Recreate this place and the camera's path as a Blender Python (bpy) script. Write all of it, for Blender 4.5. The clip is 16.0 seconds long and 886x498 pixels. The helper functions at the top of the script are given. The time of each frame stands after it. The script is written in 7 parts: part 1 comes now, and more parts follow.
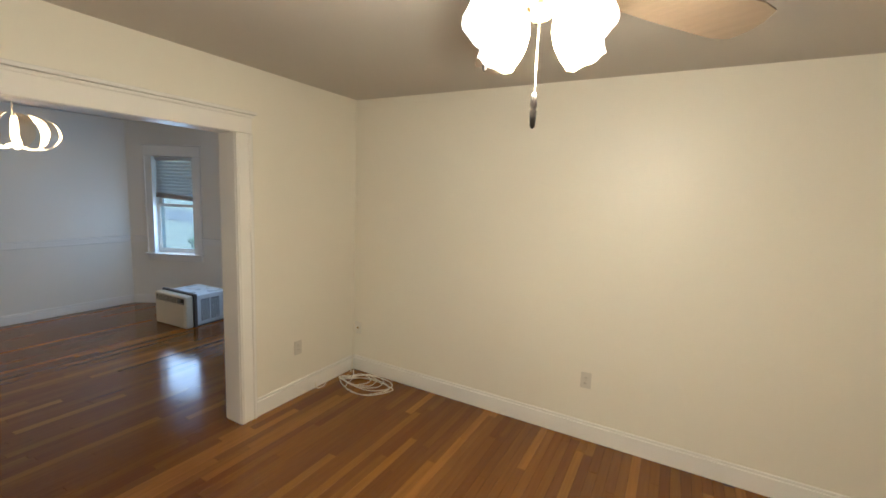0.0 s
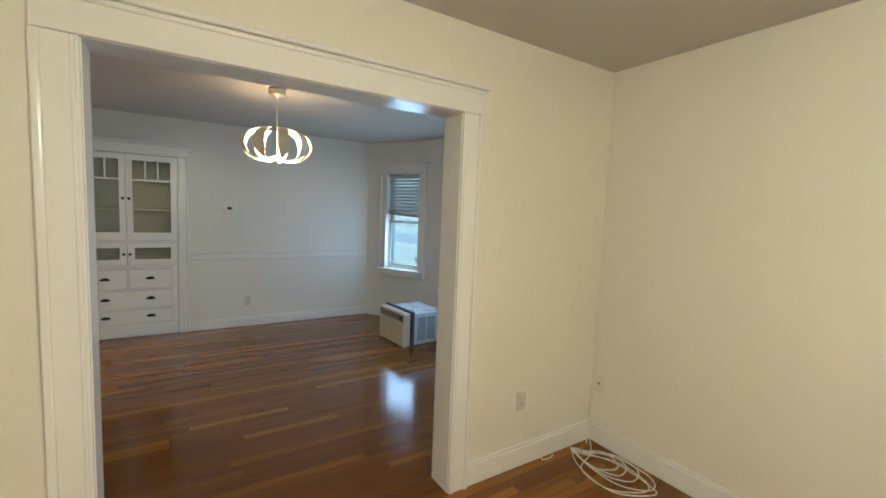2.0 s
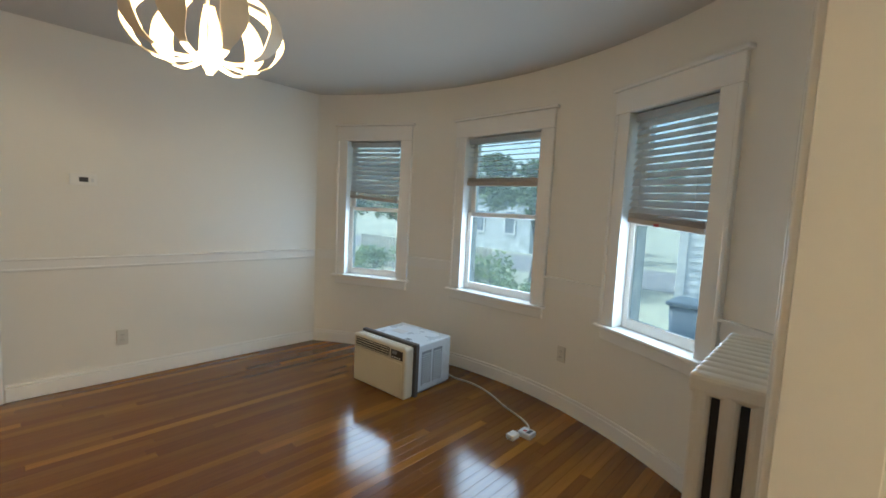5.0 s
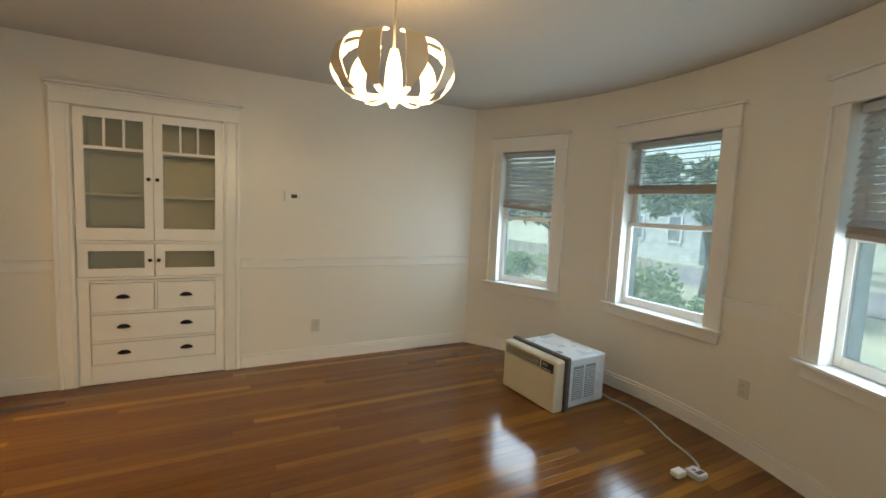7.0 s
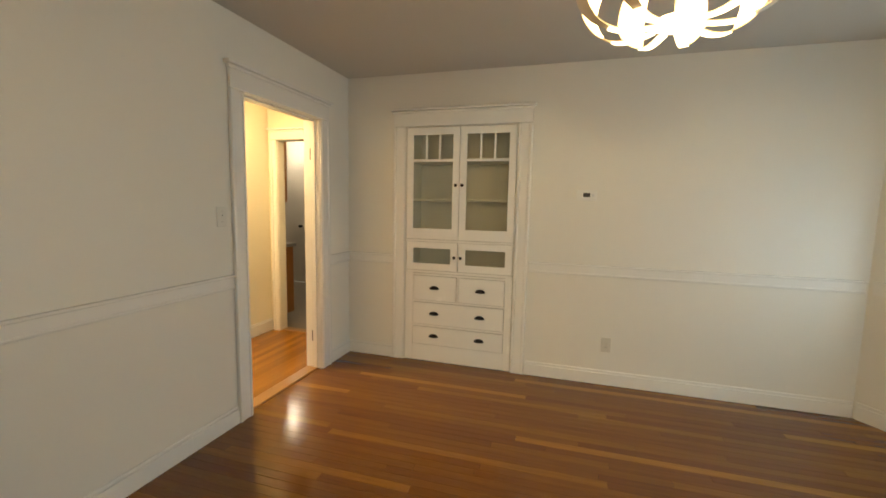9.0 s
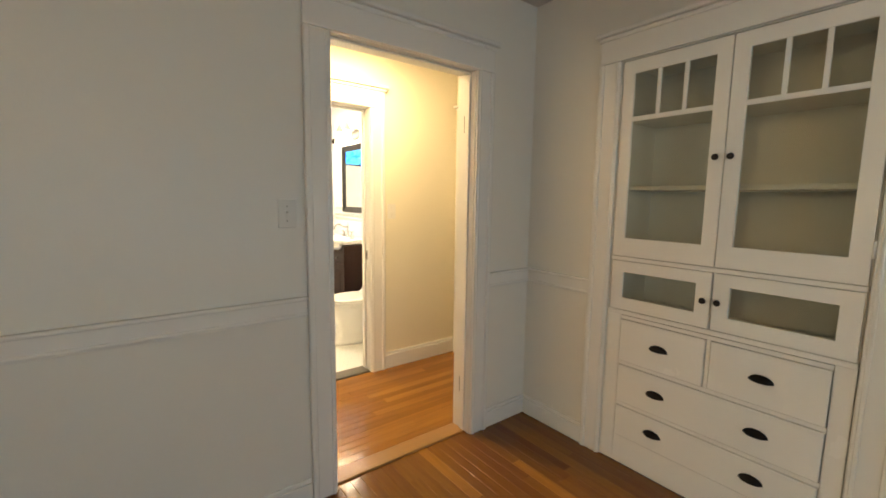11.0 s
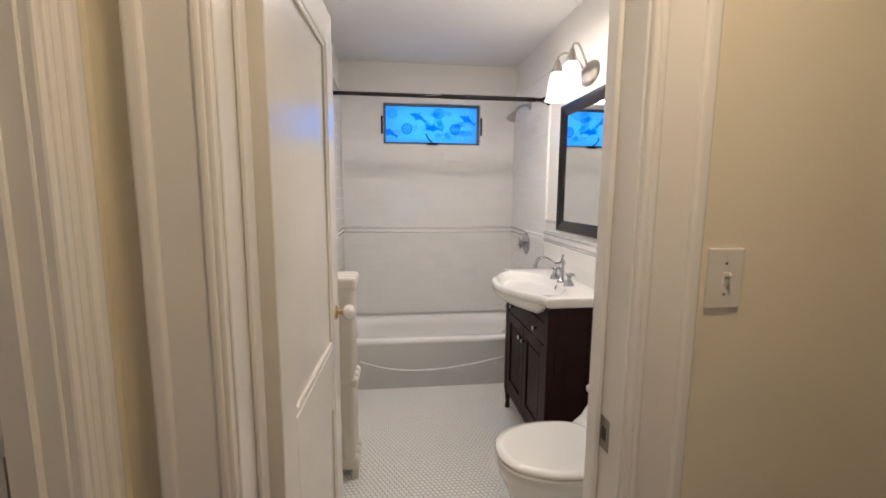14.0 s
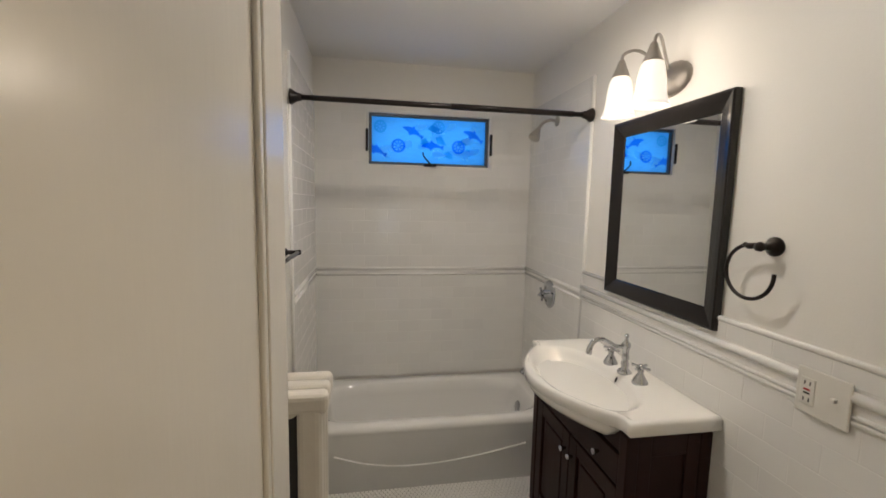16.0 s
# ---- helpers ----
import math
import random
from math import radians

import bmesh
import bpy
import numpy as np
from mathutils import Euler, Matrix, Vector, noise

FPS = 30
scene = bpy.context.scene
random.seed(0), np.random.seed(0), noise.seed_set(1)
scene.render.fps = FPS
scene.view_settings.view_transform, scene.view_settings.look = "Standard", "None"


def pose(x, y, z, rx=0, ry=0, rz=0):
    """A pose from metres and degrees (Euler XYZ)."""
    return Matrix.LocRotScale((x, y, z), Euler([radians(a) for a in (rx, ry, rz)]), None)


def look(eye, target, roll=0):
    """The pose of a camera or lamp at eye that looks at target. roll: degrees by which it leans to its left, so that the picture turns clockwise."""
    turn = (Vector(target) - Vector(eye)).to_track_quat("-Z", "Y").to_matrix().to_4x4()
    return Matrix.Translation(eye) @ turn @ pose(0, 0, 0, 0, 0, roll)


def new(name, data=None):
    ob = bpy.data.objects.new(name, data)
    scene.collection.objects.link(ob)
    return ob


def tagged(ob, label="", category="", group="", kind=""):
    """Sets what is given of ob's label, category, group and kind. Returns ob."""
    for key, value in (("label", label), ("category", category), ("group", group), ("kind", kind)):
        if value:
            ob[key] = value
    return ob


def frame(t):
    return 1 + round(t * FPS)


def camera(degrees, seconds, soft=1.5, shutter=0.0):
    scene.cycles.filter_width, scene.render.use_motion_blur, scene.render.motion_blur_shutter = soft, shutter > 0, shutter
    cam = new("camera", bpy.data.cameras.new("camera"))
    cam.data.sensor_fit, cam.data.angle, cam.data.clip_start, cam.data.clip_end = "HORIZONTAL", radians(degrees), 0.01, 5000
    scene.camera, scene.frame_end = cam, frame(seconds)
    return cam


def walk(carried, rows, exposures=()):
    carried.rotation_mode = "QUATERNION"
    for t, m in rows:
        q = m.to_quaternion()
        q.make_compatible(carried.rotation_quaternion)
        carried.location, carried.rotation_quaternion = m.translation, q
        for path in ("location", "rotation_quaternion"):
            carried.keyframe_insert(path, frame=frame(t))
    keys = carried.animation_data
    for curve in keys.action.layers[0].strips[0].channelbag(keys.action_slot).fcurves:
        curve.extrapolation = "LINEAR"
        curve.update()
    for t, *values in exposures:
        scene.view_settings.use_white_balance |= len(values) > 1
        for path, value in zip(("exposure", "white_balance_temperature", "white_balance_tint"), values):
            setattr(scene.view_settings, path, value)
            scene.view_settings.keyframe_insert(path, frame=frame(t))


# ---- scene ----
cam = camera(93.2, 16.0, soft=1.7)
PATH = [  # seconds, eye x y z, yaw, pitch, roll
    (0, 0.336, 0.324, 1.710, 29.00, -7.64, 2.40),
    (0.5, 0.370, 0.478, 1.715, 34.94, -5.39, 2.50),
    (1, 0.255, 0.630, 1.604, 42.62, -4.62, 2.50),
    (1.5, -0.054, 0.749, 1.551, 50.37, -4.47, 2.40),
    (2, -0.455, 0.856, 1.538, 57.11, -4.96, 2.20),
    (2.5, -0.904, 0.895, 1.479, 61.16, -4.96, 2.60),
    (3, -1.271, 0.940, 1.487, 62.71, -5.83, 2.20),
    (3.5, -1.638, 0.974, 1.432, 60.42, -5.91, 2.30),
    (4, -1.973, 1.004, 1.408, 54.61, -5.54, 2.70),
    (4.2, -2.058, 1.023, 1.399, 52.41, -5.39, 2.60),
    (4.6, -2.247, 1.031, 1.387, 47.57, -5.13, 2.74),
    (5, -2.351, 1.010, 1.385, 42.94, -4.95, 2.83),
    (5.4, -2.394, 0.972, 1.389, 39.59, -4.82, 2.88),
    (5.8, -2.398, 0.933, 1.396, 38.56, -4.74, 2.90),
    (6.1, -2.392, 0.912, 1.400, 39.97, -4.71, 2.90),
    (6.4, -2.387, 0.903, 1.402, 43.74, -4.70, 2.90),
    (6.5, -2.383, 0.898, 1.404, 45.71, -4.65, 2.90),
    (7, -2.342, 0.934, 1.428, 62.78, -5.25, 2.60),
    (7.5, -2.333, 0.909, 1.434, 77.14, -5.77, 2.20),
    (8, -2.360, 0.968, 1.410, 88.30, -5.80, 1.80),
    (8.3, -2.442, 1.050, 1.409, 94.57, -5.84, 1.57),
    (8.7, -2.613, 1.205, 1.405, 101.83, -5.96, 1.31),
    (9.1, -2.839, 1.367, 1.398, 108.35, -6.14, 1.09),
    (9.5, -3.104, 1.492, 1.391, 114.64, -6.33, 0.93),
    (9.9, -3.394, 1.530, 1.384, 121.22, -6.52, 0.83),
    (10.3, -3.693, 1.436, 1.379, 128.62, -6.66, 0.80),
    (10.5, -3.837, 1.368, 1.382, 131.88, -6.66, 0.90),
    (11, -4.214, 1.128, 1.372, 142.61, -6.86, 0.80),
    (11.5, -4.559, 0.833, 1.406, 152.55, -7.85, 0.90),
    (12, -4.837, 0.480, 1.410, 159.92, -7.27, 0.80),
    (12.5, -5.015, 0.080, 1.425, 166.23, -7.55, 0.40),
    (13, -5.165, -0.284, 1.407, 169.72, -7.56, 0.60),
    (13.5, -5.253, -0.651, 1.422, 171.94, -7.56, 0.70),
    (14, -5.266, -1.021, 1.423, 173.14, -7.53, 0.40),
    (14.5, -5.261, -1.347, 1.443, 172.55, -7.53, 0.80),
    (15, -5.251, -1.565, 1.451, 172.41, -7.35, 0.90),
    (15.5, -5.226, -1.695, 1.480, 171.63, -7.06, 0.90),
    (16, -5.215, -1.783, 1.587, 170.24, -6.29, 1.30),
]
EXPOSURES = [(0.0, 1.62, 5650, 13), (1.5, 1.73, 5550, 8), (2.5, 1.83, 5650, 5), (4.0, 1.97, 6400, 9), (6.5, 1.88, 6850, 8), (7.0, 2.0, 7600, 9), (7.5, 2.14, 8100, 9), (8.0, 2.22, 8500, 9), (10.5, 2.12, 7100, 8), (11.5, 1.6, 6850, 9), (12.5, 1.05, 5750, 17), (13.0, 0.82, 5650, 19), (13.5, 0.55, 5550, 19), (14.5, 0.2, 5700, 18), (15.0, 0.08, 5850, 17), (16.0, -0.25, 5850, 14)]
walk(cam, [(t, look((x, y, z), (x - math.sin(radians(yaw)) * math.cos(radians(pitch)), y + math.cos(radians(yaw)) * math.cos(radians(pitch)), z + math.sin(radians(pitch))), roll))
           for t, x, y, z, yaw, pitch, roll in PATH],
     exposures=EXPOSURES)

# ---- world, sun, large lights ----
world = bpy.data.worlds.new("sky_world")
scene.world = world
world.use_nodes = True
wn = world.node_tree.nodes
sky = wn.new("ShaderNodeTexSky")
sky.sky_type, sky.sun_disc = "NISHITA", False
sky.sun_elevation, sky.sun_rotation = radians(54), radians(260)
sky.air_density, sky.dust_density = 1.2, 3.0
world.node_tree.links.new(sky.outputs[0], wn["Background"].inputs[0])
wn["Background"].inputs[1].default_value = 0.12


def lamp(name, kind, m, energy, colour, **more):
    data = bpy.data.lights.new(name, kind)
    data.energy, data.color = energy, colour
    for key, value in more.items():
        setattr(data, key, value)
    ob = new(name, data)
    ob.matrix_world = m
    return ob


WARM, COOL = (1.0, 0.86, 0.59), (0.53, 0.755, 1.0)
lamp("sun", "SUN", look((0, 0, 20), (14, 2.5, 0)), 2.6, (1, 0.97, 0.92), angle=radians(12))
for tag, ang, power, wid in (("window_light_west", 25.85, 1.6, 0.48), ("window_light_middle", 0, 2.6, 0.64), ("window_light_east", -26.5, 2.5, 0.48)):
    lamp(tag, "AREA", pose(-4.385 - 3.035 * math.sin(radians(ang)), 0.87 + 3.035 * math.cos(radians(ang)), 1.09, -90, 0, ang), power, COOL, shape="RECTANGLE", size=wid, size_y=0.62)
lamp("window_light_bedroom", "AREA", pose(-2.33, -4.565, 1.45, 90, 0, 0), 5.0, (0.55, 0.86, 1.0), shape="RECTANGLE", size=0.7, size_y=0.75)
lamp("window_light_bath", "AREA", pose(-5.6, -4.85, 2.0, 90, 0, 0), 1.3, (0.50, 0.72, 1.0), shape="RECTANGLE", size=0.75, size_y=0.28)
lamp("fan_bulb_light", "POINT", pose(0.02, 1.30, 2.02), 36, WARM, shadow_soft_size=0.12)
lamp("chandelier_light", "POINT", pose(-4.18, 1.59, 2.09), 2.5, (1.0, 0.68, 0.33), shadow_soft_size=0.15)
lamp("hall_bulb_light", "POINT", pose(-5.55, -1.24, 2.24), 2.4, (1.0, 0.74, 0.41), shadow_soft_size=0.12)
lamp("hall_diffuser_light", "AREA", pose(-5.55, -1.28, 2.384), 5.6, (1.0, 0.74, 0.41), shape="DISK", size=0.22)
for by in (-3.37, -3.165):
    lamp("vanity_bulb_light", "POINT", pose(-6.17, by, 1.99), 2.4, (1.0, 0.82, 0.60), shadow_soft_size=0.045)
lamp("kitchen_ceiling_light_bulb", "POINT", pose(-8.6, -3.1, 2.30), 3.4, (1.0, 0.90, 0.76), shadow_soft_size=0.10)
lamp("bedroom_fan_bulb_light", "POINT", pose(-2.75, -2.95, 2.06), 12.0, (1.0, 0.60, 0.32), shadow_soft_size=0.10)
lamp("bath_ceiling_light", "AREA", pose(-5.49, -3.11, 2.395), 11.0, (1.0, 0.88, 0.70), shape="RECTANGLE", size=0.22, size_y=0.18)


# ---- materials ----
def material(name, colour, rough=0.5, metal=0.0, vary=0.06, scale=3.0, bump=0.0, bump_scale=60.0, per_object=0.0, spec=0.5, coat=0.0, stretch=(1, 1, 1), emit=0.0, emit_colour=None):
    """A surface with a slow and a fine variation of its colour and roughness, and fine relief."""
    mat = bpy.data.materials.new(name)
    mat.use_nodes = True
    n, l = mat.node_tree.nodes, mat.node_tree.links
    b = n["Principled BSDF"]
    b.inputs["Roughness"].default_value = rough
    b.inputs["Metallic"].default_value = metal
    b.inputs["Specular IOR Level"].default_value = spec
    b.inputs["Coat Weight"].default_value = coat
    b.inputs["Coat Roughness"].default_value = 0.12
    tc, mp = n.new("ShaderNodeTexCoord"), n.new("ShaderNodeMapping")
    mp.inputs["Scale"].default_value = stretch
    l.new(tc.outputs["Object"], mp.inputs["Vector"])
    slow, fine = n.new("ShaderNodeTexNoise"), n.new("ShaderNodeTexNoise")
    slow.inputs["Scale"].default_value, slow.inputs["Detail"].default_value = scale, 4
    fine.inputs["Scale"].default_value, fine.inputs["Detail"].default_value = bump_scale, 5
    l.new(mp.outputs[0], slow.inputs["Vector"]), l.new(mp.outputs[0], fine.inputs["Vector"])
    ramp = n.new("ShaderNodeMix")
    ramp.data_type = "RGBA"
    ramp.inputs[6].default_value = (*[c * (1 - vary) for c in colour], 1)
    ramp.inputs[7].default_value = (*[min(1, c * (1 + vary)) for c in colour], 1)
    add = n.new("ShaderNodeMath")
    add.operation = "MULTIPLY_ADD"
    add.inputs[1].default_value = 0.7
    l.new(slow.outputs["Fac"], add.inputs[0])
    half = n.new("ShaderNodeMath")
    half.operation = "MULTIPLY"
    half.inputs[1].default_value = 0.3
    l.new(fine.outputs["Fac"], half.inputs[0]), l.new(half.outputs[0], add.inputs[2])
    l.new(add.outputs[0], ramp.inputs[0])
    out = ramp.outputs[2]
    if per_object:
        info, hsv, mr = n.new("ShaderNodeObjectInfo"), n.new("ShaderNodeHueSaturation"), n.new("ShaderNodeMapRange")
        mr.inputs[3].default_value, mr.inputs[4].default_value = 1 - per_object, 1 + per_object
        l.new(info.outputs["Random"], mr.inputs[0]), l.new(mr.outputs[0], hsv.inputs["Value"])
        l.new(out, hsv.inputs["Color"])
        out = hsv.outputs[0]
    l.new(out, b.inputs["Base Color"])
    rr = n.new("ShaderNodeMapRange")
    rr.inputs[3].default_value, rr.inputs[4].default_value = max(0.02, rough * 0.85), min(1, rough * 1.15)
    l.new(slow.outputs["Fac"], rr.inputs[0]), l.new(rr.outputs[0], b.inputs["Roughness"])
    if bump:
        bp = n.new("ShaderNodeBump")
        bp.inputs["Strength"].default_value, bp.inputs["Distance"].default_value = 1.0, bump
        l.new(fine.outputs["Fac"], bp.inputs["Height"]), l.new(bp.outputs[0], b.inputs["Normal"])
    if emit:
        b.inputs["Emission Color"].default_value = (*(emit_colour or colour), 1)
        b.inputs["Emission Strength"].default_value = emit
    return mat


def wood_floor(name, dark, light, along, island=False):
    """Varnished strip-oak: each strip its own tone, with long grain streaks."""
    mat = bpy.data.materials.new(name)
    mat.use_nodes = True
    n, l = mat.node_tree.nodes, mat.node_tree.links
    b = n["Principled BSDF"]
    tc, mp = n.new("ShaderNodeNewGeometry"), n.new("ShaderNodeMapping")
    mp.inputs["Scale"].default_value = (1, 0.05, 1) if along == "y" else (0.05, 1, 1)
    l.new(tc.outputs["Position"], mp.inputs["Vector"])
    if island:
        rnd = n.new("ShaderNodeNewGeometry").outputs["Random Per Island"]
    else:
        rnd = n.new("ShaderNodeObjectInfo").outputs["Random"]
    shift = n.new("ShaderNodeVectorMath")
    shift.operation = "ADD"
    comb = n.new("ShaderNodeCombineXYZ")
    mul = n.new("ShaderNodeMath")
    mul.operation = "MULTIPLY"
    mul.inputs[1].default_value = 37.0
    l.new(rnd, mul.inputs[0])
    for i in range(3):
        l.new(mul.outputs[0], comb.inputs[i])
    l.new(mp.outputs[0], shift.inputs[0]), l.new(comb.outputs[0], shift.inputs[1])
    grain = n.new("ShaderNodeTexNoise")
    grain.inputs["Scale"].default_value, grain.inputs["Detail"].default_value, grain.inputs["Roughness"].default_value = 55, 6, 0.65
    l.new(shift.outputs[0], grain.inputs["Vector"])
    ramp = n.new("ShaderNodeValToRGB")
    e = ramp.color_ramp.elements
    e[0].position, e[0].color = 0.0, (*dark, 1)
    e[1].position, e[1].color = 1.0, (*light, 1)
    mid = e.new(0.78)
    mid.color = (*[d * 0.66 + q * 0.34 for d, q in zip(dark, light)], 1)
    l.new(rnd, ramp.inputs[0])
    mix = n.new("ShaderNodeMix")
    mix.data_type, mix.blend_type = "RGBA", "MULTIPLY"
    mix.inputs[0].default_value = 0.38
    g2 = n.new("ShaderNodeValToRGB")
    g2.color_ramp.elements[0].position, g2.color_ramp.elements[0].color = 0.32, (0.45, 0.36, 0.30, 1)
    g2.color_ramp.elements[1].position, g2.color_ramp.elements[1].color = 0.62, (1, 1, 1, 1)
    l.new(grain.outputs["Fac"], g2.inputs[0])
    l.new(ramp.outputs[0], mix.inputs[6]), l.new(g2.outputs[0], mix.inputs[7])
    l.new(mix.outputs[2], b.inputs["Base Color"])
    wear = n.new("ShaderNodeTexNoise")
    wear.inputs["Scale"].default_value, wear.inputs["Detail"].default_value = 2.2, 5
    l.new(tc.outputs["Position"], wear.inputs["Vector"])
    rr = n.new("ShaderNodeMapRange")
    rr.inputs[1].default_value, rr.inputs[2].default_value, rr.inputs[3].default_value, rr.inputs[4].default_value = 0.3, 0.7, 0.08, 0.16
    l.new(wear.outputs["Fac"], rr.inputs[0]), l.new(rr.outputs[0], b.inputs["Roughness"])
    bp = n.new("ShaderNodeBump")
    bp.inputs["Strength"].default_value, bp.inputs["Distance"].default_value = 0.6, 0.0004
    l.new(grain.outputs["Fac"], bp.inputs["Height"]), l.new(bp.outputs[0], b.inputs["Normal"])
    return mat


def glass_material(name, tint=(1, 1, 1), rough=0.0, cloud_haze=0.0, veil="ShaderNodeBsdfDiffuse", veil_colour=(0.5, 0.5, 0.48)):
    mat = bpy.data.materials.new(name)
    mat.use_nodes = True
    n, l = mat.node_tree.nodes, mat.node_tree.links
    n.remove(n["Principled BSDF"])
    out = n["Material Output"]
    clear, gloss, mix, edge = n.new("ShaderNodeBsdfTransparent"), n.new("ShaderNodeBsdfGlossy"), n.new("ShaderNodeMixShader"), n.new("ShaderNodeLayerWeight")
    steep, fres = n.new("ShaderNodeMath"), n.new("ShaderNodeMath")
    steep.operation, steep.inputs[1].default_value = "POWER", 4.0
    fres.operation, fres.inputs[1].default_value, fres.inputs[2].default_value = "MULTIPLY_ADD", 0.5, 0.03
    edge.inputs[0].default_value = 0.5
    l.new(edge.outputs["Facing"], steep.inputs[0]), l.new(steep.outputs[0], fres.inputs[0])
    clear.inputs[0].default_value = (*tint, 1)
    gloss.inputs["Roughness"].default_value = rough
    l.new(fres.outputs[0], mix.inputs[0]), l.new(clear.outputs[0], mix.inputs[1]), l.new(gloss.outputs[0], mix.inputs[2])
    last = mix.outputs[0]
    # Cloudy old glass in the cabinet; in windows, daylight haze put into the pane.
    if cloud_haze:
        film, m2, dn, dm = n.new(veil), n.new("ShaderNodeMixShader"), n.new("ShaderNodeTexNoise"), n.new("ShaderNodeMath")
        film.inputs[0].default_value = (*veil_colour, 1)
        dn.inputs["Scale"].default_value = 9
        dm.operation = "MULTIPLY"
        dm.inputs[1].default_value = cloud_haze
        l.new(dn.outputs["Fac"], dm.inputs[0]), l.new(dm.outputs[0], m2.inputs[0]), l.new(last, m2.inputs[1]), l.new(film.outputs[0], m2.inputs[2])
        last = m2.outputs[0]
    l.new(last, out.inputs[0])
    return mat


def glow(name, colour, strength):
    return material(name, colour, rough=0.4, emit=strength, emit_colour=colour)


WALL_LIVING = material("eggshell_paint_warm_white", (0.80, 0.765, 0.67), 0.42, vary=0.025, scale=1.5, bump=0.0004, bump_scale=140)
WALL_DINING = material("eggshell_paint_white", (0.79, 0.765, 0.70), 0.40, vary=0.025, scale=1.5, bump=0.0004, bump_scale=140)
WALL_HALL = material("hall_cream_paint", (0.80, 0.745, 0.60), 0.42, vary=0.025, scale=1.5, bump=0.0004, bump_scale=140)
WALL_BATH = material("bath_white_paint", (0.80, 0.78, 0.73), 0.42, vary=0.02, scale=1.5, bump=0.0003, bump_scale=140)
# Greyer than off-white: the dimmer light on these ceilings is put into the colour.
CEILING = material("flat_ceiling_paint_dimmed", (0.57, 0.54, 0.49), 0.85, vary=0.03, scale=1.2, bump=0.0006, bump_scale=90)
CEILING_BATH = material("bath_ceiling_paint", (0.78, 0.77, 0.74), 0.7, vary=0.02, scale=1.2, bump=0.0005, bump_scale=90)
TRIM = material("semi_gloss_trim_paint", (0.84, 0.825, 0.785), 0.22, vary=0.03, scale=4, bump=0.0003, bump_scale=45)
CABINET = material("cabinet_semi_gloss_paint", (0.87, 0.855, 0.815), 0.26, vary=0.03, scale=4, bump=0.0003, bump_scale=45)
OAK = wood_floor("oak_strip", (0.150, 0.050, 0.005), (0.33, 0.138, 0.018), "y")
OAK_JOINED = wood_floor("oak_strip_joined", (0.150, 0.050, 0.005), (0.33, 0.138, 0.018), "y", True)
# Lighter copy of the oak: part of the hall's lamplight is in its colour.
OAK_HALL_LIT = wood_floor("oak_strip_hall_lit", (0.26, 0.10, 0.013), (0.52, 0.24, 0.045), "x")
OAK_RED_STRIP = wood_floor("red_oak_board", (0.12, 0.038, 0.009), (0.20, 0.070, 0.018), "x", False)
OAK_RED = wood_floor("red_oak_strip", (0.12, 0.038, 0.009), (0.20, 0.070, 0.018), "x", True)
SUBFLOOR = material("dark_joint", (0.07, 0.032, 0.012), 0.8)
CHROME = material("polished_chrome", (0.50, 0.51, 0.53), 0.06, 1.0, vary=0.01)
NICKEL = material("brushed_nickel", (0.46, 0.43, 0.39), 0.3, 1.0, vary=0.06, scale=40)
BRONZE = material("oil_rubbed_bronze", (0.022, 0.017, 0.015), 0.32, 0.6, vary=0.2, scale=20)
BRASS = material("aged_brass", (0.62, 0.47, 0.22), 0.25, 1.0, vary=0.1, scale=30)
STEEL = material("worn_strike_steel", (0.32, 0.29, 0.25), 0.35, 1.0, vary=0.2, scale=40)
PORCELAIN = material("glazed_porcelain", (0.86, 0.85, 0.81), 0.07, vary=0.01, scale=5, coat=0.5)
TUB_ENAMEL = material("tub_enamel", (0.83, 0.82, 0.79), 0.10, vary=0.02, scale=4, coat=0.4)
TILE = material("white_ceramic_tile", (0.80, 0.79, 0.76), 0.10, vary=0.015, scale=3, per_object=0.02)
TILE_JOINED = material("white_ceramic_trim_tile", (0.81, 0.80, 0.77), 0.10, vary=0.015, scale=3)
GROUT = material("pale_grout", (0.80, 0.785, 0.75), 0.6, vary=0.04, scale=9)
GROUT_FLOOR = material("grey_grout", (0.20, 0.19, 0.17), 0.85, vary=0.15, scale=9)
HEX = material("white_matt_hexagon", (0.83, 0.82, 0.78), 0.35, vary=0.05, scale=3)
ESPRESSO = material("espresso_stained_wood", (0.022, 0.0065, 0.005), 0.45, vary=0.25, scale=5, bump=0.0002, bump_scale=30, stretch=(6, 6, 0.6), spec=0.22)
BLACK_FRAME = material("black_lacquer_frame", (0.008, 0.0065, 0.006), 0.20, vary=0.2, scale=10)
MIRROR = material("silvered_mirror", (0.88, 0.89, 0.88), 0.015, 1.0, vary=0.0)
PLASTIC = material("ivory_white_plastic", (0.74, 0.72, 0.66), 0.35, vary=0.02, scale=20)
PLATE = material("aged_outlet_plastic", (0.63, 0.60, 0.53), 0.4, vary=0.03, scale=20)
THERMO = material("clean_white_plastic", (0.80, 0.79, 0.75), 0.35, vary=0.01, scale=20)
PLASTIC_GREY = material("light_grey_plastic", (0.66, 0.665, 0.66), 0.4, vary=0.03, scale=20)
AC_FRONT = material("beige_yellowed_plastic", (0.62, 0.57, 0.44), 0.42, vary=0.05, scale=8)
# White enamel; the window's blue light on its top is mixed into the colour.
AC_SHELL = material("white_steel_sky_tint", (0.66, 0.725, 0.77), 0.28, vary=0.04, scale=6)
AC_FIN = material("grey_louvre_shadow", (0.25, 0.28, 0.31), 0.5, 0.3, vary=0.2, scale=60)
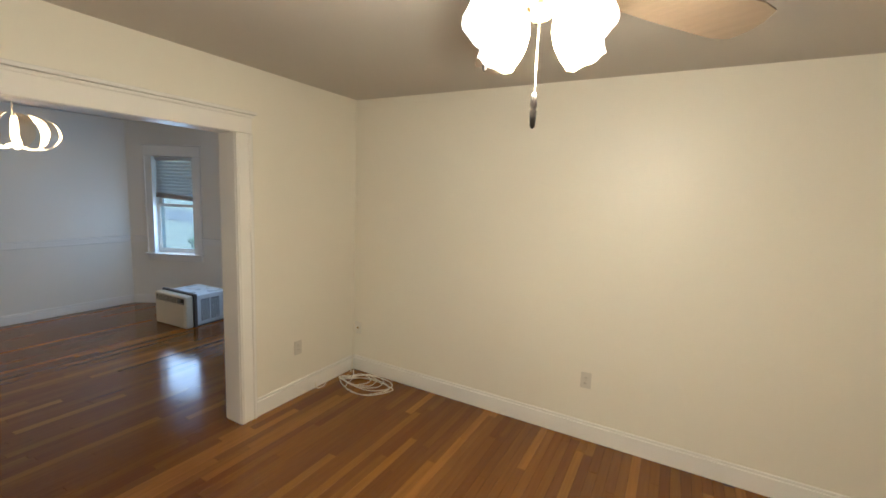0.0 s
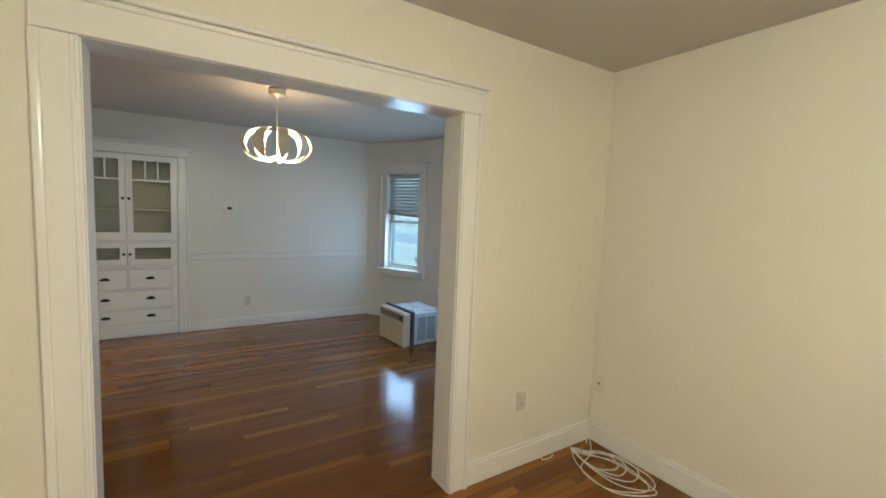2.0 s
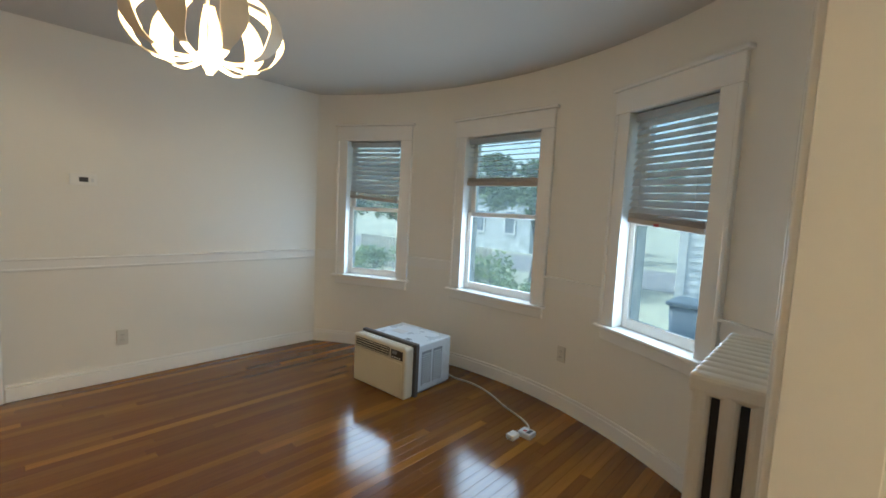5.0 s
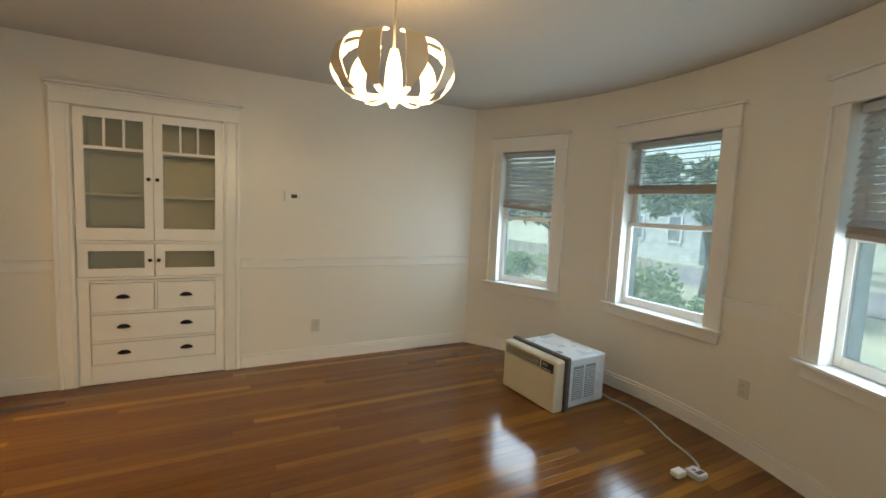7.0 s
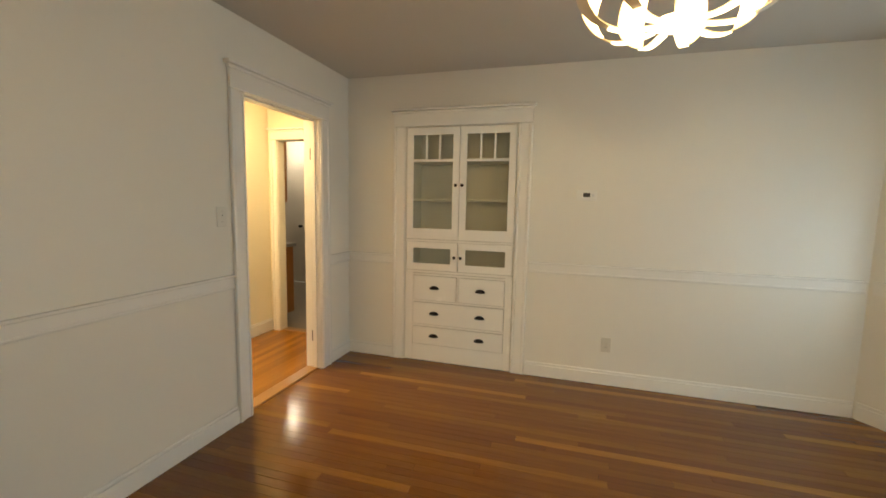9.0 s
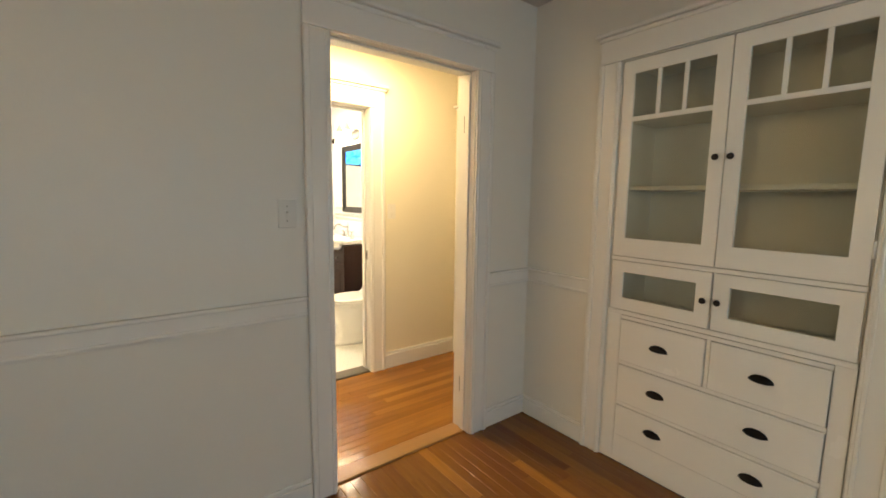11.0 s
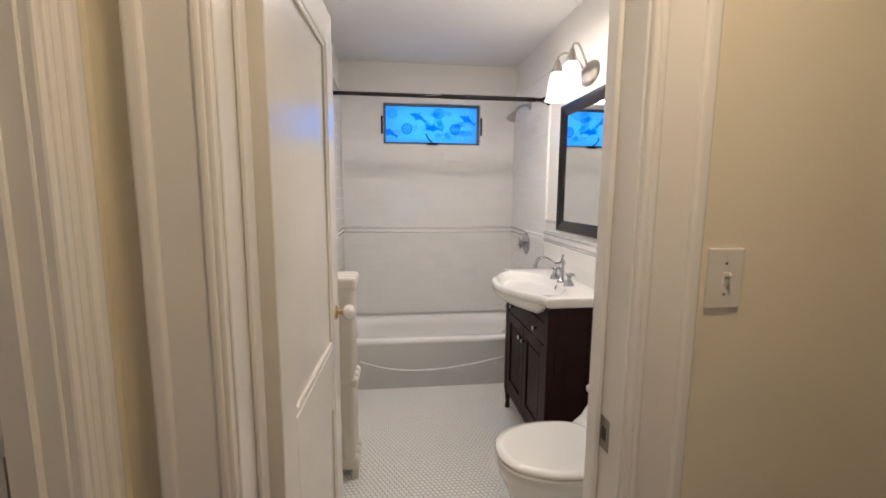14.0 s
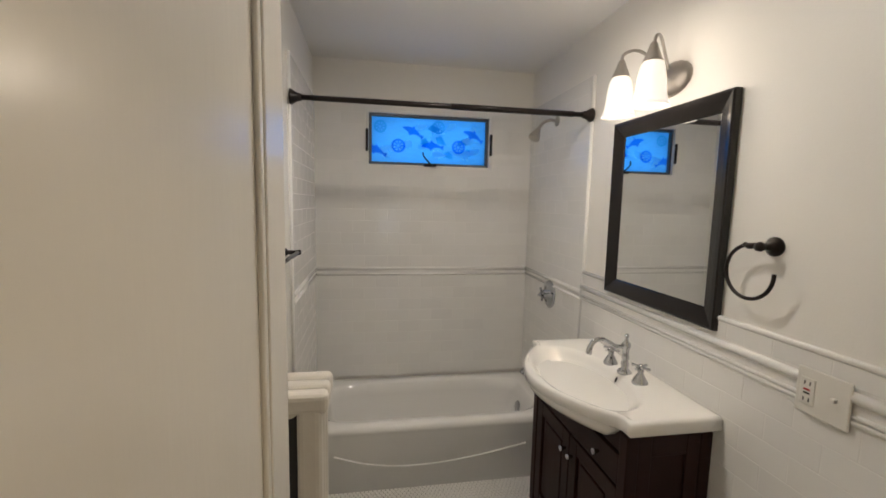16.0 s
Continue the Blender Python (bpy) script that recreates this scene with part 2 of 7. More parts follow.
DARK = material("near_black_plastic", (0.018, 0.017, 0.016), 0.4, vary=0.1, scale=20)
FOAM = material("dark_foam_gasket", (0.10, 0.09, 0.08), 0.9, vary=0.2, scale=50, bump=0.001, bump_scale=200)
RED = material("red_plastic", (0.40, 0.02, 0.02), 0.35)
CORD = material("beige_cord_rubber", (0.50, 0.44, 0.35), 0.5)
CABLE = material("white_coax_cable", (0.78, 0.73, 0.62), 0.45)
BLIND = material("faux_wood_blind", (0.66, 0.63, 0.60), 0.42, vary=0.04, scale=14)
def let_light_through(mat, colour, share):
    """Mixes a translucent share into a thin material."""
    n, l = mat.node_tree.nodes, mat.node_tree.links
    t, mix = n.new("ShaderNodeBsdfTranslucent"), n.new("ShaderNodeMixShader")
    t.inputs[0].default_value = (*colour, 1)
    mix.inputs[0].default_value = share
    l.new(n["Principled BSDF"].outputs[0], mix.inputs[1]), l.new(t.outputs[0], mix.inputs[2]), l.new(mix.outputs[0], n["Material Output"].inputs[0])


let_light_through(BLIND, (0.80, 0.84, 0.88), 0.5)
BLIND_RAIL = material("blind_bottom_rail", (0.44, 0.37, 0.31), 0.5, vary=0.1, scale=14)
RADIATOR = material("painted_cast_iron", (0.70, 0.66, 0.58), 0.33, vary=0.04, scale=9, bump=0.0008, bump_scale=40)
DOOR_PAINT = material("door_gloss_paint", (0.80, 0.77, 0.70), 0.20, vary=0.025, scale=2, bump=0.0003, bump_scale=30, stretch=(3, 3, 0.5))
FAN_WOOD = material("fan_blade_washed_oak", (0.27, 0.20, 0.135), 0.38, vary=0.35, scale=5, bump=0.0003, bump_scale=40, stretch=(0.6, 8, 4))
CHAIN = material("bead_chain", (0.42, 0.37, 0.30), 0.3, 1.0)
OAK_CABINET = material("honey_oak_cabinet", (0.40, 0.17, 0.05), 0.35, vary=0.2, scale=4, stretch=(5, 5, 0.5))
COUNTER = material("grey_laminate", (0.38, 0.38, 0.37), 0.4, vary=0.1, scale=60)
KITCHEN_WALL = material("kitchen_grey_paint", (0.50, 0.48, 0.45), 0.6, vary=0.05, scale=2)
KITCHEN_FLOOR = material("kitchen_vinyl", (0.20, 0.17, 0.14), 0.5, vary=0.2, scale=6)
THRESHOLD = material("oak_threshold", (0.34, 0.17, 0.055), 0.3, vary=0.2, scale=6, stretch=(0.5, 8, 1))
MARBLE = material("dark_saddle", (0.12, 0.10, 0.08), 0.4, vary=0.2)
LED = glow("led_diffuser", (1.0, 0.80, 0.50), 1.6)
PETAL = material("taupe_satin_petal", (0.80, 0.70, 0.54), 0.5)
LAMP_METAL = material("satin_white_metal", (0.62, 0.58, 0.50), 0.35, 0.3)
FROSTED = glow("lit_frosted_glass", (1.0, 0.88, 0.66), 1.8)
FROSTED_BATH = glow("lit_alabaster_glass", (1.0, 0.90, 0.74), 0.8)
FROSTED_DIM = glow("lit_lens_plastic", (1.0, 0.86, 0.62), 0.7)
# The translucent share paints the glare haze of the bright outdoors.
WINDOW_GLASS = glass_material("window_glass", (0.73, 0.85, 0.91), 0.0, 0.40, "ShaderNodeBsdfTranslucent", (0.36, 0.48, 0.55))
CABINET_GLASS = glass_material("old_cabinet_glass", (0.86, 0.85, 0.77), 0.04, 0.07)
SIDING = material("white_clapboard", (0.80, 0.80, 0.76), 0.6, vary=0.05, scale=2, stretch=(0.4, 1, 4))
ROOFING = material("asphalt_shingle", (0.07, 0.07, 0.075), 0.9, vary=0.3, scale=8)
DARK_WINDOW = material("far_window_glass", (0.22, 0.26, 0.30), 0.08, vary=0.1)
GRASS = material("lawn", (0.29, 0.30, 0.23), 0.9, vary=0.5, scale=3, bump=0.02, bump_scale=30)
LEAF = material("shrub_leaf", (0.18, 0.26, 0.13), 0.5, vary=0.4, scale=12)
let_light_through(LEAF, (0.30, 0.40, 0.19), 0.4)
LEAF_TREE = material("tree_leaf", (0.12, 0.17, 0.06), 0.6, vary=0.4, scale=6)
BARK = material("bark", (0.10, 0.075, 0.055), 0.9, vary=0.3, scale=12, bump=0.01, bump_scale=30)
FENCE = material("pale_fence_boards", (0.52, 0.48, 0.40), 0.7, vary=0.12, scale=5)
BIN = material("dark_blue_grey_bin", (0.06, 0.09, 0.13), 0.4)


# ---- mesh tools ----
def box(bm, lo, hi, bev=0.0, seg=2, m=None):
    c = bmesh.ops.create_cube(bm, size=1)
    s = [abs(hi[i] - lo[i]) for i in range(3)]
    mid = [(hi[i] + lo[i]) / 2 for i in range(3)]
    vs = c["verts"]
    bmesh.ops.transform(bm, matrix=Matrix.Translation(mid) @ Matrix.Diagonal((*s, 1)), verts=vs)
    if m is not None:
        bmesh.ops.transform(bm, matrix=m, verts=vs)
    if bev > 0:
        es = {e for v in vs for e in v.link_edges}
        bmesh.ops.bevel(bm, geom=list(es), offset=min(bev, min(s) * 0.45), segments=seg, affect="EDGES", profile=0.5)
    return bm


def lathe(bm, profile, seg=24, m=None):
    """Turns (radius, z) pairs round z."""
    rings = []
    for r, z in profile:
        rings.append([bm.verts.new((r * math.cos(2 * math.pi * i / seg), r * math.sin(2 * math.pi * i / seg), z)) for i in range(seg)])
    for a, b in zip(rings, rings[1:]):
        for i in range(seg):
            bm.faces.new((a[i], a[(i + 1) % seg], b[(i + 1) % seg], b[i]))
    if profile[0][0] > 1e-4:
        bm.faces.new(rings[0][::-1])
    if profile[-1][0] > 1e-4:
        bm.faces.new(rings[-1])
    vs = [v for r in rings for v in r]
    if m is not None:
        bmesh.ops.transform(bm, matrix=m, verts=vs)
    for v in vs:
        for f in v.link_faces:
            f.smooth = True
    return bm


def smooth_path(pts, n=8):
    """Catmull-Rom through the points."""
    p = [Vector(q) for q in pts]
    p = [p[0] * 2 - p[1]] + p + [p[-1] * 2 - p[-2]]
    out = []
    for i in range(1, len(p) - 2):
        for k in range(n):
            t = k / n
            a, b, c, d = p[i - 1], p[i], p[i + 1], p[i + 2]
            out.append(0.5 * ((2 * b) + (c - a) * t + (2 * a - 5 * b + 4 * c - d) * t * t + (3 * b - a - 3 * c + d) * t ** 3))
    out.append(p[-2])
    return out


def tube(bm, pts, radius, seg=8, flat=1.0):
    """Sweeps a round or flattened section along points; radius may be a list."""
    pts = [Vector(q) for q in pts]
    up = Vector((0, 0, 1))
    rings = []
    prev = None
    for i, q in enumerate(pts):
        d = (pts[min(i + 1, len(pts) - 1)] - pts[max(i - 1, 0)]).normalized()
        side = d.cross(prev if prev is not None else (up if abs(d.z) < 0.95 else Vector((1, 0, 0))))
        side.normalize()
        top = side.cross(d).normalized()
        prev = top
        r = radius[i] if isinstance(radius, (list, tuple)) else radius
        rings.append([bm.verts.new(q + side * (r * math.cos(2 * math.pi * k / seg)) + top * (r * flat * math.sin(2 * math.pi * k / seg))) for k in range(seg)])
    for a, b in zip(rings, rings[1:]):
        for k in range(seg):
            f = bm.faces.new((a[k], b[k], b[(k + 1) % seg], a[(k + 1) % seg]))
            f.smooth = True
    bm.faces.new(rings[0]), bm.faces.new(rings[-1][::-1])
    return bm


def prism(bm, outline, z0, z1, m=None, smooth=False):
    """A closed outline of (x, y) raised from z0 to z1."""
    lo = [bm.verts.new((x, y, z0)) for x, y in outline]
    hi = [bm.verts.new((x, y, z1)) for x, y in outline]
    k = len(lo)
    for i in range(k):
        f = bm.faces.new((lo[i], lo[(i + 1) % k], hi[(i + 1) % k], hi[i]))
        f.smooth = smooth
    bm.faces.new(lo[::-1]), bm.faces.new(hi)
    if m is not None:
        bmesh.ops.transform(bm, matrix=m, verts=lo + hi)
    return bm


def loft(bm, rings, cap=True):
    """Joins rings of equal length (lists of points) into a skin."""
    vr = [[bm.verts.new(q) for q in r] for r in rings]
    k = len(vr[0])
    for a, b in zip(vr, vr[1:]):
        for i in range(k):
            f = bm.faces.new((a[i], a[(i + 1) % k], b[(i + 1) % k], b[i]))
            f.smooth = True
    if cap:
        bm.faces.new(vr[0][::-1]), bm.faces.new(vr[-1])
    return bm


def B():
    return bmesh.new()


def mesh_of(name, bm, mat):
    bmesh.ops.recalc_face_normals(bm, faces=bm.faces)
    me = bpy.data.meshes.new(name)
    bm.to_mesh(me)
    bm.free()
    me.materials.append(mat)
    return me


def part(name, bm, mat, parent, label=""):
    ob = new(name, mesh_of(name, bm, mat))
    ob.parent = parent
    return tagged(ob, label)


def thing(name, label, category, m=None, group=""):
    ob = new(name)
    ob.empty_display_size = 0.1
    ob.matrix_world = m or Matrix()
    return tagged(ob, label, category, group)


def structure(name, bm, mat, label=""):
    return tagged(new(name, mesh_of(name, bm, mat)), label, kind="structure")


def structure_group(name, label, m=None):
    ob = new(name)
    ob.matrix_world = m or Matrix()
    return tagged(ob, label, kind="structure")


def single(name, bm, mat, label, category, m=None, group=""):
    ob = new(name, mesh_of(name, bm, mat))
    if m is not None:
        ob.matrix_world = m
    return tagged(ob, label, category, group)


def wall_sheet(bm, us, zs, solid, place):
    """A slab cut into cells; place(u, z, side) puts a corner in the world, solid(u, z) says where wall is."""
    made = {}

    def v(i, j, s):
        if (i, j, s) not in made:
            made[(i, j, s)] = bm.verts.new(place(us[i], zs[j], s))
        return made[(i, j, s)]
    nu, nz = len(us) - 1, len(zs) - 1
    ok = [[solid((us[i] + us[i + 1]) / 2, (zs[j] + zs[j + 1]) / 2) for j in range(nz)] for i in range(nu)]
    for i in range(nu):
        for j in range(nz):
            if not ok[i][j]:
                continue
            bm.faces.new((v(i, j, 0), v(i + 1, j, 0), v(i + 1, j + 1, 0), v(i, j + 1, 0)))
            bm.faces.new((v(i, j, 1), v(i, j + 1, 1), v(i + 1, j + 1, 1), v(i + 1, j, 1)))
            if i == 0 or not ok[i - 1][j]:
                bm.faces.new((v(i, j, 0), v(i, j + 1, 0), v(i, j + 1, 1), v(i, j, 1)))
            if i == nu - 1 or not ok[i + 1][j]:
                bm.faces.new((v(i + 1, j, 0), v(i + 1, j, 1), v(i + 1, j + 1, 1), v(i + 1, j + 1, 0)))
            if j == 0 or not ok[i][j - 1]:
                bm.faces.new((v(i, j, 0), v(i, j, 1), v(i + 1, j, 1), v(i + 1, j, 0)))
            if j == nz - 1 or not ok[i][j + 1]:
                bm.faces.new((v(i, j + 1, 0), v(i + 1, j + 1, 0), v(i + 1, j + 1, 1), v(i, j + 1, 1)))


def flat_wall(name, axis, a, b, u0, u1, z0, z1, holes, mat, label):
    """A straight wall: axis 'x' stands at x from a to b and runs along y; axis 'y' the other way."""
    us = sorted({u0, u1, *[h[0] for h in holes], *[h[1] for h in holes]})
    zs = sorted({z0, z1, *[h[2] for h in holes], *[h[3] for h in holes]})
    bm = B()
    wall_sheet(bm, us, zs, lambda u, z: not any(h[0] < u < h[1] and h[2] < z < h[3] for h in holes),
               (lambda u, z, s: ((a, b)[s], u, z)) if axis == "x" else (lambda u, z, s: (u, (a, b)[s], z)))
    return structure(name, bm, mat, label)

# ---- large structure ----
XA, XD = -2.25, -2.40            # the wall between living room and dining room, its two faces
YL, CEIL = 3.297, 2.49
XC = -6.218                      # the built-in cabinet's wall
YD, YH = -0.617, -0.755          # the wall with the hall door, its two faces
YB, YB2 = -1.735, -1.86          # the wall with the bathroom door
XH, XB = -6.53, -4.82            # the hall's two end walls
XM, XT, YW = -6.315, -4.845, -4.62  # bathroom: vanity wall, radiator wall, window wall
BX, BY, BR = -4.385, 0.87, 3.0   # the bow of the dining room: centre and radius
DOOR_H = 2.05


def bow(th, r=BR):
    return BX + r * math.sin(th), BY + r * math.cos(th)


TH0, TH1 = math.asin((XC - BX) / BR), math.asin((XD - BX) / BR)
WIN = {1: (radians(-25.85), 0.567, -0.02), 2: (0.0, 0.731, 0.0), 3: (radians(26.5), 0.567, 0.0)}
SILL, HEAD = 0.72, 2.04
HALF = {k: math.asin((w[1] / 2 + 0.012) / BR) for k, w in WIN.items()}

flat_wall("wall_living_west", "x", XA, XD, YD + 0.0, YL + 0.2, 0, CEIL, [(0.605, 2.115, -1, 2.062)], WALL_LIVING, "warm white painted wall with a wide cased opening")
flat_wall("wall_living_north", "y", YL, YL + 0.2, XA, 2.5, 0, CEIL, [], WALL_LIVING, "plain warm white painted wall")
flat_wall("wall_living_east", "x", 2.35, 2.5, -0.8, YL, 0, CEIL, [], WALL_LIVING, "plain warm white painted wall")
flat_wall("wall_living_south", "y", -0.65, -0.8, XA, 2.35, 0, CEIL, [], WALL_LIVING, "plain warm white painted wall")
flat_wall("wall_dining_west", "x", XC, XC - 0.13, YH, 3.245, 0, CEIL, [(-0.05, 0.90, 0.0, 2.05)], WALL_DINING, "white painted wall with a built-in cabinet")
flat_wall("wall_dining_south", "y", YD, YH, XH - 0.1, XA - 0.0, 0, CEIL, [(-5.765, -4.925, -1, 2.066)], WALL_DINING, "white painted wall with a cased doorway")
bm = B()
nseg = 48
us = sorted({TH0 + (TH1 - TH0) * i / nseg for i in range(nseg + 1)} | {w[0] + s * HALF[k] for k, w in WIN.items() for s in (-1, 1)})
wall_sheet(bm, us, [0, SILL - 0.02, HEAD, CEIL], lambda u, z: not (SILL - 0.02 < z < HEAD and any(abs(u - w[0]) < HALF[k] for k, w in WIN.items())),
           lambda u, z, s: (*bow(u, BR + 0.22 * s), z))
structure("wall_dining_bow", bm, WALL_DINING, "curved white painted wall with three windows")
# hall
flat_wall("wall_hall_south", "y", YB, YB2, XH - 0.1, XB, 0, CEIL, [(-5.715, -4.985, -1, 2.04)], WALL_HALL, "cream painted hall wall with the bathroom doorway")
flat_wall("wall_hall_west", "x", XH, XH - 0.1, YB, YH, 0, CEIL, [(-1.635, -0.93, -1, 2.04)], WALL_HALL, "cream painted hall wall with the kitchen doorway")
flat_wall("wall_hall_east", "x", XB, XB + 0.11, YB2, YH, 0, CEIL, [(-1.62, -0.90, -1, 2.04)], WALL_HALL, "cream painted hall wall with the bedroom doorway")
# bathroom
flat_wall("wall_bath_west", "x", XM, XM - 0.12, YW - 0.15, YB2, 0, CEIL, [], WALL_BATH, "white painted wall over white wainscot tile")
flat_wall("wall_bath_south", "y", YW, YW - 0.2, XM, XT, 0, CEIL, [(-6.02, -5.18, 1.815, 2.175)], WALL_BATH, "white wall with a small awning window")
flat_wall("wall_bath_east", "x", XT, XT + 0.12, YW - 0.2, YB2, 0, CEIL, [], WALL_BATH, "plain white painted wall")
# bedroom
flat_wall("wall_bedroom_south", "y", YW, YW - 0.2, XT + 0.12, 0.6, 0, CEIL, [(-3.93, -3.31, 0.74, 2.06), (-2.71, -1.95, 0.74, 2.06)], WALL_LIVING, "cream bedroom wall with two windows")
flat_wall("wall_bedroom_east", "x", 0.5, 0.6, YW, YH, 0, CEIL, [], WALL_LIVING, "plain cream bedroom wall")
flat_wall("wall_bedroom_north", "y", YH - 0.02, YH, XB + 0.11, 0.5, 0, CEIL, [], WALL_LIVING, "plain cream bedroom wall")
# kitchen
flat_wall("wall_kitchen_west", "x", -9.0, -9.1, -3.6, 0.2, 0, CEIL, [], KITCHEN_WALL, "grey painted kitchen wall")
flat_wall("wall_kitchen_south", "y", -3.6, -3.7, -9.0, XM - 0.12, 0, CEIL, [], KITCHEN_WALL, "grey painted kitchen wall")
flat_wall("wall_kitchen_north", "y", 0.1, 0.2, -9.0, XC - 0.40, 0, CEIL, [], KITCHEN_WALL, "grey painted kitchen wall")

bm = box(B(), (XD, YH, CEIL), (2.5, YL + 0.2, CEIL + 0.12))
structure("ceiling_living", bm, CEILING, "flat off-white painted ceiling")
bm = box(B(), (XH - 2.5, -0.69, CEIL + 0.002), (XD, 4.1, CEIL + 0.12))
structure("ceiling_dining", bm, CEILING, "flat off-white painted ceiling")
bm = box(B(), (XH - 2.5, YB2 + 0.06, CEIL + 0.001), (0.6, -0.69, CEIL + 0.1))
structure("ceiling_hall", bm, CEILING_BATH, "flat off-white painted ceiling")
bm = box(B(), (-9.1, YW - 0.2, CEIL - 0.01), (XT + 0.06, YB2 + 0.06, CEIL + 0.1))
structure("ceiling_bath", bm, CEILING_BATH, "flat white painted ceiling")
bm = box(B(), (XT + 0.06, YW - 0.2, CEIL), (0.6, YB2 + 0.06, CEIL + 0.1))
structure("ceiling_bedroom", bm, CEILING, "flat off-white painted ceiling")

floor_living = structure("floor_living", box(B(), (XA - 0.15, -0.8, -0.12), (2.5, YL + 0.1, -0.012)), SUBFLOOR, "varnished oak strip floor")
floor_dining = structure("floor_dining", box(B(), (XC - 0.4, YD, -0.13), (XA - 0.15, 4.1, -0.012)), SUBFLOOR, "varnished oak strip floor")
floor_hall = structure("floor_hall", box(B(), (XH - 0.12, YB2, -0.12), (XB + 0.12, YD, -0.012)), SUBFLOOR, "varnished oak strip floor")
floor_bath = structure("floor_bath", box(B(), (XM, YW, -0.12), (XT, YB2, -0.003)), GROUT_FLOOR, "small white hexagon mosaic tile floor with grey grout")
floor_bedroom = structure("floor_bedroom", box(B(), (XB + 0.12, YW - 0.1, -0.12), (0.5, YH, -0.012)), SUBFLOOR, "reddish varnished oak strip floor")
structure("floor_kitchen", box(B(), (-9.0, -3.6, -0.12), (XH - 0.12, 0.1, -0.004)), KITCHEN_FLOOR, "dark worn vinyl kitchen floor")


# trim: casings, baseboards, rails, each a profile laid along the wall
def casing_set(name, axis, face, out, u0, u1, h, width=0.115, head=0.135, cap=True, label="", mat=None):
    """Casing round an opening on one face of a wall: two sides with a rounded back band, a head and a cap moulding."""
    mat = mat or TRIM
    g = structure_group(name, label or "white semi-gloss door casing with a moulded cap")
    m = Matrix() if axis == "y" else Matrix(((0, 1, 0, 0), (1, 0, 0, 0), (0, 0, 1, 0), (0, 0, 0, 1)))
    f0, f1, f2 = face, face + out * 0.020, face + out * 0.030

    def slab(pname, a, b, bev=0.004):
        part(pname, box(B(), a, b, bev, 2, m), mat, g)
    for u, s in ((u0, -1), (u1, 1)):
        bm = box(B(), (u + s * 0.004, f0, 0), (u + s * width, f1, h + 0.002), 0.005, 2, m)
        box(bm, (u + s * (width - 0.022), f0, 0), (u + s * (width + 0.006), f2, h + 0.001), 0.008, 3, m)
        box(bm, (u + s * 0.014, f0, 0), (u + s * 0.028, f1 + out * 0.005, h), 0.0045, 2, m)
        part("side_casing", bm, mat, g)
    slab("head_casing", (u0 - width - 0.004, f0, h + 0.003), (u1 + width + 0.004, f1 + out * 0.003, h + head))
    if cap:
        bm = box(B(), (u0 - width - 0.03, f0, h + head + 0.001), (u1 + width + 0.03, face + out * 0.048, h + head + 0.022), 0.006, 2, m)
        box(bm, (u0 - width - 0.016, f0, h + head - 0.020), (u1 + width + 0.016, face + out * 0.034, h + head), 0.008, 3, m)
        part("cap_moulding", bm, mat, g)
    return g


def jamb_set(name, axis, f0, f1, u0, u1, h, label="", stop=0.5, mat=None):
    """The lining of an opening: two jambs, a head and a thin stop."""
    mat = mat or TRIM
    g = structure_group(name, label or "white painted door jamb")
    m = Matrix() if axis == "y" else Matrix(((0, 1, 0, 0), (1, 0, 0, 0), (0, 0, 1, 0), (0, 0, 0, 1)))
    a, b = min(f0, f1) - 0.004, max(f0, f1) + 0.004
    part("jamb", box(B(), (u0 - 0.019, a, 0), (u0, b, h), 0.002, 1, m), mat, g)
    part("jamb", box(B(), (u1, a, 0), (u1 + 0.019, b, h), 0.002, 1, m), mat, g)
    part("jamb_head", box(B(), (u0 - 0.019, a, h + 0.001), (u1 + 0.019, b, h + 0.018), 0.002, 1, m), mat, g)
    if stop:
        c = a + (b - a) * stop
        for s0, s1 in ((u0 + 0.0005, u0 + 0.012), (u1 - 0.012, u1 - 0.0005)):
            part("door_stop", box(B(), (s0, c - 0.02, 0.001), (s1, c + 0.02, h - 0.014), 0.003, 1, m), mat, g)
        part("door_stop", box(B(), (u0 + 0.001, c - 0.02, h - 0.013), (u1 - 0.001, c + 0.02, h - 0.001), 0.003, 1, m), mat, g)
    return g


casing_set("trim_opening_living", "x", XA, 1, 0.62, 2.10, 2.047, 0.118, 0.125, label="wide white cased opening between the two rooms")
casing_set("trim_opening_dining", "x", XD, -1, 0.62, 2.10, 2.047, 0.118, 0.125, label="wide white cased opening between the two rooms")
jamb_set("trim_opening_jamb", "x", XA, XD, 0.62, 2.10, 2.047, "white painted jamb of the wide opening", stop=0)
casing_set("trim_hall_door_dining", "y", YD, 1, -5.75, -4.94, DOOR_H, 0.115, 0.135)
jamb_set("trim_hall_door_jamb", "y", YD, YH, -5.75, -4.94, DOOR_H, stop=0.62)
casing_set("trim_bath_door", "y", YB, 1, -5.70, -5.0, 2.026, 0.115, 0.145)
jamb_set("trim_bath_door_jamb", "y", YB, YB2, -5.70, -5.0, 2.026, stop=0.3)
casing_set("trim_bath_door_inside", "y", YB2, -1, -5.70, -5.0, 2.026, 0.08, 0.09, cap=False)
casing_set("trim_kitchen_door", "x", XH, 1, -1.62, -0.945, 2.026, 0.075, 0.10)
jamb_set("trim_kitchen_door_jamb", "x", XH, XH - 0.1, -1.62, -0.945, 2.026, stop=0)
casing_set("trim_bedroom_door", "x", XB, -1, -1.605, -0.915, 2.026, 0.068, 0.10, cap=False)
jamb_set("trim_bedroom_door_jamb", "x", XB, XB + 0.11, -1.605, -0.915, 2.026, stop=0.4)


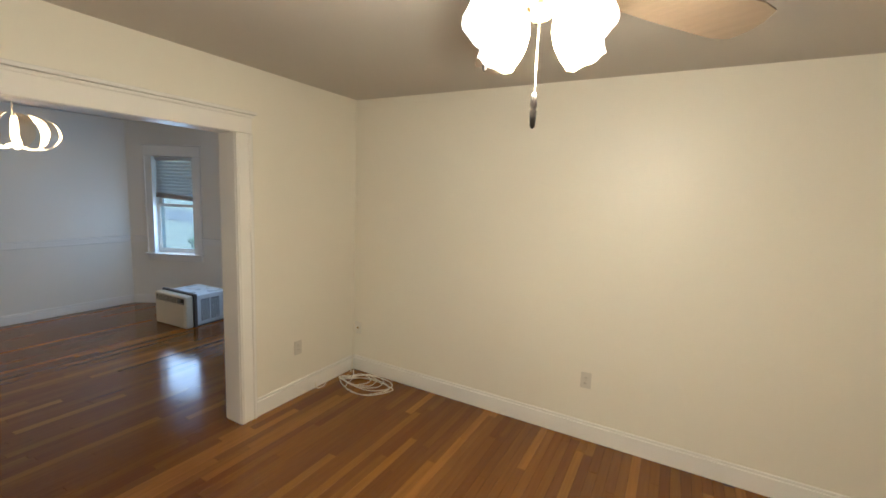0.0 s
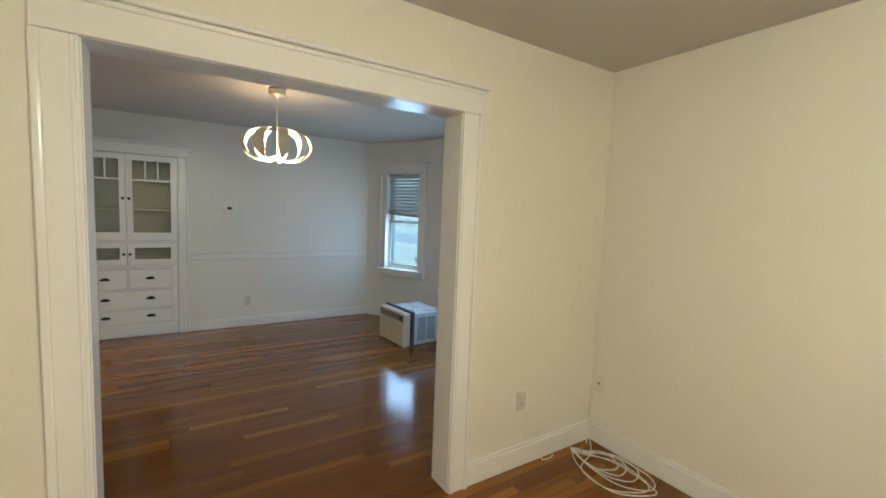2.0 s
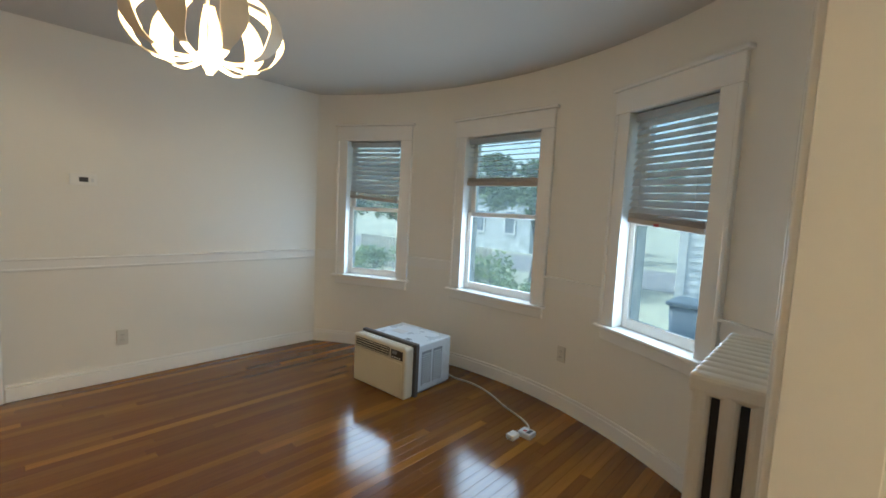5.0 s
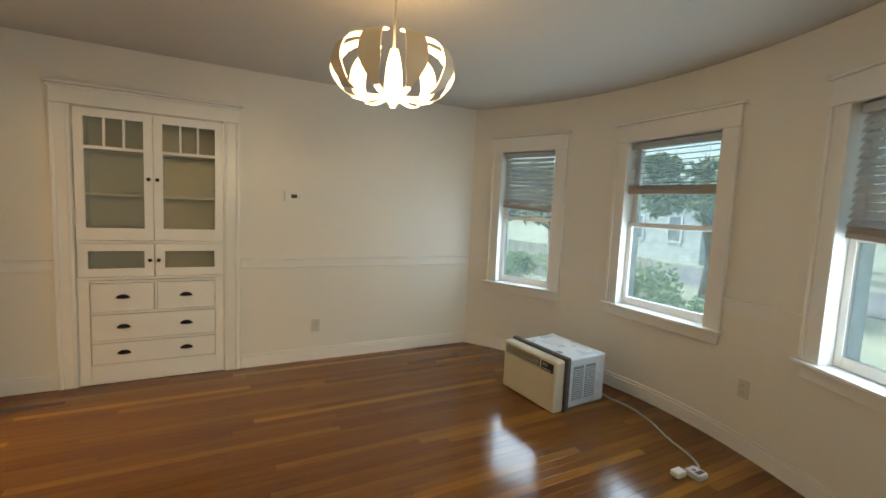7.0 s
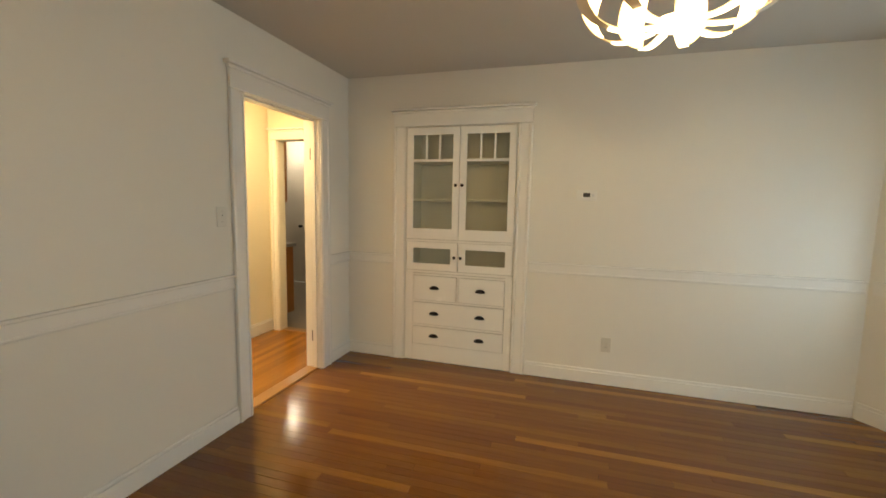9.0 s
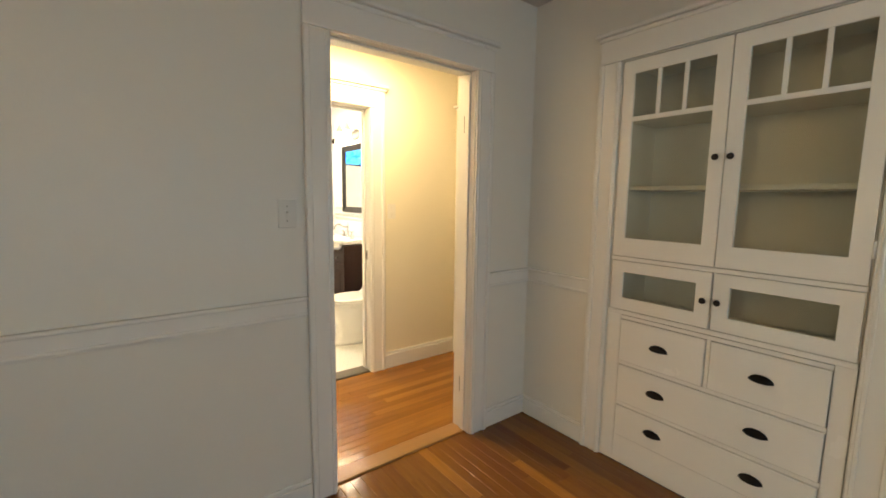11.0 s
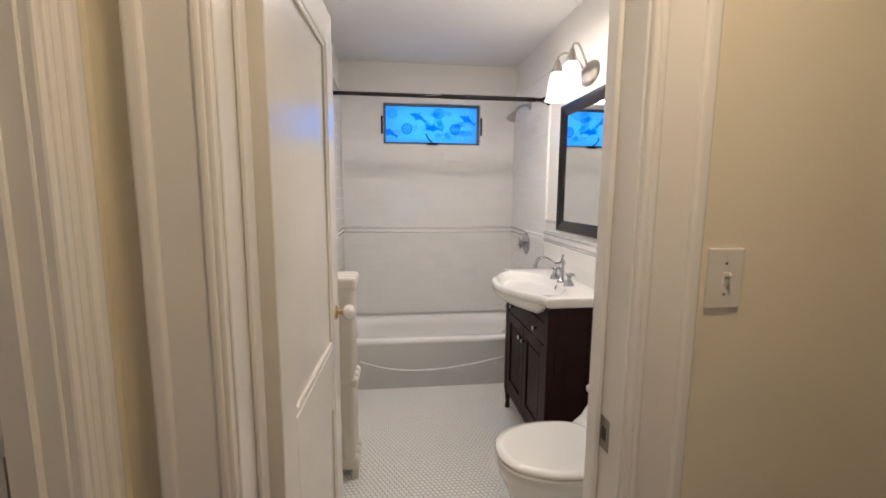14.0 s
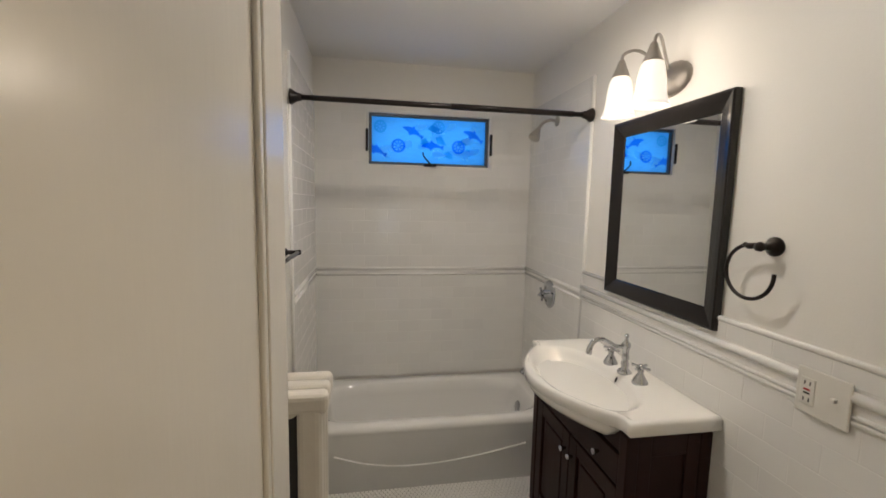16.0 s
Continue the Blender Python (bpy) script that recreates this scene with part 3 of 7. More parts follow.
def board_run(name, axis, face, out, runs, h, label, mat=None):
    g = structure_group(name, label)
    m = Matrix() if axis == "y" else Matrix(((0, 1, 0, 0), (1, 0, 0, 0), (0, 0, 1, 0), (0, 0, 0, 1)))
    for a, b in runs:
        bm = box(B(), (a, face, 0.002), (b, face + out * 0.017, h - 0.022), 0.002, 1, m)
        box(bm, (a, face, h - 0.022), (b, face + out * 0.011, h), 0.005, 2, m)
        part("baseboard", bm, mat or TRIM, g)
    return g


board_run("baseboard_living_west", "x", XA, 1, [(-0.65, 0.492), (2.228, YL)], 0.142, "white painted baseboard")
board_run("baseboard_living_north", "y", YL, -1, [(XA + 0.018, 2.35)], 0.142, "white painted baseboard")
board_run("baseboard_dining_west", "x", XC, 1, [(YD + 0.018, -0.168), (1.022, 3.235)], 0.118, "white painted baseboard")
board_run("baseboard_dining_south", "y", YD, 1, [(XC, -5.873), (-4.818, XD)], 0.118, "white painted baseboard")
board_run("baseboard_dining_east", "x", XD, -1, [(YD, 0.49), (2.23, 3.10)], 0.118, "white painted baseboard")
board_run("baseboard_hall_south", "y", YB, 1, [(XH, -5.823)], 0.135, "cream painted baseboard")
board_run("baseboard_bedroom", "y", YW, 1, [(XT + 0.12, 0.5)], 0.13, "white painted baseboard")


def bow_strip(bm, r0, r1, z0, z1, t0, t1, n=40):
    rings = []
    for i in range(n + 1):
        t = t0 + (t1 - t0) * i / n
        (xa, ya), (xb, yb) = bow(t, r0), bow(t, r1)
        rings.append([(xa, ya, z0), (xb, yb, z0), (xb, yb, z1), (xa, ya, z1)])
    loft(bm, rings)
    for f in bm.faces:
        f.smooth = False
    return bm


bm = bow_strip(B(), BR, BR - 0.017, 0.002, 0.096, TH0 + 0.006, TH1 - 0.006)
bow_strip(bm, BR, BR - 0.011, 0.096, 0.118, TH0 + 0.006, TH1 - 0.006)
structure("baseboard_dining_bow", bm, TRIM, "curved white painted baseboard")


def rail_box(bm, axis, face, out, a, b):
    m = Matrix() if axis == "y" else Matrix(((0, 1, 0, 0), (1, 0, 0, 0), (0, 0, 1, 0), (0, 0, 0, 1)))
    box(bm, (a, face, 0.862), (b, face + out * 0.012, 0.935), 0.003, 1, m)
    box(bm, (a, face, 0.936), (b, face + out * 0.030, 0.952), 0.006, 2, m)
    box(bm, (a, face, 0.868), (b, face + out * 0.018, 0.882), 0.005, 2, m)
    return bm


rails = structure_group("trim_chair_rail", "white painted wooden chair rail")
for axis, face, out, runs in (("x", XC, 1, [(YD + 0.03, -0.168), (1.022, 3.23)]), ("y", YD, 1, [(XC, -5.873), (-4.818, XD)]), ("x", XD, -1, [(YD, 0.49), (2.23, 3.1)])):
    for a, b in runs:
        part("rail", rail_box(B(), axis, face, out, a, b), TRIM, rails)
edges = [TH0 + 0.01]
for k in (1, 2, 3):
    half = math.asin((WIN[k][1] / 2 + 0.118) / BR)
    edges += [WIN[k][0] - half, WIN[k][0] + half]
edges.append(TH1 - 0.01)
for t0, t1 in zip(edges[::2], edges[1::2]):
    bm = bow_strip(B(), BR, BR - 0.012, 0.862, 0.935, t0, t1, 10)
    bow_strip(bm, BR, BR - 0.028, 0.936, 0.952, t0, t1, 10)
    part("rail", bm, TRIM, rails)

part_sill = structure_group("trim_thresholds", "wooden door saddles")
part("hall_saddle", box(B(), (-5.75, YH + 0.002, -0.011), (-4.94, YD - 0.03, 0.012), 0.006), THRESHOLD, part_sill)
part("bath_saddle", box(B(), (-5.70, YB2 - 0.01, -0.011), (-5.0, YB - 0.01, 0.011), 0.005), MARBLE, part_sill)
part("kitchen_saddle", box(B(), (XH - 0.1, -1.62, -0.011), (XH, -0.945, 0.012), 0.005), THRESHOLD, part_sill)
part("bedroom_saddle", box(B(), (XB, -1.605, -0.011), (XB + 0.11, -0.915, 0.012), 0.005), THRESHOLD, part_sill)


# ---- windows ----
def sash(bm, w, z0, z1, y0, y1, stile=0.042, rail0=0.06, rail1=0.036):
    box(bm, (-w / 2, y0, z0), (-w / 2 + stile, y1, z1), 0.004)
    box(bm, (w / 2 - stile, y0, z0), (w / 2, y1, z1), 0.004)
    box(bm, (-w / 2 + stile - 0.001, y0 + 0.002, z0), (w / 2 - stile + 0.001, y1 - 0.002, z0 + rail0), 0.004)
    box(bm, (-w / 2 + stile - 0.001, y0 + 0.002, z1 - rail1), (w / 2 - stile + 0.001, y1 - 0.002, z1), 0.004)
    return bm


def window(name, m, w, sill, head, meet, depth, label, lower=0.0):
    """A double-hung window. Local x runs along the wall, y out of the house; the wall's face is y = 0."""
    g = structure_group(name, label, m)
    c = 0.108
    for s in (-1, 1):
        bm = box(B(), (s * (w / 2 - 0.002), -0.020, sill), (s * (w / 2 + c), 0.03, head + 0.004), 0.004)
        box(bm, (s * (w / 2 + c - 0.02), -0.029, sill), (s * (w / 2 + c + 0.006), 0.03, head + 0.002), 0.006)
        part("side_casing", bm, TRIM, g)
        part("jamb", box(B(), (s * w / 2, -0.016, sill), (s * (w / 2 + 0.03), depth, head), 0.002, 1), TRIM, g)
    bm = box(B(), (-w / 2 - c - 0.004, -0.023, head + 0.005), (w / 2 + c + 0.004, 0.03, head + 0.14), 0.004)
    box(bm, (-w / 2 - c - 0.028, -0.045, head + 0.141), (w / 2 + c + 0.028, 0.03, head + 0.162), 0.006)
    part("head_casing", bm, TRIM, g)
    part("jamb_head", box(B(), (-w / 2, -0.014, head), (w / 2, depth, head + 0.03), 0.002, 1), TRIM, g)
    part("window_sill", box(B(), (-w / 2 - c - 0.02, -0.058, sill - 0.022), (w / 2 + c + 0.02, depth, sill), 0.006), TRIM, g)
    part("apron", box(B(), (-w / 2 - c + 0.005, -0.018, sill - 0.10), (w / 2 + c - 0.005, 0.03, sill - 0.024), 0.005), TRIM, g)
    up = part("upper_sash", sash(B(), w, meet - 0.02, head, 0.10, 0.135, rail0=0.036, rail1=0.045), TRIM, g)
    pane = part("pane", box(B(), (-w / 2 + 0.035, 0.114, meet), (w / 2 - 0.035, 0.118, head - 0.04)), WINDOW_GLASS, up)
    pane.visible_shadow = False
    low = part("lower_sash", sash(B(), w, sill + 0.004 + lower, meet + 0.016 + lower, 0.058, 0.094), TRIM, g)
    pane = part("pane", box(B(), (-w / 2 + 0.035, 0.074, sill + 0.05 + lower), (w / 2 - 0.035, 0.078, meet - 0.01 + lower)), WINDOW_GLASS, low)
    pane.visible_shadow = False
    return g


def blind(m, w, top, bottom, slats, slope, tilt, label, rail_h=0.07, squeeze=1.0, mark=False):
    """A wooden venetian blind half drawn; slope lowers its one end, tilt turns the slats."""
    g = thing("window_blind", label, "blind", m, "blinds")
    part("headrail", box(B(), (-w / 2, 0.012, top), (w / 2, 0.056, top + 0.045), 0.003), BLIND, g)
    step = (top - bottom - rail_h) / slats
    for i in range(slats):
        f = (i + 0.6) / slats
        z = top - (i + 0.6) * step
        sl = pose(0, 0.034, z, tilt, 0, 0)
        bm = B()
        ring = []
        for q in range(5):
            a = -0.024 + 0.012 * q
            ring.append((a, 0.0025 * (1 - (a / 0.024) ** 2)))
        for xs in ((-w / 2 + 0.004, w / 2 - 0.004),):
            lo, hi = [], []
            for a, hgt in ring:
                for x, lst in ((xs[0], lo), (xs[1], hi)):
                    lst.append(bm.verts.new((x, a, hgt + slope * f ** 3 * x)))
            lo2 = [bm.verts.new((v.co.x, v.co.y, v.co.z - 0.0028)) for v in lo]
            hi2 = [bm.verts.new((v.co.x, v.co.y, v.co.z - 0.0028)) for v in hi]
            for q in range(4):
                bm.faces.new((lo[q], hi[q], hi[q + 1], lo[q + 1]))
                bm.faces.new((lo2[q], lo2[q + 1], hi2[q + 1], hi2[q]))
            bm.faces.new((lo[0], lo2[0], hi2[0], hi[0])), bm.faces.new((lo[4], hi[4], hi2[4], lo2[4]))
            bm.faces.new(lo[::1] + lo2[::-1]), bm.faces.new(hi[::-1] + hi2)
        bmesh.ops.transform(bm, matrix=sl, verts=bm.verts)
        part("slat", bm, BLIND, g)
    shear = Matrix(((1, 0, 0, 0), (0, 1, 0, 0), (slope, 0, 1, 0), (0, 0, 0, 1)))
    bm = box(B(), (-w / 2 + 0.002, 0.006, bottom), (w / 2 - 0.002, 0.062, bottom + rail_h * 0.45), 0.004)
    for k in range(4):
        z = bottom + rail_h * (0.48 + 0.13 * k)
        box(bm, (-w / 2 + 0.003, 0.008, z), (w / 2 - 0.003, 0.060, z + 0.005))
    bmesh.ops.transform(bm, matrix=shear, verts=bm.verts)
    part("bottom_rail", bm, BLIND_RAIL, g, "brown-beige stacked slats and bottom rail")
    for x in (-w * 0.36, w * 0.36):
        bm = B()
        for y in (0.011, 0.059):
            tube(bm, [(x, y, top), (x, y, bottom + rail_h + slope * x)], 0.0012, 5)
        part("ladder_cord", bm, BLIND, g)
    if mark:
        part("tag", box(B(), (-0.055, 0.003, bottom + 0.004), (-0.02, 0.0058, bottom + 0.02)), RED, g, "small red tag")
    return g


def bow_frame(k):
    th, w, _ = WIN[k]
    half = w / 2 + 0.115
    r = math.sqrt(BR * BR - half * half)     # the flat casing touches the curved wall at its outer edges
    x, y = bow(th, r)
    return pose(x, y, 0, 0, 0, -math.degrees(th))


window("window_1", bow_frame(1), WIN[1][1], SILL, HEAD, 1.385, 0.20, "white double-hung window with a half-drawn blind")
window("window_2", bow_frame(2), WIN[2][1], SILL, HEAD, 1.385, 0.20, "white double-hung window with a raised blind")
window("window_3", bow_frame(3), WIN[3][1], SILL, HEAD, 1.385, 0.20, "white double-hung window with a half-drawn blind")
blind(bow_frame(1), 0.515, 1.985, 1.47, 10, -0.07, 55, "closed grey-white wooden blind drawn half way, hanging crooked")
blind(bow_frame(2), 0.70, 1.985, 1.625, 7, -0.015, 4, "open-slatted white wooden blind drawn a third of the way")
blind(bow_frame(3), 0.515, 1.985, 1.36, 13, -0.09, 50, "closed grey-white wooden blind drawn half way, hanging crooked", mark=True)
window("window_4", pose(-3.62, YW, 0, 0, 0, 180), 0.60, 0.76, 2.04, 1.40, 0.18, "bedroom double-hung window with a lowered blind")
window("window_5", pose(-2.33, YW, 0, 0, 0, 180), 0.74, 0.76, 2.04, 1.40, 0.18, "bedroom double-hung window holding an air conditioner", lower=0.26)
blind(pose(-3.62, YW, 0, 0, 0, 180), 0.58, 1.985, 1.10, 17, 0.0, 60, "closed grey-white wooden blind over the bedroom window")
blind(pose(-2.33, YW, 0, 0, 0, 180), 0.72, 1.985, 1.17, 16, 0.06, 60, "closed grey-white wooden blind above the window air conditioner")


# ---- dining room ----
def cup_pull(parent, y, z):
    bm = B()
    rings = []
    for i in range(9):
        a = math.pi * i / 8
        rings.append((math.cos(a) * 0.045, math.sin(a)))
    lo = []
    for k in range(5):
        b = (math.pi / 2) * k / 4
        lo.append([(XC + 0.012 + 0.022 * math.sin(b) * s, y + c * (0.55 + 0.45 * math.cos(b * 0.55)), z - 0.012 + 0.030 * math.cos(b) * s) for c, s in rings])
    vr = [[bm.verts.new(q) for q in r] for r in lo]
    for a, b in zip(vr, vr[1:]):
        for i in range(8):
            bm.faces.new((a[i], a[i + 1], b[i + 1], b[i])).smooth = True
    bmesh.ops.solidify(bm, geom=bm.faces[:], thickness=0.003)
    return part("cup_pull", bm, BRONZE, parent, "dark bronze cup pull")


def small_knob(parent, x, y, z, mat=None, r=0.014, axis=90, label="dark bronze knob"):
    m = Matrix.Translation((x, y, z)) @ pose(0, 0, 0, 0, axis, 0)
    bm = lathe(B(), [(0.006, 0), (0.006, 0.010), (r * 0.8, 0.013), (r, 0.019), (r * 0.85, 0.026), (0.001, 0.029)], 16, m)
    return part("knob", bm, mat or BRONZE, parent, label)


cab = thing("built_in_cabinet", "white painted built-in china cabinet with glass doors over drawers", "cabinet")
bm = B()
y0, y1 = -0.047, 0.897
for a, b in (((XC - 0.33, y0, 0), (XC - 0.318, y1, 2.047)), ((XC - 0.318, y0, 0), (XC - 0.02, y0 + 0.018, 2.047)), ((XC - 0.318, y1 - 0.018, 0), (XC - 0.02, y1, 2.047)),
             ((XC - 0.318, y0, 2.029), (XC - 0.02, y1, 2.047)), ((XC - 0.318, y0 + 0.018, 1.08), (XC - 0.02, y1 - 0.018, 1.098)), ((XC - 0.318, y0 + 0.018, 0.80), (XC - 0.02, y1 - 0.018, 0.815))):
    box(bm, a, b, 0.001, 1)
part("carcass", bm, CABINET, cab)
for z in (1.425, 1.76):
    part("shelf", box(B(), (XC - 0.316, y0 + 0.019, z), (XC - 0.014, y1 - 0.019, z + 0.02), 0.004), CABINET, cab)
bm = B()
box(bm, (XC - 0.02, y0, 0.004), (XC + 0.004, 0.022, 0.80), 0.002)
box(bm, (XC - 0.02, 0.838, 0.004), (XC + 0.004, y1, 0.80), 0.002)
box(bm, (XC - 0.019, 0.022, 0.004), (XC + 0.003, 0.838, 0.152), 0.002)
for z in (0.327, 0.546, 0.785):
    box(bm, (XC - 0.019, 0.022, z - 0.009), (XC + 0.002, 0.838, z + 0.009), 0.002)
box(bm, (XC - 0.019, 0.421, 0.556), (XC + 0.002, 0.437, 0.776), 0.002)
box(bm, (XC - 0.02, y0, 0.80), (XC + 0.016, y1, 0.822), 0.005)
box(bm, (XC - 0.02, y0, 1.074), (XC + 0.010, y1, 1.094), 0.004)
part("face_frame", bm, CABINET, cab)


def ring_frame(bm, x0, x1, outer, inner, bev):
    """One closed rectangular frame in the plane of y and z, outer and inner as (y0, z0, y1, z1)."""
    vs = []
    for x in (x0, x1):
        for a, c, b, d in (outer, inner):
            vs.append([bm.verts.new((x, y, z)) for y, z in ((a, c), (b, c), (b, d), (a, d))])
    for k in range(4):
        j = (k + 1) % 4
        for p, q in ((0, 1), (1, 3), (3, 2), (2, 0)):
            bm.faces.new((vs[p][k], vs[p][j], vs[q][j], vs[q][k]))
    bmesh.ops.recalc_face_normals(bm, faces=bm.faces)
    sharp = [e for e in bm.edges if len(e.link_faces) == 2 and e.calc_face_angle() > 0.5]
    bmesh.ops.bevel(bm, geom=sharp, offset=bev, segments=2, affect="EDGES", profile=0.5)
    return bm


def glass_door(parent, a, b, z0, z1, stile, top, bottom, lights):
    x0, x1 = XC - 0.012, XC + 0.010
    bm = ring_frame(B(), x0, x1, (a, z0, b, z1), (a + stile, z0 + bottom, b - stile, z1 - top), 0.003)
    if lights:
        zm = 1.768
    door = part("door", bm, CABINET, parent)
    if lights:
        part("cross_bar", box(B(), (x0 + 0.002, a + stile - 0.002, zm - 0.011), (x1 - 0.002, b - stile + 0.002, zm + 0.011), 0.003), CABINET, door)
        for i in (1, 2):
            y = a + stile + (b - a - 2 * stile) * i / 3
            part("muntin", box(B(), (x0 + 0.003, y - 0.0085, zm + 0.008), (x1 - 0.003, y + 0.0085, z1 - top + 0.002), 0.003), CABINET, door)
    pane = part("pane", box(B(), (XC - 0.003, a + stile - 0.006, z0 + bottom - 0.006), (XC, b - stile + 0.006, z1 - top + 0.006)), CABINET_GLASS, door, "old slightly cloudy glass")
    pane.visible_shadow = False
    return door


for a, b, ky in ((-0.043, 0.424, 0.398), (0.428, 0.894, 0.454)):
    d = glass_door(cab, a, b, 1.097, 2.043, 0.058, 0.062, 0.092, True)
    small_knob(d, XC + 0.009, ky, 1.56)
    for hz in (1.22, 1.92):
        hy = a - 0.004 if a < 0 else b + 0.004
        part("hinge", lathe(B(), [(0.005, -0.03), (0.005, 0.03)], 10, pose(XC + 0.014, hy, hz)), CABINET, d)
    d = glass_door(cab, a + 0.002, b - 0.002, 0.824, 1.072, 0.062, 0.056, 0.062, False)
    small_knob(d, XC + 0.009, ky, 0.947)
for a, b, z0, z1, pulls in ((0.024, 0.420, 0.556, 0.775, (0.222,)), (0.438, 0.836, 0.556, 0.775, (0.630,)), (0.024, 0.836, 0.338, 0.536, (0.222, 0.630)), (0.024, 0.836, 0.154, 0.317, (0.222, 0.630))):
    d = part("drawer", box(B(), (XC - 0.018, a + 0.002, z0 + 0.002), (XC + 0.011, b - 0.002, z1 - 0.002), 0.005, 2), CABINET, cab)
    for py in pulls:
        cup_pull(d, py, (z0 + z1) / 2 + 0.005)
casing_set("trim_cabinet", "x", XC, 1, y0 - 0.003, y1 + 0.003, 2.05, 0.11, 0.13, label="white casing round the built-in cabinet")

# pendant
lx, ly = -4.18, 1.59
pen = thing("pendant_lamp", "lit pendant lamp of curved petals with glowing strips", "lamp", pose(lx, ly, 0))
part("canopy", lathe(B(), [(0.001, 2.489), (0.068, 2.489), (0.066, 2.447), (0.060, 2.438), (0.012, 2.434), (0.010, 2.415), (0.001, 2.414)], 32), LAMP_METAL, pen)
part("rod", lathe(B(), [(0.005, 1.95), (0.005, 2.42)], 10), LAMP_METAL, pen)
part("hub", lathe(B(), [(0.001, 1.918), (0.055, 1.920), (0.060, 1.926), (0.052, 1.940), (0.012, 1.955), (0.001, 1.957)], 28), LED, pen, "glowing hub disc")


def petal(a, lit0, lit1, inset, thick, off):
    """A broad curved leaf: out from the hub on a thin arm, up, and in again over the top."""
    bm = B()
    prof = smooth_path([(0.045, 0, 1.925), (0.14, 0, 1.915), (0.222, 0, 1.945), (0.268, 0, 2.01), (0.268, 0, 2.062), (0.243, 0, 2.112), (0.195, 0, 2.145), (0.11, 0, 2.172)], 6)
    n = len(prof) - 1
    first, last = round(lit0 * n), round(lit1 * n)
    sel = prof[first:last + 1]
    rings = []
    for i, q in enumerate(sel):
        d = (sel[min(i + 1, len(sel) - 1)] - sel[max(i - 1, 0)]).normalized()
        nrm = Vector((d.z, 0, -d.x))
        f = (first + i) / n
        open_up = min(1.0, max(0.0, (f - 0.20) / 0.22))
        w = 0.013 + (0.172 * q.x - 0.013) * open_up * open_up * (3 - 2 * open_up) - inset
        c = q + nrm * off
        rings.append([c + Vector((0, -w, 0)) - nrm * thick, c + Vector((0, w, 0)) - nrm * thick, c + Vector((0, w, 0)) + nrm * thick, c + Vector((0, -w, 0)) + nrm * thick])
    loft(bm, rings)
    for f in bm.faces:
        f.smooth = False
    bmesh.ops.transform(bm, matrix=pose(0, 0, 0, 0, 0, a), verts=bm.verts)
    return bm


for k in range(9):
    a = 159.8 + 40 * k
    p = part("petal", petal(a, 0, 1, 0.0, 0.0015, 0.0), PETAL, pen, "taupe curved metal petal")
    part("led_strip", petal(a, 0.03, 0.22, 0.001, 0.0015, 0.0042), LED, p, "glowing strip")
    for f0, f1 in ((0.30, 0.78), (0.82, 0.98)):
        part("led_panel", petal(a, f0, f1, 0.004, 0.0015, -0.0042), LED, p, "glowing inner face")


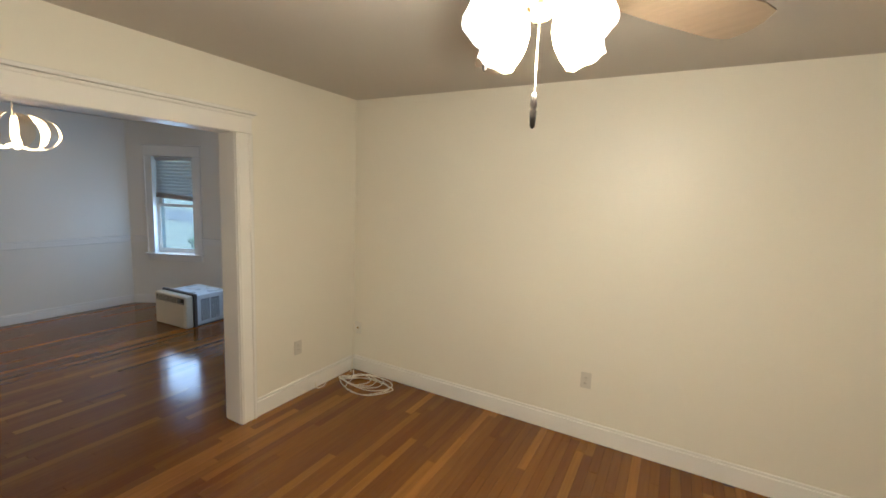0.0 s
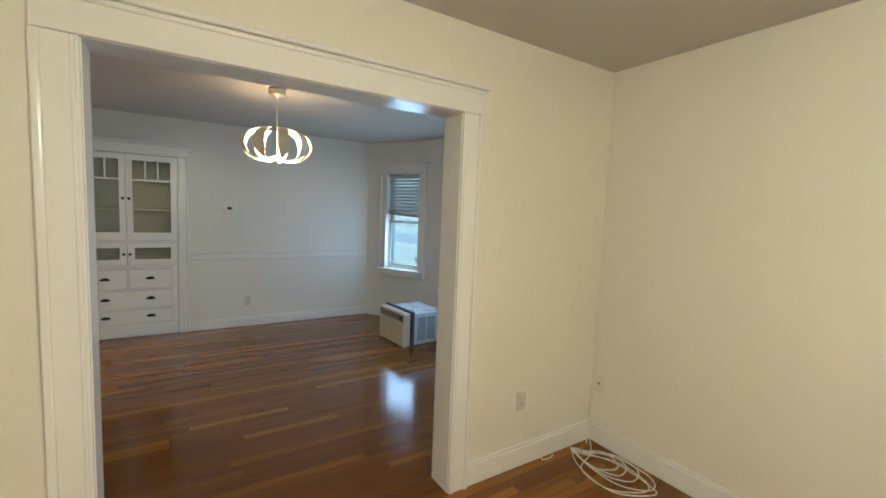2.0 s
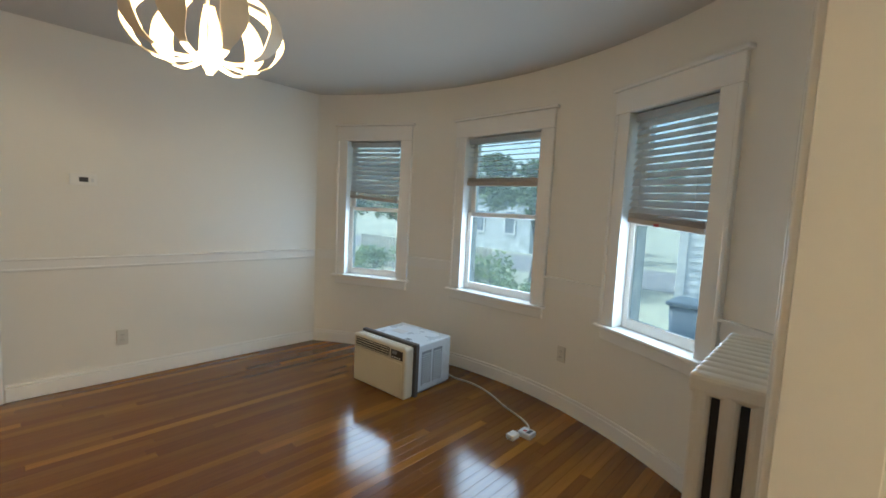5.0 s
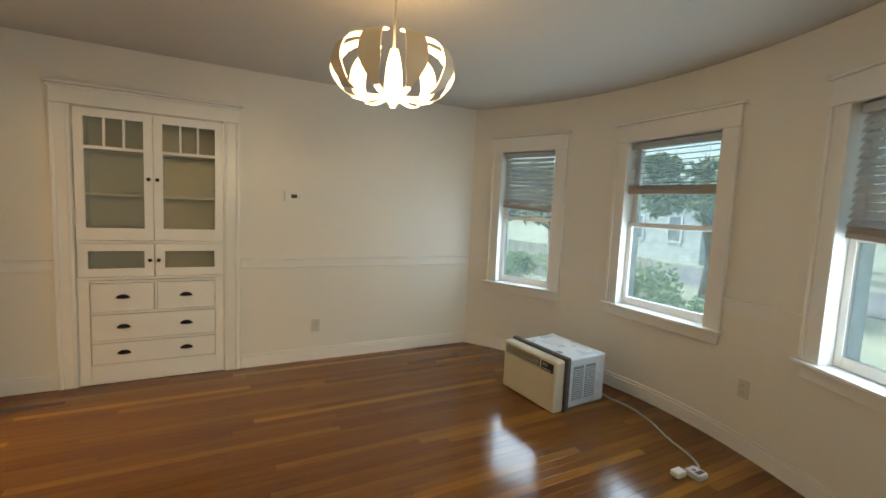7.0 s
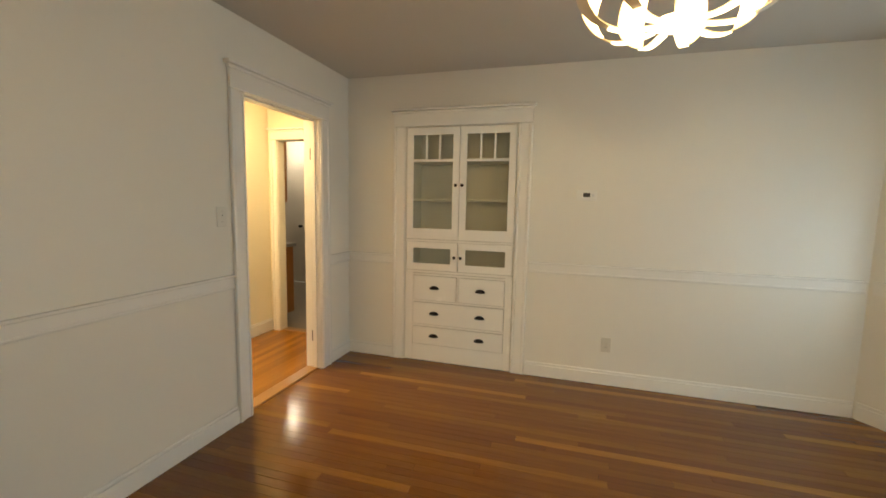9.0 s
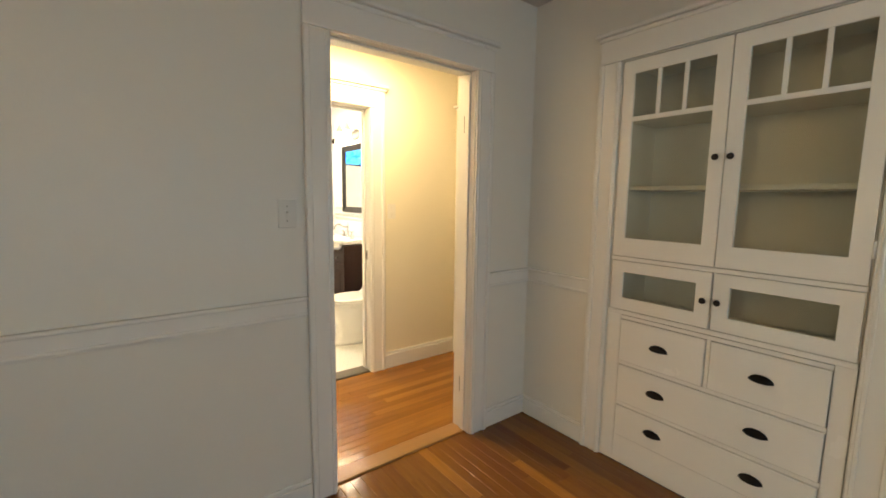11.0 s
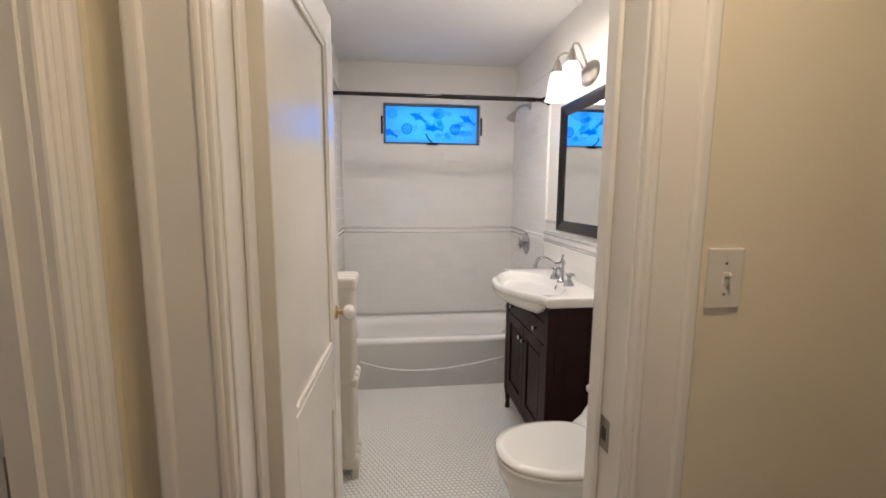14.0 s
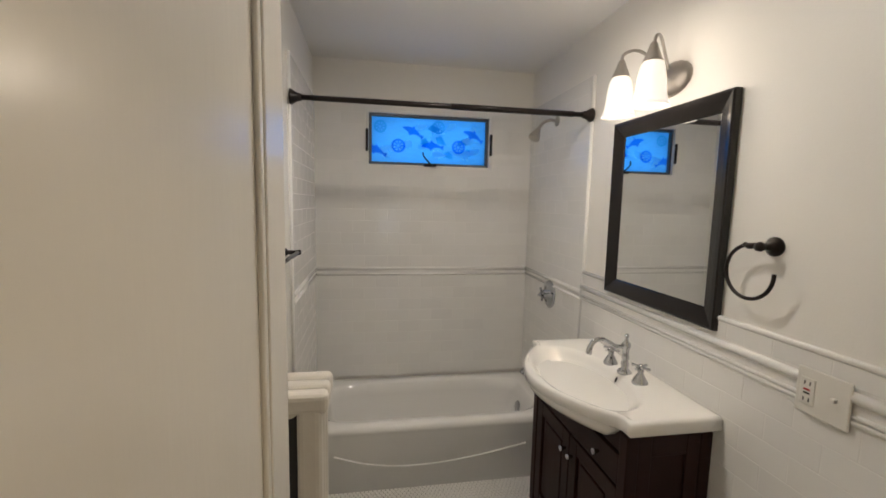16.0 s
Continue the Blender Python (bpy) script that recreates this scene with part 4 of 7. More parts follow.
# window air conditioner standing on the floor
def air_conditioner(m, w, d, h, label, cord=True):
    g = thing("air_conditioner", label, "air conditioner", m)
    fd = 0.12
    part("shell", box(B(), (-w / 2 + 0.012, -d / 2 + fd, 0.012), (w / 2 - 0.012, d / 2, h - 0.02), 0.008, 2), AC_SHELL, g, "white sheet-metal shell")
    bm = B()
    for z in (h - 0.021,):
        box(bm, (-w / 2 + 0.010, d / 2 - 0.03, z), (w / 2 - 0.010, d / 2, z + 0.004), 0.001, 1)
    part("top_flange", bm, AC_SHELL, g)
    part("base_pan", box(B(), (-w / 2 + 0.02, -d / 2 + fd, 0.0), (w / 2 - 0.02, d / 2 - 0.01, 0.013), 0.003), AC_FIN, g)
    part("gasket", box(B(), (-w / 2 - 0.010, -d / 2 + fd - 0.026, 0.0), (w / 2 + 0.018, -d / 2 + fd + 0.014, h + 0.010), 0.008), FOAM, g, "dark foam gasket behind the front")
    fr = part("front", box(B(), (-w / 2, -d / 2, 0.0), (w / 2, -d / 2 + fd - 0.024, h - 0.008), 0.020, 4), AC_FRONT, g, "yellowed beige front panel")
    yf = -d / 2
    part("grille_recess", box(B(), (-w / 2 + 0.03, yf - 0.0015, h - 0.105), (w / 2 - 0.165, yf + 0.01, h - 0.03), 0.004), DARK, fr)
    for i in range(4):
        z = h - 0.096 + 0.018 * i
        part("louvre", box(B(), (-w / 2 + 0.034, yf - 0.009, z), (w / 2 - 0.169, yf - 0.001, z + 0.0045), 0.0015, 1, ), AC_FRONT, fr)
    part("control_panel", box(B(), (w / 2 - 0.15, yf - 0.003, h - 0.105), (w / 2 - 0.025, yf + 0.01, h - 0.035), 0.004), DARK, fr, "dark control panel")
    part("display", box(B(), (w / 2 - 0.135, yf - 0.0042, h - 0.068), (w / 2 - 0.085, yf - 0.0031, h - 0.045)), AC_FIN, fr)
    for i in range(4):
        part("button", box(B(), (w / 2 - 0.135 + 0.024 * i, yf - 0.005, h - 0.096), (w / 2 - 0.120 + 0.024 * i, yf - 0.0031, h - 0.085), 0.001, 1), PLASTIC_GREY, fr)
    part("intake_panel", box(B(), (-w / 2 + 0.03, yf - 0.004, 0.03), (w / 2 - 0.03, yf + 0.004, h - 0.125), 0.004), AC_FRONT, fr, "beige intake panel")
    bm = B()
    box(bm, (-w / 2 + 0.03, yf + 0.02, h - 0.009), (w / 2 - 0.03, yf + 0.035, h - 0.004), 0.002, 1)
    box(bm, (-w / 2 + 0.03, yf + 0.05, h - 0.009), (w / 2 - 0.03, yf + 0.065, h - 0.004), 0.002, 1)
    part("top_rib", bm, AC_FRONT, fr)
    for s in (-1, 1):
        for y0_, y1_ in ((-d / 2 + fd + 0.075, -d / 2 + fd + 0.185), (-d / 2 + fd + 0.205, -d / 2 + fd + 0.315)):
            if y1_ > d / 2 - 0.03:
                y1_ = d / 2 - 0.03
            lv = part("vent_field", box(B(), (s * (w / 2 - 0.0125), y0_, 0.055), (s * (w / 2 - 0.0108), y1_, h - 0.075)), AC_FIN, g, "grey louvred vent")
            k = 14
            for i in range(k):
                z = 0.06 + (h - 0.145) * i / k
                part("fin", box(B(), (s * (w / 2 - 0.0120), y0_ + 0.003, z), (s * (w / 2 - 0.0065), y1_ - 0.003, z + 0.0045), 0.001, 1), AC_SHELL, lv)
    part("rating_plate", box(B(), (-0.17, 0.02, h - 0.0202), (-0.04, 0.10, h - 0.0188)), PLASTIC_GREY, g, "grey rating sticker")
    part("rating_plate", box(B(), (0.08, -0.07, h - 0.0202), (0.13, -0.03, h - 0.0188)), AC_FIN, g, "grey rating sticker")
    return g


ac = air_conditioner(pose(-4.84, 3.262, 0, 0, 0, 3.5), 0.585, 0.54, 0.395, "beige and white window air conditioner standing on the floor")
cord = thing("power_cord", "beige power cord with a safety plug lying on the floor", "power cord")
part("cord", tube(B(), smooth_path([(-4.62, 3.545, 0.06), (-4.56, 3.61, 0.012), (-4.40, 3.64, 0.007), (-4.20, 3.60, 0.007), (-3.98, 3.50, 0.007), (-3.80, 3.44, 0.007), (-3.70, 3.37, 0.010), (-3.69, 3.31, 0.018)], 8), 0.0065, 8), CORD, cord)
pl = part("plug", box(B(), (-3.70, 3.235, 0.0), (-3.61, 3.315, 0.038), 0.010, 3), PLASTIC_GREY, cord, "grey-white safety plug")
part("reset_button", box(B(), (-3.672, 3.255, 0.036), (-3.652, 3.275, 0.041), 0.002), RED, pl, "red button")
part("label_patch", box(B(), (-3.648, 3.245, 0.0365), (-3.622, 3.300, 0.0392), 0.001, 1), DARK, pl)
part("plug_block", box(B(), (-3.73, 3.15, 0.0), (-3.675, 3.225, 0.034), 0.008, 3), PLASTIC, cord, "white plug block")
for dy in (0.0, 0.016):
    part("prong", box(B(), (-3.712 + dy, 3.13, 0.013), (-3.709 + dy, 3.151, 0.020)), CHROME, cord)


# wall plates
def plate(m, kind, label):
    """A wall plate, its face towards local -y."""
    g = thing({"outlet": "wall_outlet", "switch": "light_switch", "coax": "cable_outlet"}[kind], label, {"outlet": "outlet", "switch": "light switch", "coax": "cable outlet"}[kind], m, kind + " plates")
    part("cover_plate", box(B(), (-0.036, -0.0065, -0.058), (0.036, 0, 0.058), 0.003), PLATE if kind == "outlet" else PLASTIC, g)
    if kind == "outlet":
        for z in (-0.020, 0.020):
            s = part("socket", box(B(), (-0.016, -0.0082, z - 0.014), (0.016, -0.006, z + 0.014), 0.005), PLATE, g)
            for x in (-0.006, 0.006):
                part("slot", box(B(), (x - 0.0012, -0.0086, z - 0.004), (x + 0.0012, -0.0081, z + 0.006)), DARK, s)
        part("screw", lathe(B(), [(0.003, 0), (0.002, 0.0012), (0.0005, 0.0014)], 10, pose(0, -0.0064, 0, 90)), STEEL, g)
    elif kind == "switch":
        part("toggle_surround", box(B(), (-0.006, -0.0078, -0.013), (0.006, -0.006, 0.013), 0.001, 1), PLASTIC, g)
        part("toggle", box(B(), (-0.004, -0.021, 0.000), (0.004, -0.007, 0.009), 0.002, 2, pose(0, 0, 0, -18)), PLASTIC, g)
        for z in (-0.030, 0.030):
            part("screw", lathe(B(), [(0.003, 0), (0.002, 0.0012), (0.0005, 0.0014)], 10, pose(0, -0.0064, z, 90)), STEEL, g)
    else:
        part("connector", lathe(B(), [(0.010, 0), (0.010, 0.004), (0.005, 0.005), (0.005, 0.014), (0.001, 0.0142)], 12, pose(0, -0.006, 0, 90)), BRASS, g, "brass threaded connector")
    return g


plate(pose(XC, 1.646, 0.325, 0, 0, 90), "outlet", "white duplex outlet on the dining room wall")
plate(pose(*bow(radians(12.85)), 0.405, 0, 0, -12.85), "outlet", "white duplex outlet under the bow windows")
plate(pose(XA, 2.624, 0.415, 0, 0, 90), "outlet", "white duplex outlet on the living room wall")
plate(pose(-0.113, YL, 0.44, 0, 0, 0), "outlet", "white duplex outlet on the living room wall")
plate(pose(-2.19, YL, 0.415, 0, 0, 0), "coax", "white cable outlet plate in the living room corner")
plate(pose(-4.745, YD, 1.303, 0, 0, 180), "switch", "white toggle switch beside the hall doorway")
plate(pose(-5.888, YB, 1.267, 0, 0, 180), "switch", "white toggle switch beside the bathroom door")
th = thing("thermostat", "small white wall thermostat with a grey display", "thermostat", pose(XC, 1.44, 1.49, 0, 0, 90))
part("body", box(B(), (-0.075, -0.026, -0.040), (0.075, 0, 0.040), 0.006, 3), THERMO, th)
part("display", box(B(), (-0.024, -0.0275, -0.014), (0.026, -0.0262, 0.018), 0.0005, 1), DARK, th, "dark display")
part("button", box(B(), (0.038, -0.0285, -0.012), (0.056, -0.0262, 0.012), 0.001, 1), PLASTIC_GREY, th)


# cast-iron radiators
def radiator(m, sections, pitch, depth, h, columns, label, group="radiators"):
    """Sections follow each other along local x; each is a comb of upright columns across local y."""
    g = thing("radiator", label, "radiator", m, group)
    cw = depth / columns
    for i in range(sections):
        x = (i - (sections - 1) / 2) * pitch
        bm = B()
        for k in range(columns):
            y = -depth / 2 + cw * (k + 0.5)
            box(bm, (x - pitch * 0.40, y - cw * 0.34, 0.07), (x + pitch * 0.40, y + cw * 0.34, h - 0.02), min(pitch, cw) * 0.3, 3)
        for z0_, z1_ in ((h - 0.065, h), (h * 0.47, h * 0.47 + 0.05), (0.055, 0.125)):
            box(bm, (x - pitch * 0.42, -depth / 2, z0_), (x + pitch * 0.42, depth / 2, z1_), pitch * 0.28, 3)
        sec = part("section", bm, RADIATOR, g)
        if i in (0, sections - 1):
            for s in (-1, 1):
                part("foot", box(B(), (x - 0.018, s * (depth / 2 - 0.025) - 0.018, 0), (x + 0.018, s * (depth / 2 - 0.025) + 0.018, 0.075), 0.008, 2), RADIATOR, sec)
    # Near-black boxes between the columns stand in for the deep shade of the slots.
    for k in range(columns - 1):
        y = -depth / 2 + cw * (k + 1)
        part("inner_web", box(B(), (-pitch * sections / 2 + 0.03, y - cw * 0.16, 0.13), (pitch * sections / 2 - 0.03, y + cw * 0.16, h - 0.06), 0.002, 1), DARK, g, "dark filler for the shade between the columns")
    bm = lathe(B(), [(0.022, -pitch * sections / 2 + 0.012), (0.022, pitch * sections / 2 - 0.012)], 14, pose(0, 0, h - 0.05, 0, 90))
    part("push_nipple", bm, RADIATOR, g)
    bm = lathe(B(), [(0.018, 0.0), (0.018, 0.09), (0.026, 0.095), (0.026, 0.12), (0.018, 0.125), (0.001, 0.126)], 14, pose(pitch * sections / 2 + 0.06, 0, 0))
    tube(bm, [(pitch * sections / 2 + 0.06, 0, 0.09), (pitch * sections / 2 - 0.01, 0, 0.09)], 0.015, 10)
    part("valve", bm, NICKEL, g)
    return g


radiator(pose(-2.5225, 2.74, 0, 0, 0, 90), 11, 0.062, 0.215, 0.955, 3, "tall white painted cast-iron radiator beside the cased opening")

# ---- living room ----
fx, fy, FAN_ANGLE = 0.02, 1.30, 50.0
fan = thing("ceiling_fan", "ceiling fan with washed wood blades and lit glass shades", "ceiling fan", pose(fx, fy, 0))
part("canopy", lathe(B(), [(0.001, 2.489), (0.075, 2.489), (0.070, 2.45), (0.03, 2.43), (0.015, 2.428), (0.015, 2.36)], 24), NICKEL, fan)
part("motor_housing", lathe(B(), [(0.015, 2.37), (0.09, 2.36), (0.125, 2.33), (0.13, 2.27), (0.11, 2.235), (0.07, 2.22), (0.001, 2.219)], 32), NICKEL, fan, "brushed nickel motor housing")
part("light_fitter", lathe(B(), [(0.001, 2.221), (0.05, 2.22), (0.055, 2.17), (0.045, 2.13), (0.018, 2.105), (0.001, 2.10)], 24), BRASS, fan, "brass light fitter")
for k in range(5):
    a = FAN_ANGLE + 72 * k
    iron = box(B(), (0.10, -0.018, 2.228), (0.23, 0.018, 2.235), 0.002, 1, pose(0, 0, 0, 0, 0, a))
    blade_bm = B()
    out = [(0.19, -0.055), (0.40, -0.070), (0.62, -0.078), (0.685, -0.066), (0.705, -0.02), (0.705, 0.02), (0.685, 0.066), (0.62, 0.078), (0.40, 0.070), (0.19, 0.055)]
    prism(blade_bm, out, -0.003, 0.003, pose(0, 0, 0, 0, 0, a) @ pose(0, 0, 2.212, -15))
    bl = part("blade", blade_bm, FAN_WOOD, fan, "washed oak fan blade")
    part("blade_iron", iron, NICKEL, bl)
for k in range(4):
    a = 60 + 90 * k
    m = pose(0, 0, 0, 0, 0, a) @ Matrix.Translation((0.072, 0, 2.157)) @ pose(0, 0, 0, 0, 142, 0)
    n_ = 28
    bm = B()
    rings = []
    for r, z in ((0.022, 0.0), (0.033, 0.016), (0.049, 0.042), (0.056, 0.075), (0.055, 0.105), (0.050, 0.128), (0.049, 0.140), (0.045, 0.139), (0.046, 0.126), (0.051, 0.104), (0.052, 0.075), (0.045, 0.045), (0.018, 0.020)):
        wave = 0.0025 if z > 0.135 else 0
        rings.append([(r * math.cos(2 * math.pi * i / n_), r * math.sin(2 * math.pi * i / n_), z + wave * math.cos(6 * 2 * math.pi * i / n_)) for i in range(n_)])
    loft(bm, rings)
    bmesh.ops.transform(bm, matrix=m, verts=bm.verts)
    sh = part("shade", bm, FROSTED, fan, "glowing frosted glass shade")
    part("socket_cup", lathe(B(), [(0.030, -0.016), (0.034, 0.0), (0.032, 0.022), (0.026, 0.024)], 18, m), BRASS, sh)
for cx, cy, zl in ((0.002, -0.01, 1.945), (-0.150, 0.043, 2.10)):
    bm = B()
    z = zl
    while z < 2.135:
        lathe(bm, [(0.0005, z), (0.0026, z + 0.0025), (0.0005, z + 0.005)], 6, pose(cx, cy, 0))
        z += 0.0055
    ch = part("pull_chain", bm, CHAIN, fan, "beaded pull chain")
    part("fob", lathe(B(), [(0.003, zl), (0.007, zl - 0.006), (0.0085, zl - 0.03), (0.006, zl - 0.036), (0.0085, zl - 0.042), (0.006, zl - 0.075), (0.002, zl - 0.08)], 12, pose(cx, cy, 0)), BRONZE, ch, "dark wooden fob")

cable = thing("coiled_cable", "loosely coiled white cable lying in the room corner", "cable")
rnd = random.Random(4)
bm = B()
pts = [(-2.228, 3.262, 0.115), (-2.20, 3.23, 0.07), (-2.10, 3.13, 0.012)]
for k, (reach, rise, drop) in enumerate(((0.50, 0.10, 0.13), (0.34, 0.13, 0.02), (0.55, 0.06, 0.15), (0.42, 0.14, 0.05), (0.30, 0.09, 0.06), (0.53, 0.11, 0.09))):
    z, w = 0.006 + 0.005 * k, rnd.uniform(-0.018, 0.018)
    pts += [(-2.02, 3.045 - drop * 0.75 + w, z), (-2.19 + reach * 0.75, 3.06 - drop + w, z), (-2.19 + reach, 3.085 + w * 0.5, z + 0.004),
            (-2.19 + reach * 0.86, 3.09 + rise + w, z), (-2.19 + reach * 0.45, 3.11 + rise * 0.8, z + 0.003), (-2.12, 3.09 + w, z), (-2.195 + 0.012 * (k % 3), 3.06 + w, z)]
tube(bm, smooth_path(pts, 5), 0.0031, 7)
part("cable", bm, CABLE, cable)
part("cable_end", lathe(B(), [(0.005, 0), (0.006, 0.004), (0.006, 0.02), (0.001, 0.021)], 10, pose(-2.16, 3.14, 0.008, 0, 90, 200)), BRASS, cable)
up = thing("wall_cable", "short white cable hanging from the corner outlet", "cable")
part("cable", tube(B(), smooth_path([(-2.19, YL - 0.020, 0.415), (-2.20, YL - 0.045, 0.36), (-2.225, YL - 0.035, 0.27), (-2.235, YL - 0.025, 0.17), (-2.215, YL - 0.05, 0.12), (-2.19, YL - 0.10, 0.012)], 8), 0.0042, 7), CABLE, up)
part("cable_stub", tube(B(), smooth_path([(XA + 0.019, 2.80, 0.05), (XA + 0.03, 2.79, 0.03), (XA + 0.045, 2.80, 0.008), (XA + 0.05, 2.86, 0.006), (XA + 0.035, 2.90, 0.006)], 5), 0.0042, 7), CABLE, up)
part("nail_clip", box(B(), (-2.243, YL - 0.033, 0.215), (-2.229, YL - 0.018, 0.226), 0.002), PLASTIC, up)

# ---- hall ----
hl = thing("hall_ceiling_light", "lit round flush ceiling light in the hall", "ceiling light", pose(-5.55, -1.28, 0))
part("base", lathe(B(), [(0.001, 2.489), (0.13, 2.489), (0.13, 2.47), (0.001, 2.469)], 28), NICKEL, hl)
part("diffuser", lathe(B(), [(0.12, 2.469), (0.125, 2.45), (0.10, 2.415), (0.05, 2.395), (0.001, 2.39)], 28), FROSTED_DIM, hl, "glowing frosted diffuser")
for nm, m in (("jamb_hinge", pose(-5.752, -0.683, 0.28, 0, 0, 90)), ("jamb_hinge", pose(-5.752, -0.683, 1.78, 0, 0, 90))):
    g = thing(nm, "dark leftover hinge leaf on the door jamb", "hinge", m, "door hardware")
    part("leaf", box(B(), (-0.020, -0.0045, -0.045), (0.020, 0.0005, 0.045), 0.002), DARK, g)
    part("knuckle", lathe(B(), [(0.006, -0.046), (0.006, 0.046)], 10, pose(0.022, -0.006, 0)), BRONZE, g)
for m, lab in ((pose(-4.938, -0.665, 0.95, 0, 0, -90), "worn strike plate on the hall door jamb"), (pose(-4.765, -1.6055, 1.035, 0, 0, 180), "worn strike plate on the bedroom door jamb"), (pose(-5.7015, -1.79, 0.93, 0, 0, 90), "worn strike plate on the bathroom door jamb")):
    g = thing("strike_plate", lab, "strike plate", m, "door hardware")
    part("plate", box(B(), (-0.018, -0.003, -0.035), (0.018, 0.0005, 0.035), 0.001, 1), STEEL, g)
    part("latch_hole", box(B(), (-0.008, -0.0034, -0.014), (0.008, -0.0029, 0.014)), DARK, g)


# ---- bathroom ----
def oval(cx, cy, ax, ay, z, n=48, power=2.0):
    """A superellipse ring; a high power squares it."""
    out = []
    for i in range(n):
        a = 2 * math.pi * (i + 0.5) / n
        c, s = math.cos(a), math.sin(a)
        out.append((cx + ax * math.copysign(abs(c) ** (2 / power), c), cy + ay * math.copysign(abs(s) ** (2 / power), s), z))
    return out


door = thing("bathroom_door", "white glossy two-panel door standing open into the bathroom", "door", pose(-5.018, -1.868, 0, 0, 0, -92.4))
dw, dh, dt = 0.69, 2.008, 0.036
bm = B()
st = 0.105
for a, b in (((0, 0.012), (st, dh)), ((dw - st, 0.012), (dw, dh))):
    box(bm, (a[0], -dt / 2, a[1]), (b[0], dt / 2, b[1]), 0.002, 1)
for z0, z1 in ((0.012, 0.20), (0.70, 0.90), (dh - 0.115, dh)):
    box(bm, (st - 0.001, -dt / 2 + 0.0003, z0), (dw - st + 0.001, dt / 2 - 0.0003, z1), 0.002, 1)
part("door_frame", bm, DOOR_PAINT, door)
for z0, z1 in ((0.20, 0.70), (0.90, dh - 0.115)):
    bm = box(B(), (st - 0.004, -0.007, z0 - 0.004), (dw - st + 0.004, 0.007, z1 + 0.004))
    p = part("panel", bm, DOOR_PAINT, door)
    for s in (-1, 1):
        bm = B()
        for a, b in (((st - 0.001, z0), (st + 0.018, z1)), ((dw - st - 0.018, z0), (dw - st + 0.001, z1)), ((st + 0.018, z0 - 0.001), (dw - st - 0.018, z0 + 0.018)), ((st + 0.018, z1 - 0.018), (dw - st - 0.018, z1 + 0.001))):
            box(bm, (a[0], s * 0.006, a[1]), (b[0], s * 0.0155, b[1]), 0.007, 3)
        part("panel_moulding", bm, DOOR_PAINT, p)
for s in (-1, 1):
    m = pose(dw - 0.06, s * dt / 2, 1.003, -90 * s)
    r = part("rosette", lathe(B(), [(0.026, 0), (0.027, 0.003), (0.018, 0.007), (0.009, 0.010), (0.009, 0.028)], 20, m), BRASS, door, "aged brass rosette")
    part("knob", lathe(B(), [(0.010, 0.026), (0.022, 0.032), (0.029, 0.045), (0.027, 0.058), (0.016, 0.066), (0.001, 0.068)], 20, m), PORCELAIN, r, "white porcelain knob")
for z in (0.25, 1.78):
    part("hinge", lathe(B(), [(0.0065, z - 0.045), (0.0065, z + 0.045)], 10, pose(-0.006, 0.020, 0)), STEEL, door)
part("latch_plate", box(B(), (dw - 0.001, -0.012, 0.95), (dw + 0.0015, 0.012, 1.06), 0.0005, 1), STEEL, door)

tub = thing("bathtub", "white enamel alcove bathtub with a curved relief on its apron", "bathtub")
tx0, tx1, ty0, ty1 = XM + 0.010, XT - 0.010, -4.610, -3.95
cx, cy, ax, ay = (tx0 + tx1) / 2, (ty0 + ty1) / 2, (tx1 - tx0) / 2, (ty1 - ty0) / 2
rings = [oval(cx, cy, ax, ay - 0.012, 0.0, 64, 40), oval(cx, cy, ax, ay - 0.012, 0.318, 64, 40), oval(cx, cy, ax, ay - 0.004, 0.333, 64, 40), oval(cx, cy, ax, ay, 0.350, 64, 36),
         oval(cx, cy, ax, ay - 0.004, 0.366, 64, 32), oval(cx, cy, ax - 0.012, ay - 0.016, 0.374, 64, 26), oval(cx, cy, ax - 0.075, ay - 0.075, 0.373, 64, 7), oval(cx, cy, ax - 0.09, ay - 0.09, 0.362, 64, 6),
         oval(cx, cy, ax - 0.11, ay - 0.105, 0.30, 64, 5), oval(cx + 0.02, cy, ax - 0.16, ay - 0.13, 0.12, 64, 4.5), oval(cx + 0.02, cy, ax - 0.22, ay - 0.18, 0.075, 64, 4), oval(cx + 0.02, cy, 0.2, 0.1, 0.07, 64, 3)]
part("basin", loft(B(), rings), TUB_ENAMEL, tub)
part("apron_relief", tube(B(), smooth_path([(-5.02, ty1 - 0.009, 0.215), (-5.18, ty1 - 0.008, 0.165), (-5.38, ty1 - 0.008, 0.135), (-5.62, ty1 - 0.008, 0.14), (-5.86, ty1 - 0.008, 0.17), (-6.10, ty1 - 0.009, 0.215)], 8), 0.006, 10, 0.7), TUB_ENAMEL, tub, "curved relief line")
part("drain", lathe(B(), [(0.03, 0), (0.028, 0.004), (0.001, 0.005)], 18, pose(-6.02, cy, 0.071)), CHROME, tub)
part("overflow_plate", lathe(B(), [(0.038, 0), (0.036, 0.006), (0.001, 0.009)], 20, pose(XM + 0.150, cy, 0.27, 0, 78)), CHROME, tub)

